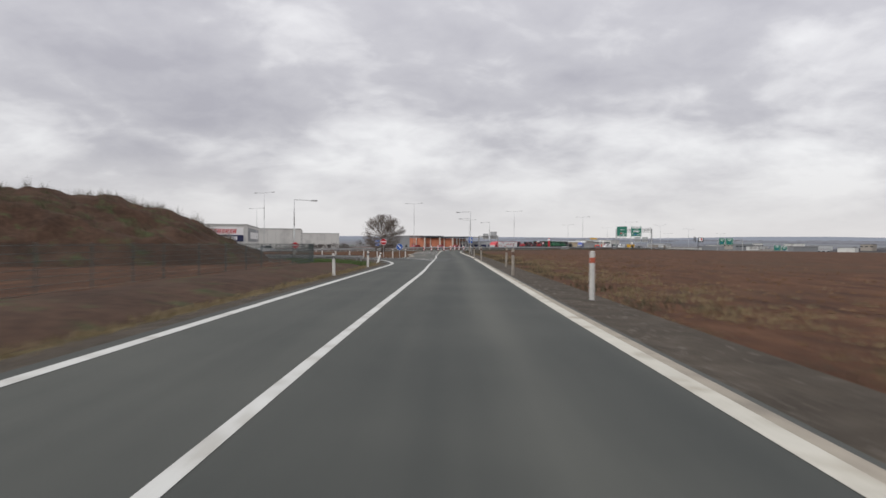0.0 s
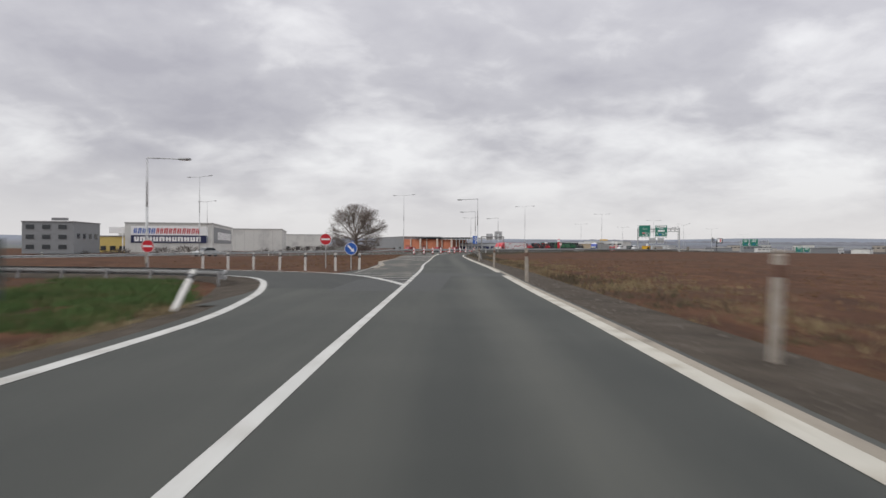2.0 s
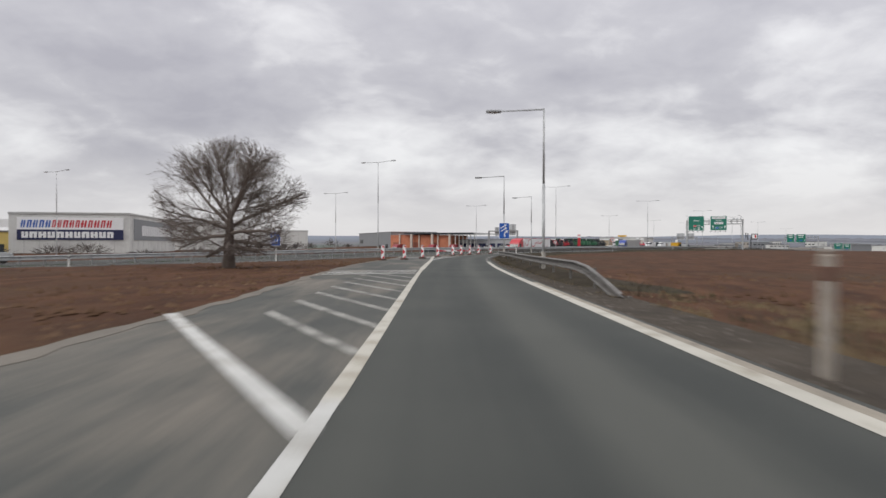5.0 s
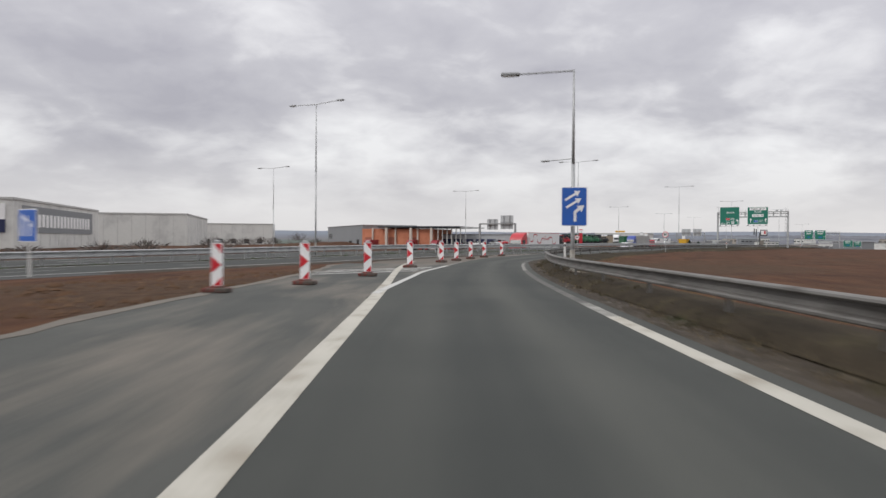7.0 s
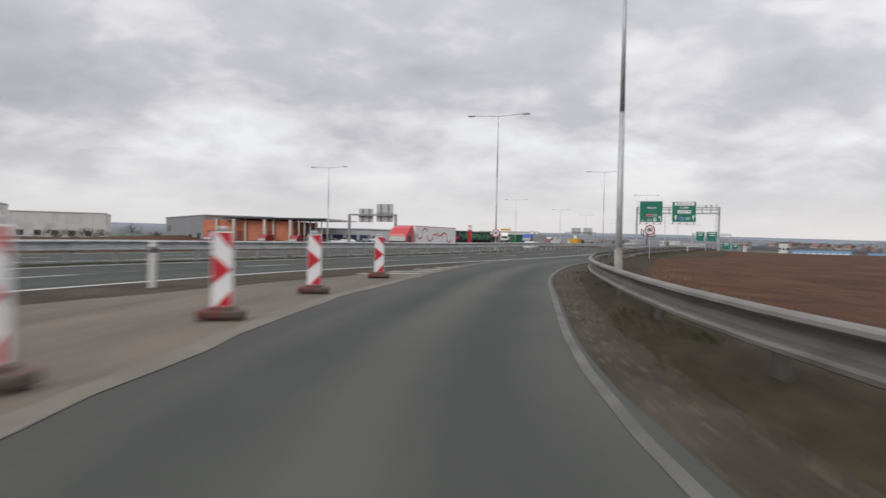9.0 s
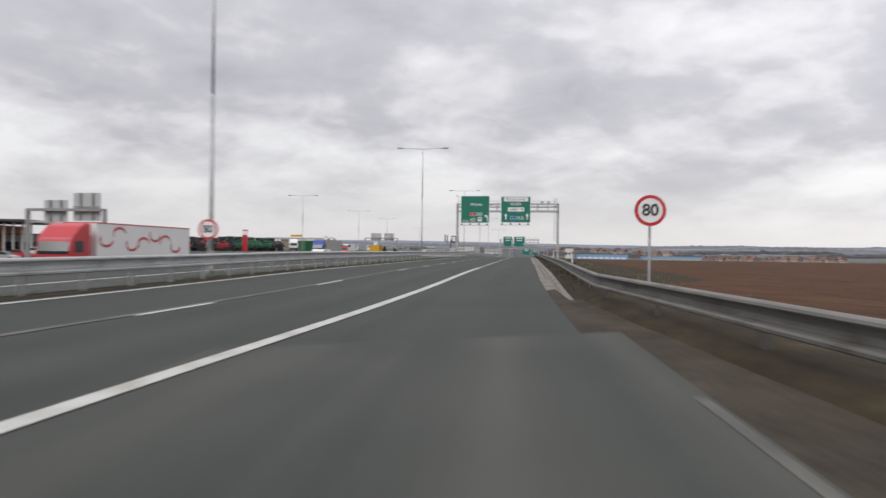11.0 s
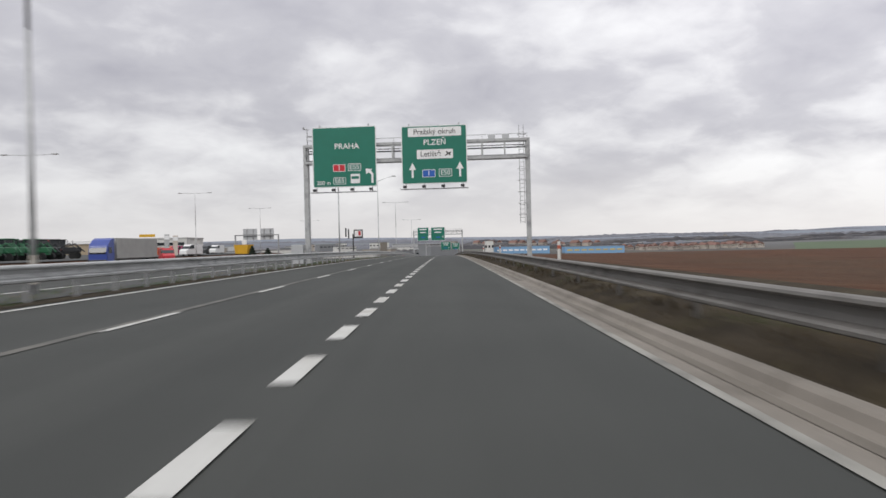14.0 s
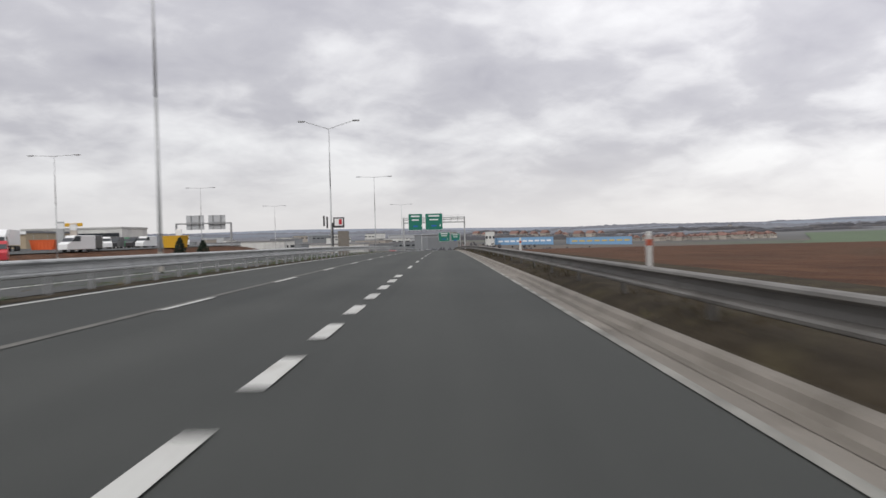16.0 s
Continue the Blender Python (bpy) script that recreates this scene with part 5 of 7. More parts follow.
# low ridge of dark soil between the ramp's left verge and the fence
bank_v, bank_f = [], []
BANK_Y = [-12 + 0.6 * i for i in range(98)]
bank_fence = curve([(-4.4, -12.5), (-6.1, 6), (-7.7, 23.5), (-8.25, 36), (-8.7, 43.5), (-8.6, 47)])
for y in BANK_Y:
    x0, x1 = ramp_left(y) - 1.45, bank_fence(y)
    end = 1 - smooth(43, 46.2, y)
    for k, h in enumerate((-0.14, 0.06, 0.16, 0.14, 0.08, -0.2)):
        x = x0 + (x1 - x0) * k / 5
        bank_v.append((x, y, h * end - 0.2 * (1 - end) + (0.09 * noise.noise(Vector((x / 0.7, y / 0.7, 1.0))) if 0 < k < 5 else 0.0)))
for j in range(len(BANK_Y) - 1):
    for i in range(5):
        a = j * 6 + i
        bank_f.append((a, a + 6, a + 7, a + 1))
tagged(raw_object("soil_bank", bank_v, bank_f, M_SOIL, smooth_faces=True), "low ridge of dark brown soil beside the slip road", "earth bank", kind="structure")

M_FENCE = material("green_coated_wire", (0.05, 0.068, 0.066), 0.6, spread=0.15)
fence_line = fine([(-4.2, -12), (-5.9, 6), (-7.5, 23.5), (-8.05, 36), (-8.5, 43.5), (-9.35, 52)], 2.6)
fence_line += fine([(-9.35, 52), (-13.0, 54.5), (-20, 57)], 2.6)[1:]
fence = empty("wire_fence", Matrix(), "low dark green welded wire fence along the earth bank", "fence")
pv, pf = [], []


def wire(a, b, r):
    k = len(pv)
    a, b = Vector(a), Vector(b)
    d = (b - a).normalized()
    s = d.orthogonal().normalized() * r
    t = d.cross(s)
    for p in (a, b):
        pv.extend([tuple(p + s), tuple(p - s * 0.5 + t * 0.87), tuple(p - s * 0.5 - t * 0.87)])
    for i in range(3):
        j = (i + 1) % 3
        pf.append((k + i, k + j, k + 3 + j, k + 3 + i))


for i in range(27):
    wire((i * 0.1, 0, 0.05), (i * 0.1, 0, 1.5), 0.0065)
for i in range(8):
    wire((0, 0, 0.05 + i * 0.2), (2.6, 0, 0.05 + i * 0.2), 0.0065)
panel_mesh = bpy.data.meshes.new("mesh_panel")
panel_mesh.from_pydata(pv, [], pf)
panel_mesh.materials.append(M_FENCE)
bm = bmesh.new()
box(bm, 0, 0, 0.75, 0.035, 0.035, 1.55, bevel=0.006)
post_mesh = bpy.data.meshes.new("fence_post")
bm.to_mesh(post_mesh), bm.free()
post_mesh.materials.append(M_FENCE)
bm = bmesh.new()
box(bm, 0.7, 0, 0.0, 1.2, 0.09, 0.16, bevel=0.02)
plinth_mesh = bpy.data.meshes.new("plinth")
bm.to_mesh(plinth_mesh), bm.free()
plinth_mesh.materials.append(M_CONCRETE)
rng = random.Random(8)
for (x0, y0), (x1, y1) in zip(fence_line, fence_line[1:]):
    d = math.hypot(x1 - x0, y1 - y0)
    m = Matrix.Translation((x0, y0, ground_z(x0, y0) - 0.1)) @ Matrix.Rotation(math.atan2(y1 - y0, x1 - x0), 4, "Z")
    for name, me, mm in (("mesh_panel", panel_mesh, m @ Matrix.Diagonal((d / 2.6, 1, 1, 1))), ("fence_post", post_mesh, m),
                         ("plinth", plinth_mesh, m @ Matrix.Translation((rng.uniform(0, 0.9), 0, rng.uniform(-0.02, 0.05))))):
        ob = new(name, me)
        ob.parent = fence
        ob.matrix_basis = mm

rng = random.Random(31)
sv, sf = [], []
for _ in range(420):
    a = rng.uniform(0, 6.28)
    rr = rng.uniform(0.35, 0.8)
    x, y = -37 + 26 * rr * math.cos(a), 53 + 18 * rr * math.sin(a)
    if x < -60:
        continue
    z = ground_z(x, y) - 0.4 + mound_z(x, y)
    for _ in range(14):
        h, b0, ln = rng.uniform(0.25, 0.9), rng.uniform(0, 6.28), rng.uniform(0.1, 0.4)
        px, py = x + rng.gauss(0, 0.2), y + rng.gauss(0, 0.2)
        k = len(sv)
        sv += [(px - 0.015, py, z), (px + 0.015, py, z), (px + ln * math.cos(b0), py + ln * math.sin(b0), z + h)]
        sf.append((k, k + 1, k + 2))
M_WEED = material("dry_weeds", (0.075, 0.058, 0.036), 0.95, spread=0.3, grain=2.0, blotch=0.3, tint=(0.06, 0.07, 0.03))
tagged(raw_object("dry_weeds", sv, sf, M_WEED), "dry stalks of weeds on the earth bank", "weeds", kind="stuff")

# ---- tree ----


def bare_tree(seed, radius, base, top):
    """Vertex and face lists of a bare tree: a short trunk, limbs that fork again and again, and fine twigs that fill a rounded crown."""
    r = random.Random(seed)
    tv, tf, cv, cf = [], [], [], []

    def limb(a, b, r0, r1, seg, vs, fs):
        k = len(vs)
        d = (b - a).normalized()
        s = d.orthogonal().normalized()
        t = d.cross(s)
        for p, rr in ((a, r0), (b, r1)):
            for i in range(seg):
                w = 2 * math.pi * i / seg
                vs.append(tuple(p + (s * math.cos(w) + t * math.sin(w)) * rr))
        for i in range(seg):
            j = (i + 1) % seg
            fs.append((k + i, k + j, k + seg + j, k + seg + i))

    centre, half = Vector((0, 0, (base + top) / 2)), (top - base) / 2

    def depth_in(p):
        q = p - centre
        return math.sqrt((q.x / radius) ** 2 + (q.y / radius) ** 2 + (q.z / half) ** 2)

    def grow(p, d, length, rad, level):
        steps = 3 if level < 3 else 2
        for i in range(steps):
            d = (d + Vector((r.uniform(-1, 1), r.uniform(-1, 1), r.uniform(-0.6, 0.9))) * 0.13 + (p - centre).normalized() * 0.06).normalized()
            q = p + d * length / steps
            if depth_in(q) > r.uniform(0.93, 1.07) or q.z < 0.5:
                return
            r1 = rad * 0.86
            limb(p, q, rad, r1, 6 if level == 0 else 4 if level < 3 else 3, cv, cf)
            p, rad = q, r1
            if level < 4:
                for _ in range(2):
                    side = Vector((r.uniform(-1, 1), r.uniform(-1, 1), r.uniform(-0.7, 0.9))).normalized()
                    grow(p, (d * 0.8 + side * 0.75).normalized(), length * r.uniform(0.5, 0.72), max(0.005, rad * r.uniform(0.42, 0.6)), level + 1)
        if level < 4:
            grow(p, d, length * 0.7, max(0.0065, rad * 0.8), level + 1)

    trunk = [Vector((0, 0, -0.3)), Vector((0.03, 0, 0.6)), Vector((0.0, 0.03, 1.2)), Vector((0.08, 0, 1.9)), Vector((0.05, 0.05, 2.9))]
    for i in range(4):
        limb(trunk[i], trunk[i + 1], (0.42, 0.32, 0.29, 0.24)[i], (0.32, 0.29, 0.24, 0.15)[i], 10, tv, tf)
    n = 15
    for i in range(n):
        up = (i + 0.5) / n
        w = 2.39996 * i + r.uniform(-0.2, 0.2)
        rise = -0.22 + 1.3 * up ** 1.3
        d = Vector((math.cos(w) * (1.15 - 0.85 * up), math.sin(w) * (1.15 - 0.85 * up), rise)).normalized()
        start = trunk[2].lerp(trunk[4], up) if up > 0.25 else trunk[1].lerp(trunk[3], 0.4 + up)
        grow(start, d, r.uniform(2.2, 2.8), 0.12 - 0.03 * up, 0)
    return tv, tf, cv, cf


tv, tf, cv, cf = bare_tree(11, 4.35, 0.1, 7.1)
tree = empty("tree", Matrix.Translation((-17.0, 133.4, ground_z(-17.0, 133.4) - 0.05)), "leafless spreading tree with a short dark trunk", "tree")
raw_object("trunk", tv, tf, M_TRUNK, tree, smooth_faces=True)
raw_object("crown", cv, cf, material("twig_bark", (0.15, 0.122, 0.105), 0.95, spread=0.25, grain=6, blotch=1.0), tree, "crown of bare twigs")

# ---- weeds, grass, clods ----


def tufts(name, spots, mat, label, height, blades, spread_, seed):
    r = random.Random(seed)
    vs, fs = [], []
    for x, y, z, k in spots:
        for _ in range(blades):
            a, b = r.uniform(0, 6.28), r.uniform(0, 6.28)
            px, py = x + r.gauss(0, spread_), y + r.gauss(0, spread_)
            h = height * k * r.uniform(0.4, 1.2)
            w = 0.012 + 0.012 * r.random()
            lx, ly = math.cos(a) * h * 0.45, math.sin(a) * h * 0.45
            i = len(vs)
            vs += [(px - w * math.sin(b), py + w * math.cos(b), z), (px + w * math.sin(b), py - w * math.cos(b), z), (px + lx, py + ly, z + h)]
            fs.append((i, i + 1, i + 2))
    return tagged(raw_object(name, vs, fs, mat), label, "grass", kind="stuff")


M_DRYGRASS = material("dry_grass", (0.20, 0.155, 0.085), 0.95, spread=0.35, grain=2.0, blotch=0.3, tint=(0.11, 0.085, 0.05))
M_GREENGRASS = material("green_grass", (0.060, 0.105, 0.028), 0.9, spread=0.35, grain=2.0, blotch=0.4, tint=(0.11, 0.10, 0.04))
rng = random.Random(21)
spots = []
for _ in range(2600):
    y = rng.uniform(2, 112)
    d = 1.8 + abs(rng.gauss(0, 3.2))
    if noise.noise(Vector((y / 5.0, d / 2.0, 0))) < -0.08:
        continue
    x = ramp_right(y) + d
    spots.append((x, y, ground_z(x, y) - 0.1, rng.uniform(0.5, 1.1)))
for _ in range(900):
    y = rng.uniform(112, 205)
    x, y = beside(y, rng.choice((rng.uniform(0.55, 1.5), rng.uniform(1.2, 4.5))))
    spots.append((x, y, ground_z(x, y) - 0.1, rng.uniform(0.3, 0.7)))
for _ in range(700):
    y = rng.uniform(0, 50)
    x = ramp_left(y) - rng.uniform(0.95, 1.45)
    spots.append((x, y, -0.08, rng.uniform(0.25, 0.6)))
tufts("dry_grass", spots, M_DRYGRASS, "dry straw-coloured weeds on the field edge", 0.22, 9, 0.16, 5)
spots = []
for _ in range(4200):
    y = rng.uniform(46.5, 62)
    x = rng.uniform(-14, -3.6)
    right = ramp_left(min(y, 52)) - 1.5 - max(0, y - 52) * 0.42
    if x > right or x < right - 1.2 - (y - 45) * 0.75 or x < -9.5 - (y - 50) * 0.4 or noise.noise(Vector((x / 2.0, y / 2.0, 3.0))) < -0.25:
        continue
    spots.append((x, y, ground_z(x, y) - 0.1, rng.uniform(0.5, 1.2)))
tufts("green_grass", spots, M_GREENGRASS, "patch of fresh green grass at the junction corner", 0.2, 14, 0.2, 6)
spots = []
for _ in range(1500):
    u = rng.uniform(-60, 190)
    x, y = mw(u, rng.choice((rng.uniform(-7.3, -7.0), rng.uniform(-8.4, -7.5), rng.uniform(5.3, 9.0))))
    if uv(x, y)[1] > 0 and u < -16:
        continue
    spots.append((x, y, ground_z(x, y) - 0.05, rng.uniform(0.4, 0.9)))
tufts("verge_grass", spots, M_DRYGRASS, "thin dry grass along the motorway rails", 0.16, 8, 0.16, 7)
spots = []
for _ in range(2600):
    u = rng.uniform(-130, 190)
    x, y = mw(u, rng.uniform(-7.35, -6.95) if rng.random() < 0.6 else rng.uniform(-9.5, -7.4))
    if noise.noise(Vector((u / 6.0, 0, 0))) < -0.15:
        continue
    spots.append((x, y, road_z(u, -7.2) - 0.03, rng.uniform(0.4, 1.0)))
tufts("median_grass", spots, M_GREENGRASS, "low green and straw grass under the median rail", 0.15, 9, 0.13, 9)
spots = []
for _ in range(2400):
    u = rng.uniform(-14, 170)
    x, y = mw(u, 4.75 + abs(rng.gauss(0, 0.9)))
    if noise.noise(Vector((x / 3.0, y / 3.0, 4.0))) < -0.1:
        continue
    spots.append((x, y, road_z(u, 5.6) + 0.17 * smooth(4.75, 5.1, uv(x, y)[1]) - 0.04, rng.uniform(0.4, 1.1)))
for _ in range(1500):
    y = rng.uniform(128, 202)
    off = 0.7 + abs(rng.gauss(0, 0.7))
    base = 0.2 * smooth(-0.2, 0.3, off - rail_offset(y)) * (1 - smooth(1.0, 2.2, off - rail_offset(y)))
    x, y = beside(y, off)
    if noise.noise(Vector((x / 2.5, y / 2.5, 4.0))) < 0.0:
        continue
    spots.append((x, y, ground_z(x, y) - 0.06 + base, rng.uniform(0.3, 0.9)))
tufts("rail_grass", spots, M_WEED, "sparse dull grass on the earth under the guard rail", 0.13, 9, 0.14, 10)
spots = []
for _ in range(420):
    y = rng.uniform(4, 118)
    if noise.noise(Vector((y / 4.0, 7.0, 0))) < 0.0:
        continue
    x, y = beside(y, 2.4 + abs(rng.gauss(0, 0.9)))
    spots.append((x, y, ground_z(x, y) - 0.1, rng.uniform(0.4, 1.1)))
tufts("tall_weeds", spots, M_WEED, "clumps of tall dead weeds between verge and field", 0.36, 12, 0.22, 15)
# clods of ploughed soil
cvs, cfs = [], []
M_CLOD = material("soil_clods", (0.105, 0.062, 0.038), 0.97, spread=0.4, grain=2.0, blotch=0.3, spec=0.1, tint=(0.15, 0.10, 0.065))
for _ in range(7000):
    if rng.random() < 0.62:
        y = rng.uniform(4, 130)
        x = ramp_right(y) + 3.0 + abs(rng.gauss(0, 11))
    else:
        y = rng.uniform(78, 165)
        x = old_left(min(y, 160)) - 0.6 - abs(rng.gauss(0, 7))
        if uv(x, y)[1] < 2.5:
            continue
    s = rng.uniform(0.03, 0.13)
    z = ground_z(x, y) - 0.1
    k = len(cvs)
    for dx, dy, dz in ((1, 0, 0), (0, 1, 0), (-1, 0, 0), (0, -1, 0), (0, 0, 0.8), (0, 0, -0.5)):
        cvs.append((x + dx * s * rng.uniform(0.6, 1.4), y + dy * s * rng.uniform(0.6, 1.4), z + dz * s * rng.uniform(0.6, 1.3)))
    for a, b in ((0, 1), (1, 2), (2, 3), (3, 0)):
        cfs += [(k + a, k + b, k + 4), (k + b, k + a, k + 5)]
tagged(raw_object("soil_clods", cvs, cfs, M_CLOD), "brown clods of ploughed soil", "soil", kind="stuff")

# loose stones on the verges
svs, sfs = [], []
rng = random.Random(41)
for _ in range(3600):
    if rng.random() < 0.86:
        y = rng.uniform(2, 203)
        off = rng.choice((rng.uniform(0.1, 1.8), 0.15 + abs(rng.gauss(0, 0.35))))
        x, y = beside(y, off)
        z = -0.015 - 0.04 * off
    else:
        u = rng.uniform(-10, 130)
        x, y = mw(u, rng.uniform(5.1, 6.6))
        z = road_z(u, 5.3) - 0.03
    s = rng.uniform(0.012, 0.045)
    k = len(svs)
    for dx, dy, dz in ((1, 0, 0), (0, 1, 0), (-1, 0, 0), (0, -1, 0), (0, 0, 0.8), (0, 0, -0.5)):
        svs.append((x + dx * s * rng.uniform(0.6, 1.4), y + dy * s * rng.uniform(0.6, 1.4), z + dz * s * rng.uniform(0.6, 1.3)))
    for a, b in ((0, 1), (1, 2), (2, 3), (3, 0)):
        sfs += [(k + a, k + b, k + 4), (k + b, k + a, k + 5)]
tagged(raw_object("gravel_stones", svs, sfs, material("verge_stones", (0.115, 0.10, 0.085), 0.95, spread=0.4, grain=1.0, blotch=0.5, tint=(0.07, 0.06, 0.05))), "loose grey stones on the road verges", "gravel", kind="stuff")

# ---- halls and houses ----
M_CLAD = material("pale_cladding", (0.60, 0.60, 0.575), 0.6, spread=0.07, grain=1.5, blotch=0.08, tint=(0.45, 0.45, 0.44))
M_CLAD_D = material("cladding_seam", (0.42, 0.42, 0.41), 0.6, spread=0.07)
M_CLAD_GREY = material("grey_cladding", (0.21, 0.22, 0.23), 0.6, spread=0.08, grain=1.5, blotch=0.1)
M_ROOF = material("roof_grey", (0.20, 0.20, 0.205), 0.8, spread=0.15)
M_GLASS = material("dark_window", (0.03, 0.035, 0.04), 0.15, spread=0.1)
M_BRICK = material("orange_brick", (0.52, 0.20, 0.115), 0.85, spread=0.2, grain=8, blotch=0.3, tint=(0.44, 0.155, 0.085))
M_GATE = material("dull_red_gate", (0.30, 0.105, 0.07), 0.7, spread=0.15, grain=4, blotch=0.4)
M_ENGINE = material("dull_engine_red", (0.25, 0.022, 0.032), 0.4, spread=0.1)
M_BRICK_L = material("pale_pilaster", (0.55, 0.49, 0.43), 0.85, spread=0.15, grain=8, blotch=0.4)
M_DARKROOF = material("dark_roof_edge", (0.035, 0.045, 0.055), 0.5, spread=0.15)
M_NAVY = material("navy_panel", (0.012, 0.018, 0.07), 0.5, spread=0.1)
M_YELLOW = material("yellow_render", (0.55, 0.42, 0.14), 0.8, spread=0.1)
M_ROOFRED = material("red_roof_tiles", (0.17, 0.095, 0.078), 0.85, spread=0.2, per_object=0.25)
M_WALLS = material("pale_house_walls", (0.36, 0.325, 0.285), 0.8, spread=0.1, per_object=0.25)
# light blue cladding of the distant halls, its colour also paled for haze
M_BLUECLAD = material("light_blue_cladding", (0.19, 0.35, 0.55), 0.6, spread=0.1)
M_VEHRED = material("red_vehicle_paint", (0.46, 0.028, 0.04), 0.3, spread=0.06)
M_VEHBLUE = material("blue_vehicle_paint", (0.03, 0.06, 0.28), 0.3, spread=0.06)
M_VEHWHITE = material("white_vehicle_paint", (0.72, 0.72, 0.72), 0.35, spread=0.05)
M_VEHGREEN = material("green_vehicle_paint", (0.025, 0.13, 0.06), 0.4, spread=0.1)
M_VEHYELLOW = material("yellow_vehicle_paint", (0.6, 0.34, 0.02), 0.4, spread=0.1)
M_VEHORANGE = material("orange_vehicle_paint", (0.62, 0.11, 0.03), 0.4, spread=0.1)
M_VEHMAGENTA = material("magenta_vehicle_paint", (0.45, 0.02, 0.13), 0.4, spread=0.1)
M_VEHDARK = material("dark_vehicle_paint", (0.03, 0.032, 0.035), 0.3, spread=0.1)
M_TYRE = material("tyre_rubber", (0.02, 0.02, 0.02), 0.85, spread=0.2)
M_TARP = material("grey_tarpaulin", (0.33, 0.33, 0.32), 0.7, spread=0.12, grain=1.0, blotch=0.3)


def frame_at(x, y, z, angle):
    """A frame with +x along a facade (degrees from east), -y out of it."""
    return Matrix.Translation((x, y, z)) @ Matrix.Rotation(radians(angle), 4, "Z")


def hall(x, y, angle, width, depth_, base, top, label, seams=3.0, wall=None, doors=0):
    """A clad hall: x, y is its front left corner, the front runs along the angle."""
    h = empty("warehouse", frame_at(x, y, base, angle), label, "warehouse")
    H = top - base
    bm = bmesh.new()
    box(bm, width / 2, depth_ / 2, H / 2 - 0.3, width, depth_, H - 0.0)
    part("wall", bm, wall or M_CLAD, h)
    bm = bmesh.new()
    box(bm, width / 2, depth_ / 2, H - 0.22, width + 0.3, depth_ + 0.3, 0.5, bevel=0.05)
    part("roof", bm, M_ROOF if wall else M_CLAD_D, h, "flat roof with a parapet")
    n = int(width / seams)
    seam = None
    for i in range(1, n):
        if seam is None:
            bm = bmesh.new()
            box(bm, 0, 0, H / 2 - 0.4, 0.12, 0.05, H - 0.9)
            ob = part("seam", bm, M_CLAD_D, h)
            seam = ob.data
        else:
            ob = new("seam", seam)
            ob.parent = h
        ob.matrix_basis = Matrix.Translation((i * width / n, -0.012, 0))
    for i in range(int(depth_ / 6)):
        ob = new("seam", seam)
        ob.parent = h
        ob.matrix_basis = Matrix.Translation((width + 0.012, 3 + i * 6, 0)) @ Matrix.Rotation(radians(90), 4, "Z")
    for i in range(doors):
        bm = bmesh.new()
        xx = width * (0.15 + 0.7 * i / max(1, doors - 1))
        box(bm, xx, -0.03, 1.6, 2.6, 0.1, 2.2)
        part("window", bm, M_GLASS, h)
    return h


hA = hall(-114.0, 254.8, 14.5, 26.3, 61, -1.5, 8.55, "large pale grey steel warehouse with a big sign on its front")
for nm, z0, z1, mat, lab in (("upper_banner", 6.0, 8.85, M_SIGNWHITE, "white banner with a row of unreadable red and blue marks"),
                             ("lower_banner", 3.6, 6.0, M_NAVY, "dark blue banner with a row of unreadable white marks")):
    bm = bmesh.new()
    box(bm, 13.4, -0.1, (z0 + z1) / 2, 23.2, 0.12, z1 - z0)
    part(nm, bm, mat, hA, lab)
rng = random.Random(3)
x = 2.6
for i in range(15):
    w = rng.uniform(0.75, 1.1)
    for k in range(2):
        bm = bmesh.new()
        sl, x0 = 0.3, x + k * w * 0.62
        outline(bm, [(x0, 6.5), (x0 + w * 0.36, 6.5), (x0 + w * 0.36 + sl, 8.2), (x0 + sl, 8.2)], -0.2, 0.05)
        if (i + k) % 2 == 0:
            outline(bm, [(x0, 7.2 + 0.7 * k), (x0 + w * 0.6, 7.2 + 0.7 * k), (x0 + w * 0.66, 7.5 + 0.7 * k), (x0, 7.5 + 0.7 * k)], -0.22, 0.05)
        part("bar", bm, M_BLUE if i < 5 else M_RED, hA)
    x += w + 0.42
x = 2.8
for i in range(11):
    w = rng.uniform(1.35, 1.75)
    for x0, x1, z0, z1 in ((0, 0.42, 4.05, 5.5), (0.58, 1.0, 4.05, 5.5), (0.42, 0.58, (4.05, 5.05, 4.6)[i % 3], (4.5, 5.5, 5.0)[i % 3])):
        bm = bmesh.new()
        outline(bm, [(x + x0 * w, z0), (x + x1 * w, z0), (x + x1 * w, z1), (x + x0 * w, z1)], -0.2, 0.05)
        part("bar", bm, M_SIGNWHITE, hA)
    x += w + 0.3
bm = bmesh.new()
box(bm, 26.35, 29.5, 6.2, 0.12, 50, 5.2)
part("side_banner", bm, M_CLAD_GREY, hA, "grey side banner with unreadable pale marks")
for i in range(16):
    bm = bmesh.new()
    box(bm, 26.43, 14 + i * 2.45, 6.0 + 0.1 * (i % 2), 0.08, 1.7, 2.6)
    part("bar", bm, M_SIGNWHITE, hA)
hB = hall(-162, 340.0, 14.5, 69.5, 60, -1.5, 9.1, "long pale grey warehouse behind the first one", 4.0)
hall(-150, 486.0, 14.5, 45.5, 40, -1.5, 9.0, "pale flat-roofed warehouse with low windows", 5.0, None, 6)
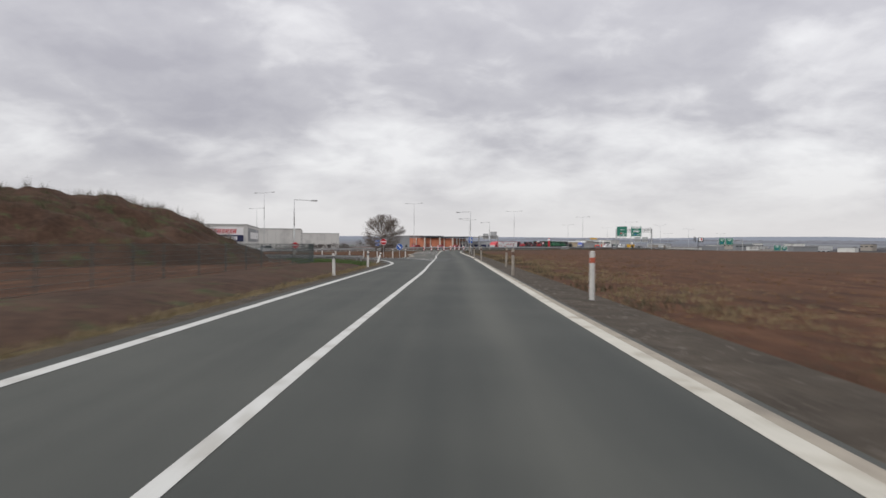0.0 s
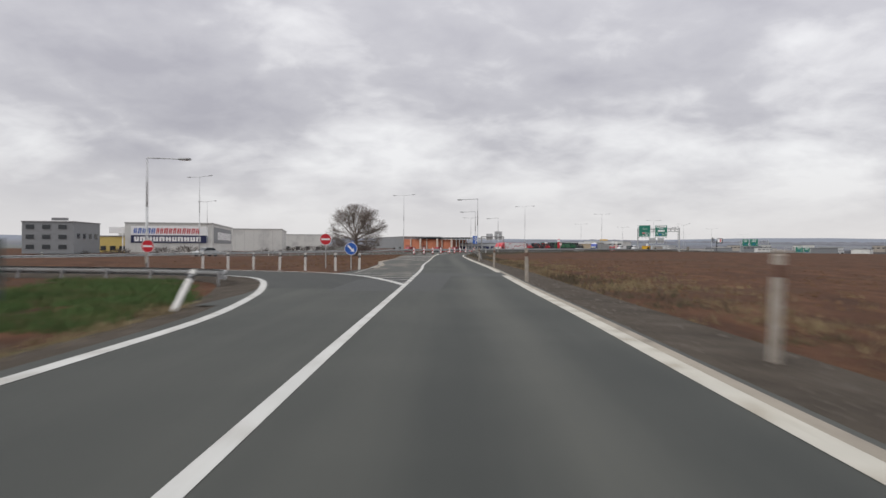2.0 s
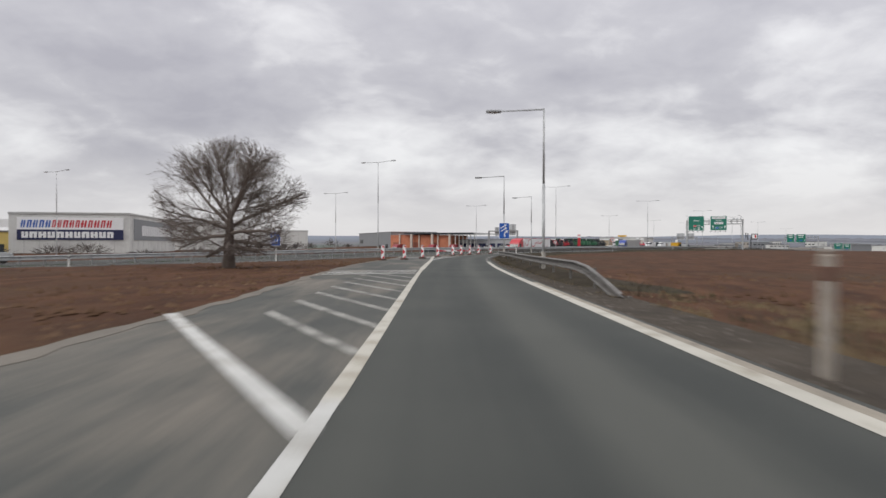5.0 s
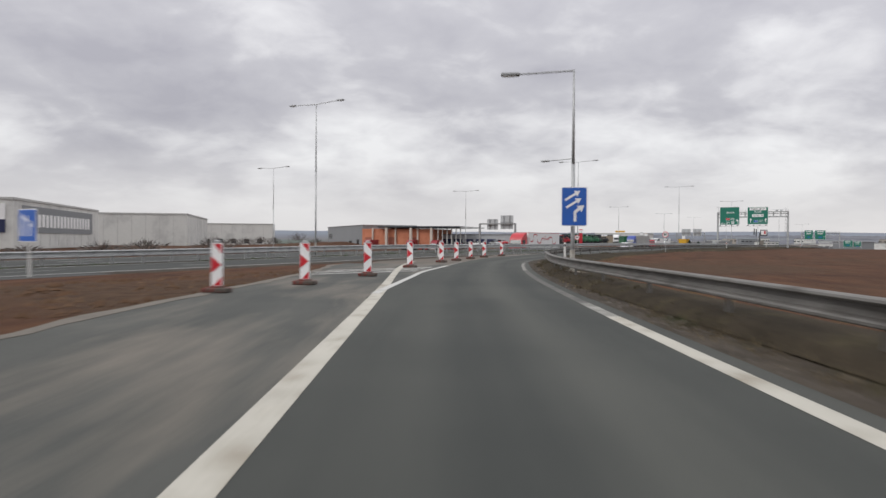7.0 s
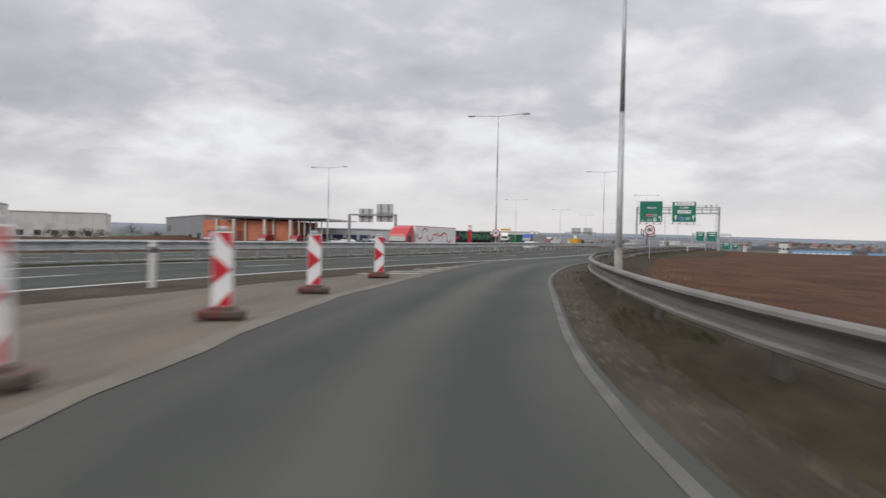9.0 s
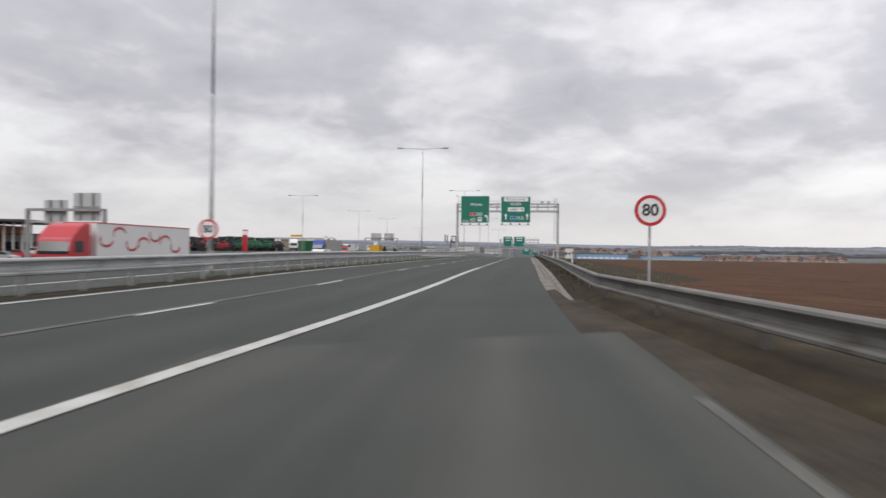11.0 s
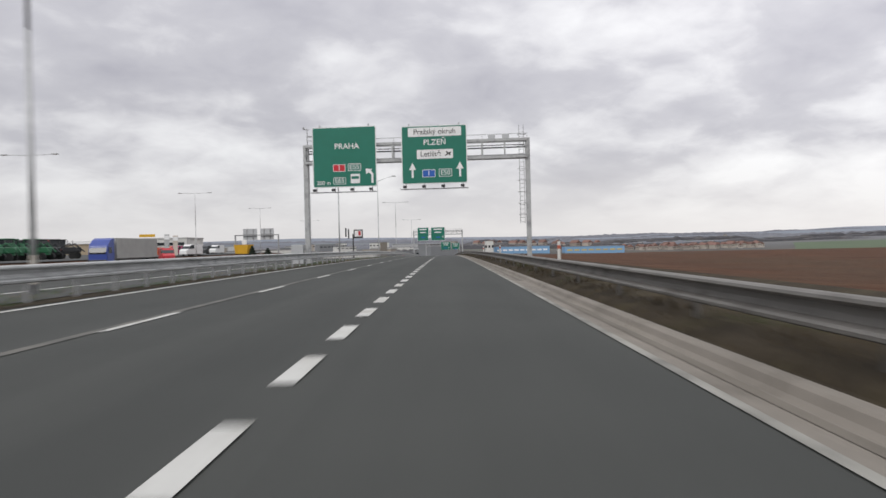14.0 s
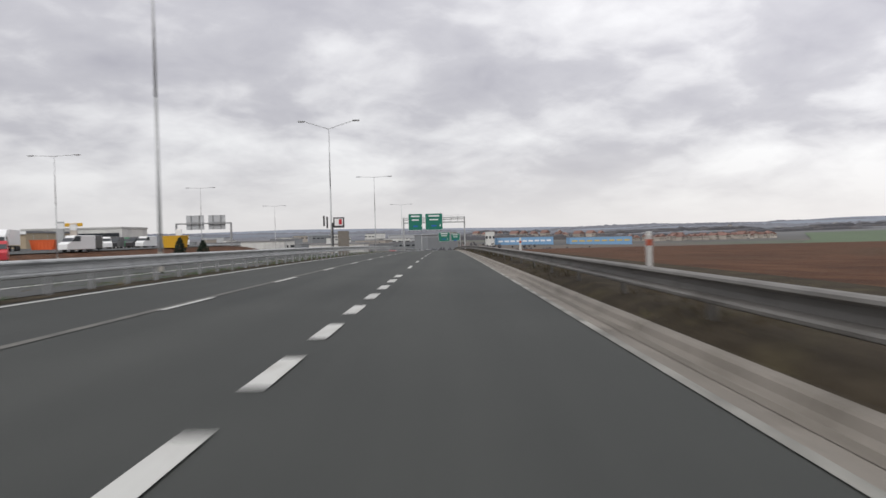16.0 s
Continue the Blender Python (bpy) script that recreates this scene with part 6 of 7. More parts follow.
# offices further back
office = empty("office_building", frame_at(-129.5, 228, -1.2, 8), "grey three-storey office building with a rooftop sign", "office building")
bm = bmesh.new()
box(bm, 7, 9, 4.4, 14, 18, 8.8)
part("wall", bm, M_CLAD_GREY, office)
bm = bmesh.new()
box(bm, 7, 9, 8.95, 14.3, 18.3, 0.3)
box(bm, 8.5, 4, 9.8, 4.5, 0.5, 0.8)
part("roof", bm, M_ROOF, office)
for fl in range(3):
    for i in range(3):
        bm = bmesh.new()
        box(bm, 2.2 + i * 4.4, -0.05, 1.9 + fl * 2.8, 2.2, 0.12, 1.2)
        part("window", bm, M_GLASS, office)
for i in range(4):
    bm = bmesh.new()
    box(bm, 14.05, 3 + i * 4, 5.0, 0.12, 1.8, 1.4)
    part("side_window", bm, M_GLASS, office)
yel = empty("yellow_building", frame_at(-139, 266, -1.2, 6), "yellow two-storey commercial building", "building")
bm = bmesh.new()
box(bm, 9.5, 7, 2.7, 19, 14, 5.4)
part("wall", bm, M_YELLOW, yel)
bm = bmesh.new()
box(bm, 9.5, 7, 5.5, 19.4, 14.4, 0.35)
part("roof", bm, M_ROOF, yel)
for i in range(6):
    bm = bmesh.new()
    box(bm, 1.8 + i * 3.1, -0.05, 1.5, 1.8, 0.12, 1.5)
    part("window", bm, M_GLASS, yel)
bm = bmesh.new()
box(bm, 19.5, 0, 4.2, 0.3, 0.3, 8.4)
box(bm, 17.6, 0, 7.4, 5.0, 0.2, 2.0)
roofsign = mesh_object("billboard", bm, M_SIGNWHITE)
roofsign.matrix_basis = frame_at(-139, 262, -1.2, 6)
tagged(roofsign, "white and red billboard on a post", "billboard")

# grey scrub beside the far warehouse
bush_v, bush_f = [], []
rng = random.Random(77)
for bx, by, br, bh in ((-82, 450, 5.2, 6.2), (-92, 448, 4.5, 3.6), (-99, 452, 5.0, 4.0), (-74, 452, 4.5, 3.2), (-107, 455, 6, 3.4), (-68, 455, 4, 2.6), (-114, 458, 6, 3.2), *((-118 + 9.5 * i, 236 + 3.2 * i + 3 * (i % 3), 5.5, 1.5 + 0.5 * (i % 4)) for i in range(9))):
    for _ in range(520):
        a, el, rr = rng.uniform(0, 6.28), rng.uniform(0, 1.5), rng.uniform(0.45, 1.0)
        c = Vector((bx + br * rr * math.cos(a) * math.cos(el), by + br * rr * math.sin(a) * math.cos(el), -2.0 + bh * rr * math.sin(el)))
        d = (c - Vector((bx, by, -1.5))).normalized() * rng.uniform(0.5, 1.4)
        s = Vector((rng.uniform(-1, 1), rng.uniform(-1, 1), rng.uniform(-1, 1))) * 0.10
        k = len(bush_v)
        bush_v += [tuple(c - s), tuple(c + s), tuple(c + d)]
        bush_f.append((k, k + 1, k + 2))
tagged(raw_object("scrub", bush_v, bush_f, material("grey_twigs", (0.12, 0.105, 0.095), 0.95, spread=0.3, grain=1.0, blotch=0.2)), "leafless grey scrub beside the warehouse", "bushes", kind="stuff")

# ---- the brick station ----
ST = frame_at(-40.0, 360.0, -1.7, -17) @ Matrix.Diagonal((0.92, 1, 1.1, 1))
st = empty("brick_station", ST, "orange brick depot with a dark flat roof on columns", "building")
bm = bmesh.new()
box(bm, 13.5, 9, 2.9, 26, 18, 5.8)
part("wall", bm, M_BRICK, st)
for x0, w, y0 in ((4.6, 0.5, -0.25), (10.2, 0.8, -1.3), (13.0, 0.5, -0.25), (19.0, 0.8, -1.3), (21.0, 0.5, -0.25), (26.3, 0.8, -1.3)):
    bm = bmesh.new()
    box(bm, x0, y0, 2.95, w, w, 6.2, bevel=0.03)
    part("pilaster", bm, M_BRICK_L, st)
bm = bmesh.new()
box(bm, 21.5, 8.3, 6.35, 29, 19.9, 0.42, bevel=0.1)
part("roof", bm, M_DARKROOF, st, "dark overhanging flat roof")
for i in range(3):
    bm = bmesh.new()
    box(bm, 3.2 + i * 7.9, -0.06, 1.7, 3.0, 0.14, 3.4)
    part("gate", bm, M_GATE, st)
for i in range(6):
    bm = bmesh.new()
    box(bm, 28.5 + i * 1.35, -1 + 0.6 * i, 3.1, 0.24, 0.24, 6.2)
    part("column", bm, M_CLAD, st)
bm = bmesh.new()
for k in range(3):
    box(bm, 36.5, -1 + k * 6, 6.2, 8, 0.25, 0.3)
part("canopy_frame", bm, M_ZINC, st)
st2 = empty("grey_workshop", frame_at(-60.5, 410, -1.7, -66.5), "grey metal-clad workshop beside the brick depot", "building")
bm = bmesh.new()
box(bm, 26, 9, 3.75, 52, 18, 7.5)
part("wall", bm, M_CLAD_GREY, st2)
bm = bmesh.new()
box(bm, 26, 9, 7.6, 52.3, 18.3, 0.25)
part("roof", bm, M_ROOF, st2)
bm = bmesh.new()
box(bm, 5, -0.05, 4.2, 5, 0.12, 1.6)
part("window", bm, M_GLASS, st2)
bm = bmesh.new()
box(bm, 36, -0.05, 1.3, 3.5, 0.12, 2.6)
part("door", bm, M_GLASS, st2)
bm = bmesh.new()
box(bm, 46, -0.05, 1.5, 3, 0.12, 3.0)
part("door", bm, M_GLASS, st2)
st3 = empty("grey_garage_block", frame_at(-15.5, 362, -1.8, -9), "low grey garage block with dark blue doors", "building")
bm = bmesh.new()
box(bm, 11.5, 6, 2.4, 23, 12, 4.8)
part("wall", bm, M_SIGNBACK, st3)
bm = bmesh.new()
box(bm, 11.5, 6, 4.9, 23.3, 12.3, 0.25)
part("roof", bm, M_ROOF, st3)
for i in range(5):
    bm = bmesh.new()
    box(bm, 2.8 + i * 3.5, -0.06, 1.8, 2.7, 0.14, 3.4)
    part("door", bm, M_NAVY, st3, "dark blue garage door")

# ---- back of the sign gantries on the far road ----


def back_gantry(u, v0, v1, top, boards, label):
    g = empty("sign_gantry", Matrix.Translation((*mw(u, 0), 0)) @ Matrix.Rotation(radians(-30.3), 4, "Z"), label, "gantry")
    base = ground_z(*mw(u, (v0 + v1) / 2)) - 0.2
    for v in (v0, v1):
        bm = bmesh.new()
        box(bm, v, 0, (top + base) / 2, 0.35, 0.4, top - base)
        part("leg", bm, M_ZINC_DULL, g)
    bm = bmesh.new()
    box(bm, (v0 + v1) / 2, 0, top - 0.1, v1 - v0, 0.4, 0.3)
    part("beam", bm, M_ZINC_DULL, g)
    for b0, b1, z0, z1 in boards:
        bm = bmesh.new()
        plate(bm, b0, z0, b1, z1, 0.35, 0.06, 0.06)
        bd = part("board", bm, M_SIGNBACK, g, "grey back of a sign board")
        bm = bmesh.new()
        for k in range(2):
            box(bm, b0 + (b1 - b0) * (0.27 + 0.46 * k), 0.25, (z0 + z1) / 2, 0.16, 0.16, z1 - z0)
        box(bm, (b0 + b1) / 2, 0.28, (z0 + z1) / 2, b1 - b0, 0.1, 0.14)
        part("rib", bm, M_ZINC_DULL, bd)
    return g


back_gantry(42.5, -52.0, -42.9, 5.15, ((-50.3, -47.5, 3.75, 6.15), (-46.8, -43.6, 3.85, 6.95)), "steel gantry seen from behind with two grey sign backs")
back_gantry(242, -59.5, -46.9, 5.5, ((-57.3, -53.2, 4.0, 7.3), (-52.2, -48.3, 4.0, 7.3)), "distant steel gantry seen from behind with two grey sign backs")
far_road = tagged(strip("road_far", [(*mw(u, -31.5), ground_z(*mw(u, -31.5)) - 0.02) for u in range(-200, 420, 5)],
                        [(*mw(u, -24.0), ground_z(*mw(u, -24.0)) + 0.06) for u in range(-200, 420, 5)], M_ASPHALT_NEW), "asphalt road beyond the motorway", "road", kind="structure")

# ---- vehicles ----


def wheels(veh, spots, r, w):
    me = None
    for x, y in spots:
        if me is None:
            bm = bmesh.new()
            tube(bm, (0, -w / 2, 0), (0, w / 2, 0), r, r, 18)
            t = part("wheel", bm, M_TYRE, veh)
            me = t.data
        else:
            t = new("wheel", me)
            t.parent = veh
        t.matrix_basis = Matrix.Translation((x, y, r))


def truck(m, cab, trailer, label, length=13.6, stripe=None):
    """An articulated lorry; its front looks to -x."""
    v = empty("lorry", m, label, "lorry")
    bm = bmesh.new()
    outline(bm, [(0.0, 0.5), (2.2, 0.5), (2.25, 3.85), (1.75, 3.85), (1.1, 3.6), (0.5, 3.05), (0.28, 2.85), (0.05, 2.0)], -1.25, 2.5)
    bmesh.ops.bevel(bm, geom=list(bm.edges), offset=0.12, segments=2, affect="EDGES", profile=0.5)
    part("cab", bm, cab, v)
    bm = bmesh.new()
    outline(bm, [(0.02, 1.75), (0.06, 2.0), (0.3, 2.75), (0.27, 2.75), (-0.02, 1.95)], -1.1, 2.2)
    box(bm, 0.95, -1.26, 2.25, 0.9, 0.04, 0.75)
    box(bm, 0.95, 1.26, 2.25, 0.9, 0.04, 0.75)
    part("windscreen", bm, M_GLASS, v)
    bm = bmesh.new()
    box(bm, -0.04, 0, 0.75, 0.12, 2.4, 0.5, bevel=0.03)
    part("bumper", bm, M_VEHDARK, v)
    bm = bmesh.new()
    box(bm, 2.9 + length / 2, 0, 2.5, length, 2.5, 2.75, bevel=0.04)
    part("trailer", bm, trailer, v)
    bm = bmesh.new()
    box(bm, 2.5 + length / 2, 0, 0.9, length, 1.0, 0.3)
    part("chassis", bm, M_VEHDARK, v)
    if stripe:
        r = random.Random(2)
        for k in range(7):
            x0, z0 = 4.0 + k * 1.65, 2.75 + 0.45 * math.sin(k * 1.9)
            for s in (-1.275, 1.245):
                bm = bmesh.new()
                arc = [(x0 + 0.8 * math.cos(a), z0 + 0.45 * math.sin(a) * (1 if k % 2 else -1)) for a in (0.2 + 3.4 * i / 9 for i in range(10))]
                pts = [(p[0], p[1] + 0.09) for p in arc] + [(p[0] + 0.05, p[1] - 0.09) for p in reversed(arc)]
                outline(bm, pts, s, 0.03)
                part("side_mark", bm, stripe, v)
        bm = bmesh.new()
        box(bm, 2.9 + length / 2, 0, 3.9, length, 2.54, 0.08)
        part("top_rail", bm, stripe, v)
    wheels(v, [(1.2, -1.05), (1.2, 1.05), (4.0, -1.05), (4.0, 1.05)] + [(length - 0.2 + k * 1.3, s) for k in range(3) for s in (-1.05, 1.05)], 0.5, 0.35)
    return v


def car(m, paint, label, name="car", van=False):
    v = empty(name, m, label, "van" if van else "car")
    bm = bmesh.new()
    if van:
        outline(bm, [(-2.4, 0.35), (2.5, 0.35), (2.5, 2.3), (-0.9, 2.35), (-1.6, 1.45), (-2.35, 1.15)], -0.95, 1.9)
    else:
        outline(bm, [(-2.1, 0.3), (2.1, 0.3), (2.15, 0.85), (1.6, 1.0), (-1.0, 0.95), (-2.05, 0.75)], -0.87, 1.74)
    bmesh.ops.bevel(bm, geom=list(bm.edges), offset=0.06, segments=1, affect="EDGES")
    part("body", bm, paint, v)
    bm = bmesh.new()
    if van:
        outline(bm, [(-1.62, 1.5), (-0.95, 2.25), (-0.1, 2.22), (-0.1, 1.5)], -0.97, 1.94)
    else:
        outline(bm, [(-1.0, 0.96), (1.6, 1.0), (1.0, 1.42), (-0.3, 1.44)], -0.78, 1.56)
    part("glazing", bm, M_GLASS, v)
    if not van:
        bm = bmesh.new()
        box(bm, 0.35, 0, 1.45, 1.3, 1.35, 0.06, bevel=0.02)
        part("roof", bm, paint, v)
    wheels(v, [(-1.35, -0.78), (-1.35, 0.78), (1.35, -0.78), (1.35, 0.78)], 0.32, 0.22)
    return v


def tractor(m, paint, label):
    v = empty("tractor", m, label, "tractor", "tractors on the dealer's lot")
    bm = bmesh.new()
    box(bm, -1.2, 0, 1.35, 1.9, 0.8, 0.75, bevel=0.1)
    box(bm, -0.2, 0, 0.95, 3.6, 0.6, 0.5)
    part("bonnet", bm, paint, v)
    for s in (-0.6, 0.6):
        bm = bmesh.new()
        tube(bm, (0.0, s, 1.7), (-1.3, s, 2.25), 0.07, seg=6)
        tube(bm, (-1.3, s, 2.25), (-2.6, s, 1.0), 0.07, seg=6)
        part("loader_arm", bm, paint, v)
    bm = bmesh.new()
    box(bm, 0.6, 0, 2.1, 1.3, 1.4, 1.3, bevel=0.08)
    part("cab", bm, M_GLASS, v)
    for sx in (-0.02, 1.22):
        for s in (-0.7, 0.7):
            bm = bmesh.new()
            box(bm, sx, s, 2.1, 0.09, 0.09, 1.4)
            part("cab_pillar", bm, paint, v)
    bm = bmesh.new()
    box(bm, 0.6, 0, 2.82, 1.6, 1.6, 0.15, bevel=0.05)
    part("roof", bm, paint, v)
    bm = bmesh.new()
    tube(bm, (-1.0, 0.45, 1.6), (-1.0, 0.45, 2.7), 0.05, seg=6)
    part("exhaust", bm, M_VEHDARK, v)
    wheels(v, [(1.0, -0.9), (1.0, 0.9)], 0.75, 0.4)
    wheels(v, [(-1.6, -0.85), (-1.6, 0.85)], 0.48, 0.3)
    return v


def on_ground(u, v, turn=0.0, dz=0.0):
    """A pose in motorway coordinates with +x away along the road."""
    x, y = mw(u, v)
    return Matrix.Translation((x, y, ground_z(x, y) + dz)) @ Matrix.Rotation(radians(59.7 + turn), 4, "Z")


truck(on_ground(11.5, -27.2, dz=0.0), M_VEHRED, M_VEHWHITE, "red lorry with a white box trailer on the far road", 13.6, M_VEHRED)
truck(on_ground(125, -43.5, dz=-0.05), M_VEHBLUE, M_TARP, "blue lorry with a grey curtain trailer", 13.6)
truck(on_ground(197, -73, 20), M_VEHWHITE, M_VEHWHITE, "white lorry parked on the lot", 9)
car(on_ground(73, -27.5), M_VEHWHITE, "white van on the far road", "van", True)
car(on_ground(-105, -16.2), M_ZINC, "silver car on the opposite carriageway")
for u, v, p, lab in ((330, -1.4, M_VEHDARK, "dark car far ahead on the motorway"), (362, -4.7, M_VEHWHITE, "white car far ahead on the motorway"),
                     (300, -14, M_VEHRED, "red car far off on the opposite carriageway"), (372, -17, M_VEHDARK, "dark car far off on the opposite carriageway")):
    x, y = mw(u, v)
    ob = car(Matrix.Translation((x, y, motorway_z(u))) @ Matrix.Rotation(radians(59.7 + 180), 4, "Z"), p, lab)
rng = random.Random(17)
BIG = Matrix.Diagonal((1.22, 1.22, 1.22, 1))
for i in range(9):
    tractor(on_ground(133 + i * 3.5, -66.5 + rng.uniform(-1, 1), 95 + rng.uniform(-25, 25)) @ BIG, M_VEHGREEN if i < 6 else M_VEHDARK,
            "dark green tractor parked on the dealer's lot" if i < 6 else "dark tractor parked on the dealer's lot")
for i in range(8):
    tractor(on_ground(136 + i * 4.4, -72.5 + rng.uniform(-1, 1), 90 + rng.uniform(-25, 25)) @ BIG, (M_VEHGREEN, M_VEHDARK, M_VEHGREEN, M_VEHRED)[i % 4],
            ("dark green tractor parked on the dealer's lot", "dark tractor parked on the dealer's lot", "dark green tractor parked on the dealer's lot", "red farm machine parked on the dealer's lot")[i % 4])
for i in range(6):
    tractor(on_ground(98 + i * 4.2, -62 + rng.uniform(-1, 1), 90 + rng.uniform(-25, 25)), (M_VEHRED, M_VEHDARK)[i % 2],
            ("red farm machine parked on the dealer's lot", "dark tractor parked on the dealer's lot")[i % 2])
for u, v, p, w in ((151, -44.5, M_VEHRED, "red"), (178, -50, M_VEHWHITE, "white"), (186, -52, M_VEHDARK, "dark"), (214, -63, M_VEHWHITE, "white"), (216, -67, M_VEHMAGENTA, "magenta"), (226, -60, M_VEHWHITE, "white"),
                   (231, -64, M_VEHDARK, "dark"), (240, -57, M_VEHWHITE, "white"), (226, -72, M_VEHORANGE, "orange"), (221, -64, M_VEHDARK, "dark"), (235, -68, M_VEHGREEN, "green")):
    car(on_ground(u, v, rng.uniform(-40, 40)), p, w + " van parked on the lot", "van", True)
for i, (xx, lab) in enumerate(((-37.0, "red fire engine in front of the brick depot"), (-24.0, "red fire engine in front of the brick depot"), (-16.5, "red fire engine in front of the brick depot"))):
    truck(Matrix.Translation((xx, 351 - i * 1.2, -1.75)) @ Matrix.Rotation(radians(70), 4, "Z") @ Matrix.Diagonal((0.8, 0.8, 0.78, 1)), M_ENGINE, M_ENGINE, lab, 5.0)
rng = random.Random(5)
for i in range(12):
    p, w = rng.choice(((M_VEHRED, "red"), (M_VEHWHITE, "white"), (M_VEHDARK, "dark"), (M_ZINC, "silver")))
    car(on_ground(48 + i * 5.0, -72 - rng.uniform(0, 5), rng.uniform(60, 120)), p, w + " car parked beside the far road")


def container(m, sx, sy, sz, paint, label):
    c = empty("container", m, label, "container")
    bm = bmesh.new()
    outline(bm, [(-sx / 2 + 0.4, 0.2), (sx / 2 - 0.4, 0.2), (sx / 2, sz), (-sx / 2, sz)], -sy / 2, sy)
    part("body", bm, paint, c)
    for i in range(6):
        bm = bmesh.new()
        for s in (-1, 1):
            box(bm, -sx / 2 + 0.7 + i * (sx - 1.4) / 5, s * sy / 2, sz / 2 + 0.1, 0.12, 0.12, sz - 0.3)
        part("rib", bm, paint, c)
    bm = bmesh.new()
    box(bm, 0, 0, sz, sx + 0.1, sy + 0.1, 0.12)
    part("rim", bm, paint, c)
    return c


container(on_ground(163, -58, 35), 7.0, 2.5, 2.9, M_VEHGREEN, "open green steel tipping container on the lot")
container(on_ground(204, -68.5, 80), 5.0, 2.4, 1.9, M_VEHORANGE, "orange steel skip on the lot")
container(on_ground(213, -49, 70), 4.2, 2.4, 2.4, M_VEHYELLOW, "yellow steel container near the far road")
yv, yf = [], []
for j in range(36):
    for i in range(45):
        x, y = mw(84 + i * 4, -120 + j * 2)
        yv.append((x, y, ground_z(x, y) + 0.05))
for j in range(35):
    for i in range(44):
        a = j * 45 + i
        yf.append((a, a + 1, a + 46, a + 45))
tagged(raw_object("pavement_lot", yv, yf, M_PATCH, smooth_faces=True), "dark asphalt yard of the machine dealer", "pavement", kind="structure")
# advertising pylons
for u, v, h, mat, lab in ((123, -59.5, 4.9, M_VEHRED, "red advertising pylon with a white head"), (197, -62.2, 4.9, M_ZINC, "grey advertising pylon on the lot"), (198, -60.6, 4.6, M_BRICK_L, "narrow beige pylon on the lot"), (219, -50.5, 3.6, M_SIGNWHITE, "white advertising pylon on the lot")):
    p = empty("pylon_sign", on_ground(u, v, 90), lab, "sign")
    bm = bmesh.new()
    box(bm, 0, 0, h / 2, 1.1, 0.35, h, bevel=0.04)
    part("panel", bm, mat, p)
    bm = bmesh.new()
    box(bm, 0, 0, h - 0.75, 1.14, 0.4, 0.9)
    part("head", bm, M_SIGNWHITE, p)
# halls behind the lot
M_BEIGE = material("beige_cladding", (0.36, 0.29, 0.20), 0.7, spread=0.1, grain=1.5, blotch=0.1, tint=(0.30, 0.25, 0.18))
lot = hall(*mw(238, -126), -30, 34, 20, -1.0, 4.6, "long low beige hall with a white roof edge behind the lot", 4.0, M_BEIGE)
bm = bmesh.new()
box(bm, 17, -0.25, 5.2, 34.4, 0.3, 0.7)
part("white_eave", bm, M_SIGNWHITE, lot)
show = hall(*mw(262, -107), -30, 26, 16, -1.0, 5.6, "white two-storey showroom with dark window bands", 26.0)
for z in (2.2, 4.6):
    bm = bmesh.new()
    box(bm, 13, -0.06, z, 24.5, 0.14, 0.9)
    part("window_band", bm, M_GLASS, show)
bm = bmesh.new()
box(bm, 13.5, -0.2, 7.4, 5.0, 0.25, 0.9, bevel=0.05)
part("yellow_sign", bm, M_VEHYELLOW, show)
bm = bmesh.new()
box(bm, 0, 0, 1.2, 1.1, 0.3, 2.4)
slab = mesh_object("concrete_wall", bm, M_CONCRETE)
slab.matrix_basis = on_ground(150, -8.3, -90)
tagged(slab, "pale concrete wall panel on the median", "wall panel")
# billboard and dark flags on a pole
bb = empty("billboard", Matrix.Translation((*mw(300, -32.5), motorway_z(300) + 0.5)) @ Matrix.Rotation(radians(-30), 4, "Z"), "small white and red billboard on a dark pole", "billboard")
bm = bmesh.new()
tube(bm, (0, 0, -2), (0, 0, 9.4), 0.28, 0.22, 8)
part("pole", bm, M_BLACK, bb)
bm = bmesh.new()
box(bm, 2.0, -0.3, 9.4, 3.4, 0.3, 3.2)
box(bm, -1.6, -0.3, 9.5, 0.5, 0.3, 3.6, 0.1)
box(bm, -2.6, -0.3, 10.0, 0.5, 0.3, 3.2, -0.1)
part("panel", bm, [M_BLACK], bb)
bm = bmesh.new()
box(bm, 2.0, -0.5, 9.5, 2.6, 0.12, 2.2)
part("poster", bm, M_SIGNWHITE, bb)
bm = bmesh.new()
box(bm, 2.5, -0.58, 9.6, 0.9, 0.06, 1.6)
part("red_field", bm, M_VEHRED, bb)
# two clipped conifers
M_CONIFER = material("dark_conifer", (0.018, 0.03, 0.018), 0.9, spread=0.5, grain=3, blotch=1)


def clump_tree(m, height, width, seed, label, mat):
    r = random.Random(seed)
    t = empty("conifer", m, label, "tree")
    bm = bmesh.new()
    tube(bm, (0, 0, -0.2), (0, 0, height * 0.5), 0.12, 0.06, 7)
    part("trunk", bm, M_TRUNK, t)
    vs, fs = [], []
    for _ in range(700):
        z = r.random() ** 1.2 * height
        rad = width / 2 * (1 - z / height) ** 0.7 * r.uniform(0.5, 1.08)
        a = r.uniform(0, 6.28)
        c = Vector((rad * math.cos(a), rad * math.sin(a), z))
        s = height * 0.09
        k = len(vs)
        for _ in range(3):
            vs.append(tuple(c + Vector((r.uniform(-s, s), r.uniform(-s, s), r.uniform(-s, s)))))
        fs.append((k, k + 1, k + 2))
    raw_object("crown", vs, fs, mat, t)
    return t


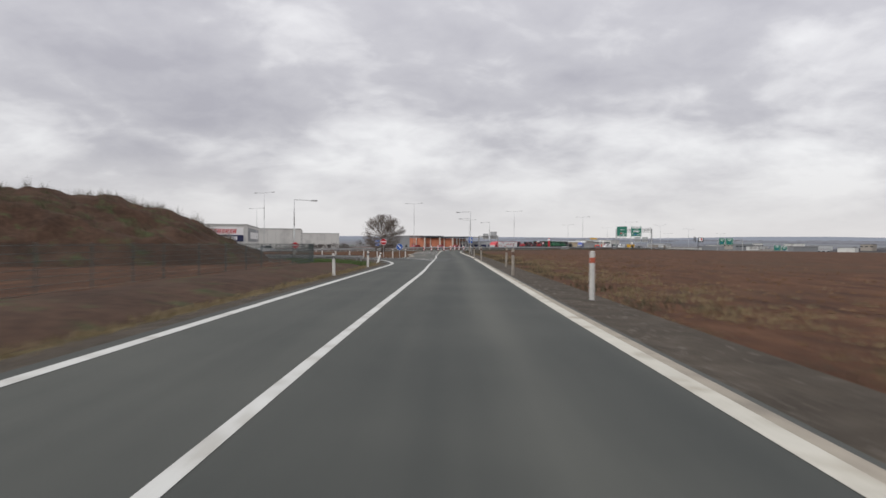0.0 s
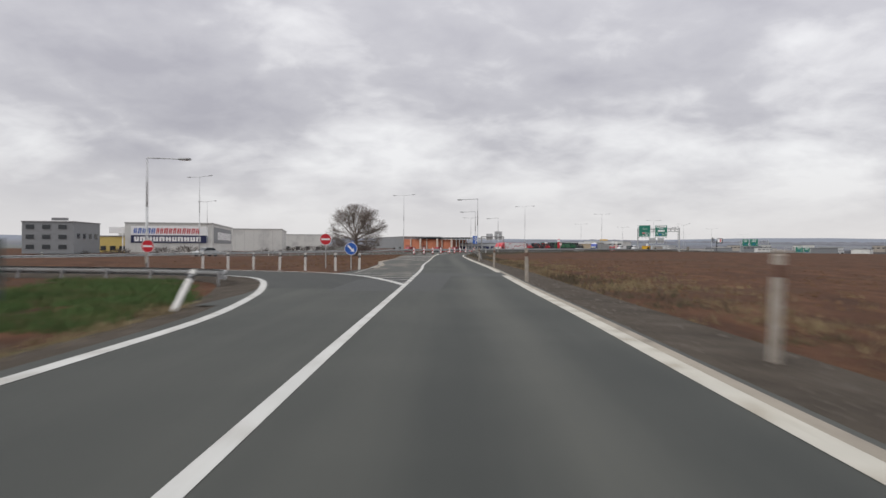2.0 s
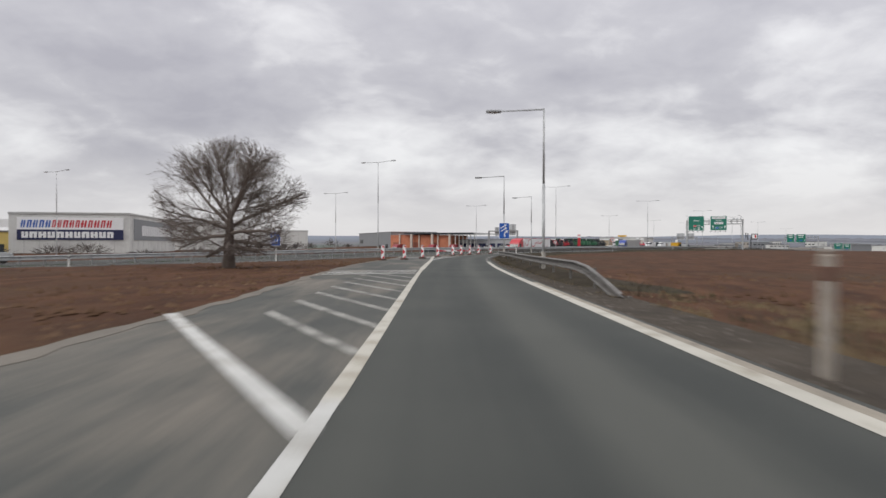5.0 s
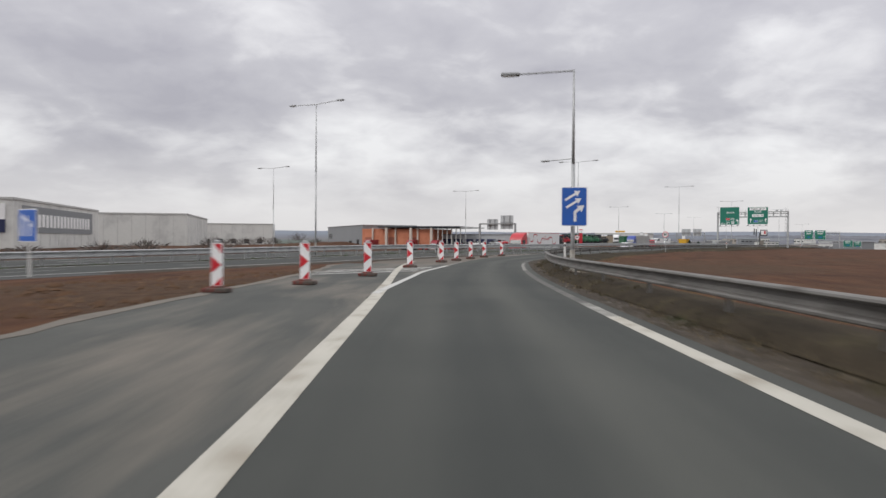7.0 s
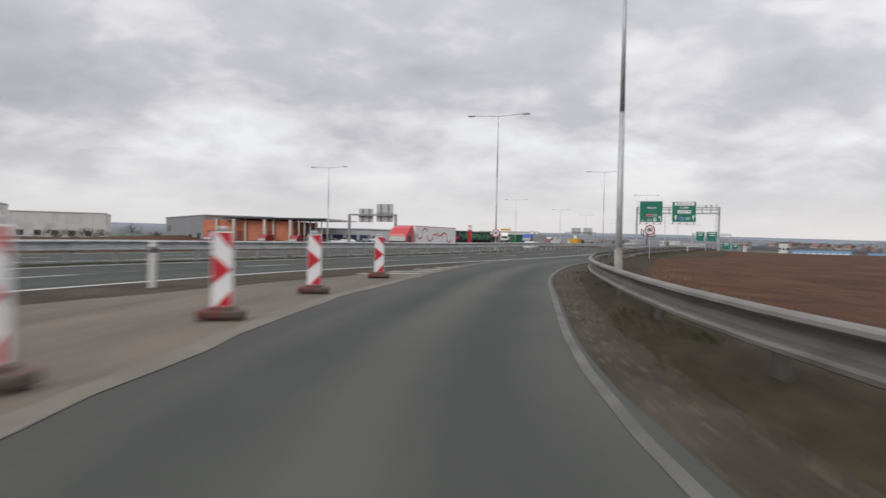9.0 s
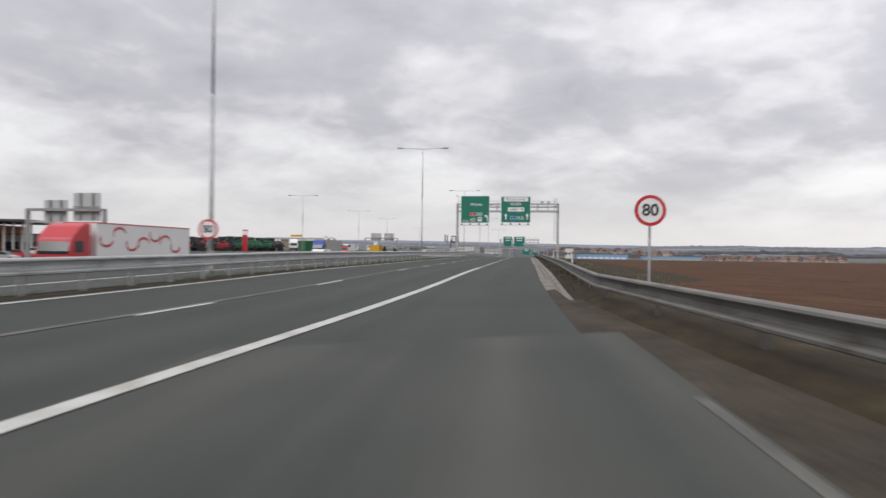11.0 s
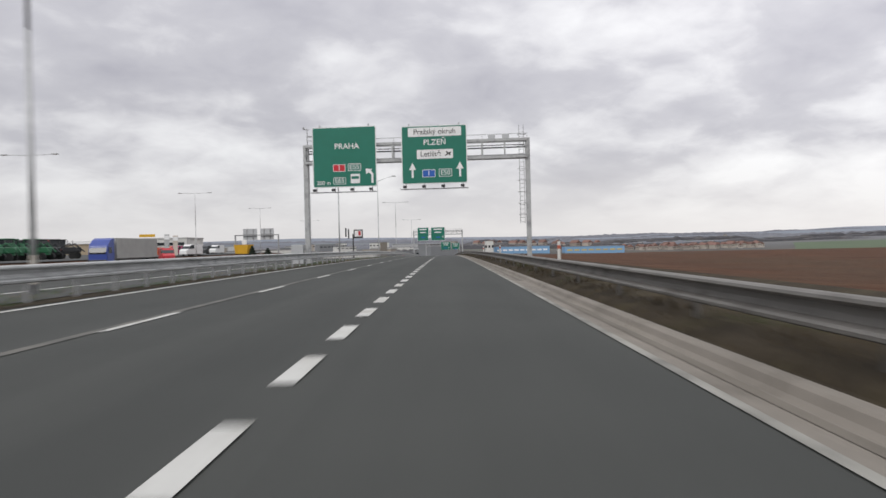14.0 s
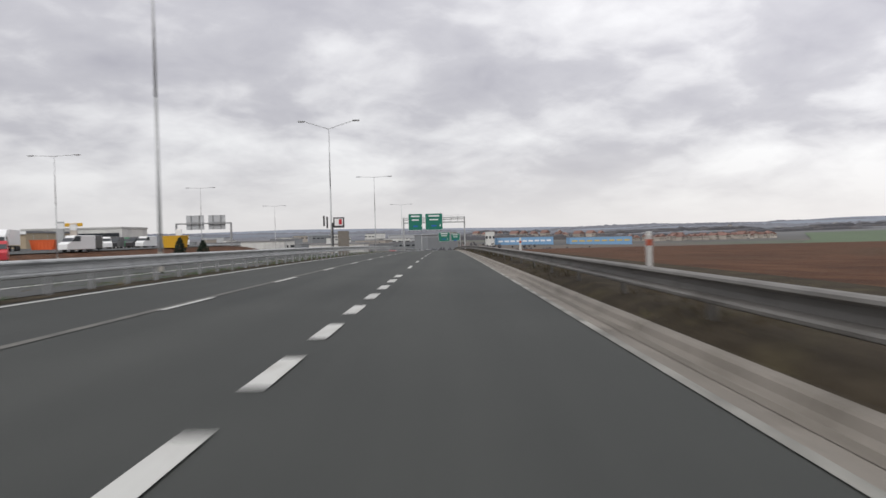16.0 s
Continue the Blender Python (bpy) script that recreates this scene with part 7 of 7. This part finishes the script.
clump_tree(on_ground(199.6, -43.3), 3.0, 2.4, 1, "small dark clipped conifer", M_CONIFER)
clump_tree(on_ground(203.5, -40.6), 3.2, 3.0, 2, "small dark clipped conifer", M_CONIFER)

# ---- far country ----


def house(m, w, d, h, label, walls=None, roof=None):
    b = empty("house", m, label, "house", "houses of the far village")
    bm = bmesh.new()
    box(bm, 0, 0, h / 2 - 1, w, d, h + 2)
    part("wall", bm, walls or M_WALLS, b)
    bm = bmesh.new()
    outline(bm, [(-w / 2 - 0.5, h - 0.2), (w / 2 + 0.5, h - 0.2), (0, h + w * 0.42)], -d / 2 - 0.4, d + 0.8)
    part("roof", bm, roof or M_ROOFRED, b)
    for i in range(3):
        bm = bmesh.new()
        box(bm, -w / 3 + i * w / 3, -d / 2 - 0.03, h * 0.55, 1.0, 0.1, 1.3)
        part("window", bm, M_GLASS, b)
    return b


rng = random.Random(12)


def far_pose(u, v, turn, dz=0.0):
    x, y = mw(u, v)
    return Matrix.Translation((x, y, ground_z(x, y) + dz)) @ Matrix.Rotation(radians(turn), 4, "Z")


for i in range(54):
    v = 266 + i * 3.9 + rng.uniform(-4, 4)
    x, y = mw(1100 + rng.uniform(-20, 50), v)
    house(Matrix.Translation((x, y, ground_z(x, y) + rng.uniform(0.2, 2.4))) @ Matrix.Rotation(radians(rng.uniform(-60, 20)), 4, "Z"), rng.uniform(6, 8.5), rng.uniform(7, 12), rng.uniform(3.6, 5.4),
          "pale house with a red tiled roof in a far village")
for i in range(15):
    v = 60 + i * 16 + rng.uniform(-8, 8)
    house(far_pose(1350 + rng.uniform(-80, 80), v, rng.uniform(-60, 20), 3), rng.uniform(8, 12), rng.uniform(9, 16), rng.uniform(4.5, 7.5),
          "pale house with a red tiled roof in a far village")


def block(u, v, turn, w, d, h, wall, label, bands=0, band=None, dz=0.0):
    b = empty("commercial_building", far_pose(u, v, turn, dz), label, "building")
    bm = bmesh.new()
    box(bm, 0, 0, h / 2 - 1.5, w, d, h + 3)
    part("wall", bm, wall, b)
    bm = bmesh.new()
    box(bm, 0, 0, h + 0.15, w + 0.6, d + 0.6, 0.5)
    part("roof", bm, M_ROOF, b)
    for i in range(bands):
        bm = bmesh.new()
        box(bm, -w * 0.42 + i * w * 0.84 / max(1, bands - 1), -d / 2 - 0.1, h * 0.5, w / bands * 0.7, 0.2, h * 0.22)
        part("panel", bm, band or M_GLASS, b)
    return b


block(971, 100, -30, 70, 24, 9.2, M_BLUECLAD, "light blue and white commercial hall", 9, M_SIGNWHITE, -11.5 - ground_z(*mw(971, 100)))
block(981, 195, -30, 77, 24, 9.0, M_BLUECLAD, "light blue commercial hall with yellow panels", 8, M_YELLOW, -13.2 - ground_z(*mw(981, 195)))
block(951, 57, -30, 10, 12, 14, M_CLAD, "white office tower with dark windows", 3, M_GLASS, -8.5 - ground_z(*mw(951, 57)))
for i in range(44):
    u = rng.uniform(420, 1200)
    v = rng.uniform(-0.42, 0.02) * u - 12
    block(u, v, rng.uniform(-50, 10), rng.uniform(10, 38), rng.uniform(10, 24), rng.uniform(3.5, 7.5), rng.choice((M_CLAD, M_CLAD_GREY, M_WALLS, M_SIGNBACK, M_CLAD)),
          "low pale commercial building in the valley", rng.choice((0, 3, 5)), None, 3.0 + u * 0.004)
# winter wheat and woods
M_WHEAT = material("winter_wheat", (0.062, 0.092, 0.046), 0.95, spread=0.2, grain=0.2, blotch=0.01)
fv, ff = [], []
for j in range(16):
    for i in range(22):
        u = 700 + j * 42
        v = u * (0.42 + 0.05 * smooth(700, 1000, u) + 0.03 * i)
        x, y = mw(u, v)
        fv.append((x, y, ground_z(x, y) + 0.6))
for j in range(15):
    for i in range(21):
        a = j * 22 + i
        ff.append((a, a + 1, a + 23, a + 22))
tagged(raw_object("field", fv, ff, M_WHEAT, smooth_faces=True), "green field of winter wheat in the distance", "field", kind="structure")
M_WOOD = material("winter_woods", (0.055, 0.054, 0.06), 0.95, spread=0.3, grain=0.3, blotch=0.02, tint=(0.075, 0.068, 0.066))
# far belts take a pale blue tint that paints in distance haze
M_HAZEWOOD = material("haze_tinted_woods", (0.135, 0.14, 0.16), 0.95, spread=0.25, grain=0.3, blotch=0.02)
wv, wf = [], []


def wood_clump(u, v, n, spread_u, spread_v, size):
    for _ in range(n):
        uu, vv = u + rng.gauss(0, spread_u), v + rng.gauss(0, spread_v)
        x, y = mw(uu, vv)
        z = ground_z(x, y)
        s = size * rng.uniform(0.6, 1.3)
        k = len(wv)
        for dx, dy, dz in ((1, 0, 0.5), (0, 1, 0.6), (-1, 0, 0.5), (0, -1, 0.6), (0.2, 0.1, 1.2), (0, 0, -0.4)):
            wv.append((x + dx * s * rng.uniform(0.5, 1.1), y + dy * s * rng.uniform(0.5, 1.1), z + dz * s * rng.uniform(0.7, 1.2)))
        for a, b in ((0, 1), (1, 2), (2, 3), (3, 0)):
            wf.extend([(k + a, k + b, k + 4), (k + b, k + a, k + 5)])


def tree_belt(u, v, length, height, depth_, seed, vs, fs):
    """A long low belt of trees with an uneven top, across the view."""
    n = max(8, int(length / 7))
    for i in range(n + 1):
        vv = v + length * (i / n - 0.5)
        ends = min(1.0, 4 * i / n, 4 * (n - i) / n)
        h = height * ends * (0.75 + 0.5 * noise.noise(Vector((i * 0.37, seed, 0))) + 0.25 * noise.noise(Vector((i * 1.3, seed, 5))))
        du = 12 * noise.noise(Vector((i * 0.15, seed, 9)))
        for s, k in ((-0.5, -0.3), (-0.3, 0.8), (0.1, 1.0), (0.5, -0.3)):
            x, y = mw(u + du + s * depth_, vv)
            vs.append((x, y, ground_z(x, y) + max(0.0, h) * k - 0.5))
    a = len(vs) - 4 * (n + 1)
    for i in range(n):
        for c in range(3):
            k = a + i * 4 + c
            fs.append((k, k + 4, k + 5, k + 1))


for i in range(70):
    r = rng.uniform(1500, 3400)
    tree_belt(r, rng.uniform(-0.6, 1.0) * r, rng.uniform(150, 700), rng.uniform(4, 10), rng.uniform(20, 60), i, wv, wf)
tagged(raw_object("far_woods", wv, wf, M_HAZEWOOD, smooth_faces=True), "woods on the far hills, tinted pale blue for haze", "woods", kind="stuff")
for i in range(15):
    u = rng.uniform(1350, 2300)
    v = rng.uniform(0.1, 0.95) * u
    x, y = mw(u, v)
    house(Matrix.Translation((x, y, ground_z(x, y) + 0.5)) @ Matrix.Rotation(radians(rng.uniform(-60, 20)), 4, "Z"), rng.uniform(6, 11), rng.uniform(8, 14), rng.uniform(3, 4.5),
          "small pale house on the far hillside", None, M_ROOF)
wv, wf = [], []
for i in range(26):
    u = rng.uniform(1250, 2400)
    tree_belt(u, rng.uniform(-0.1, 0.95) * u, rng.uniform(120, 420), rng.uniform(6, 12), rng.uniform(20, 50), 200 + i, wv, wf)
wood_clump(1420, 1210, 420, 40, 110, 8)
for i in range(9):
    tree_belt(1190 + 14 * i, 270 + 28 * i, 120, 9, 14, 90 + i, wv, wf)
for _ in range(40):
    u = rng.uniform(420, 1100)
    wood_clump(u, rng.uniform(-0.5, 0.12) * u, 14, 10, 25, 2.4)
tagged(raw_object("woods", wv, wf, M_WOOD), "dark leafless woods across the far valley", "woods", kind="stuff")
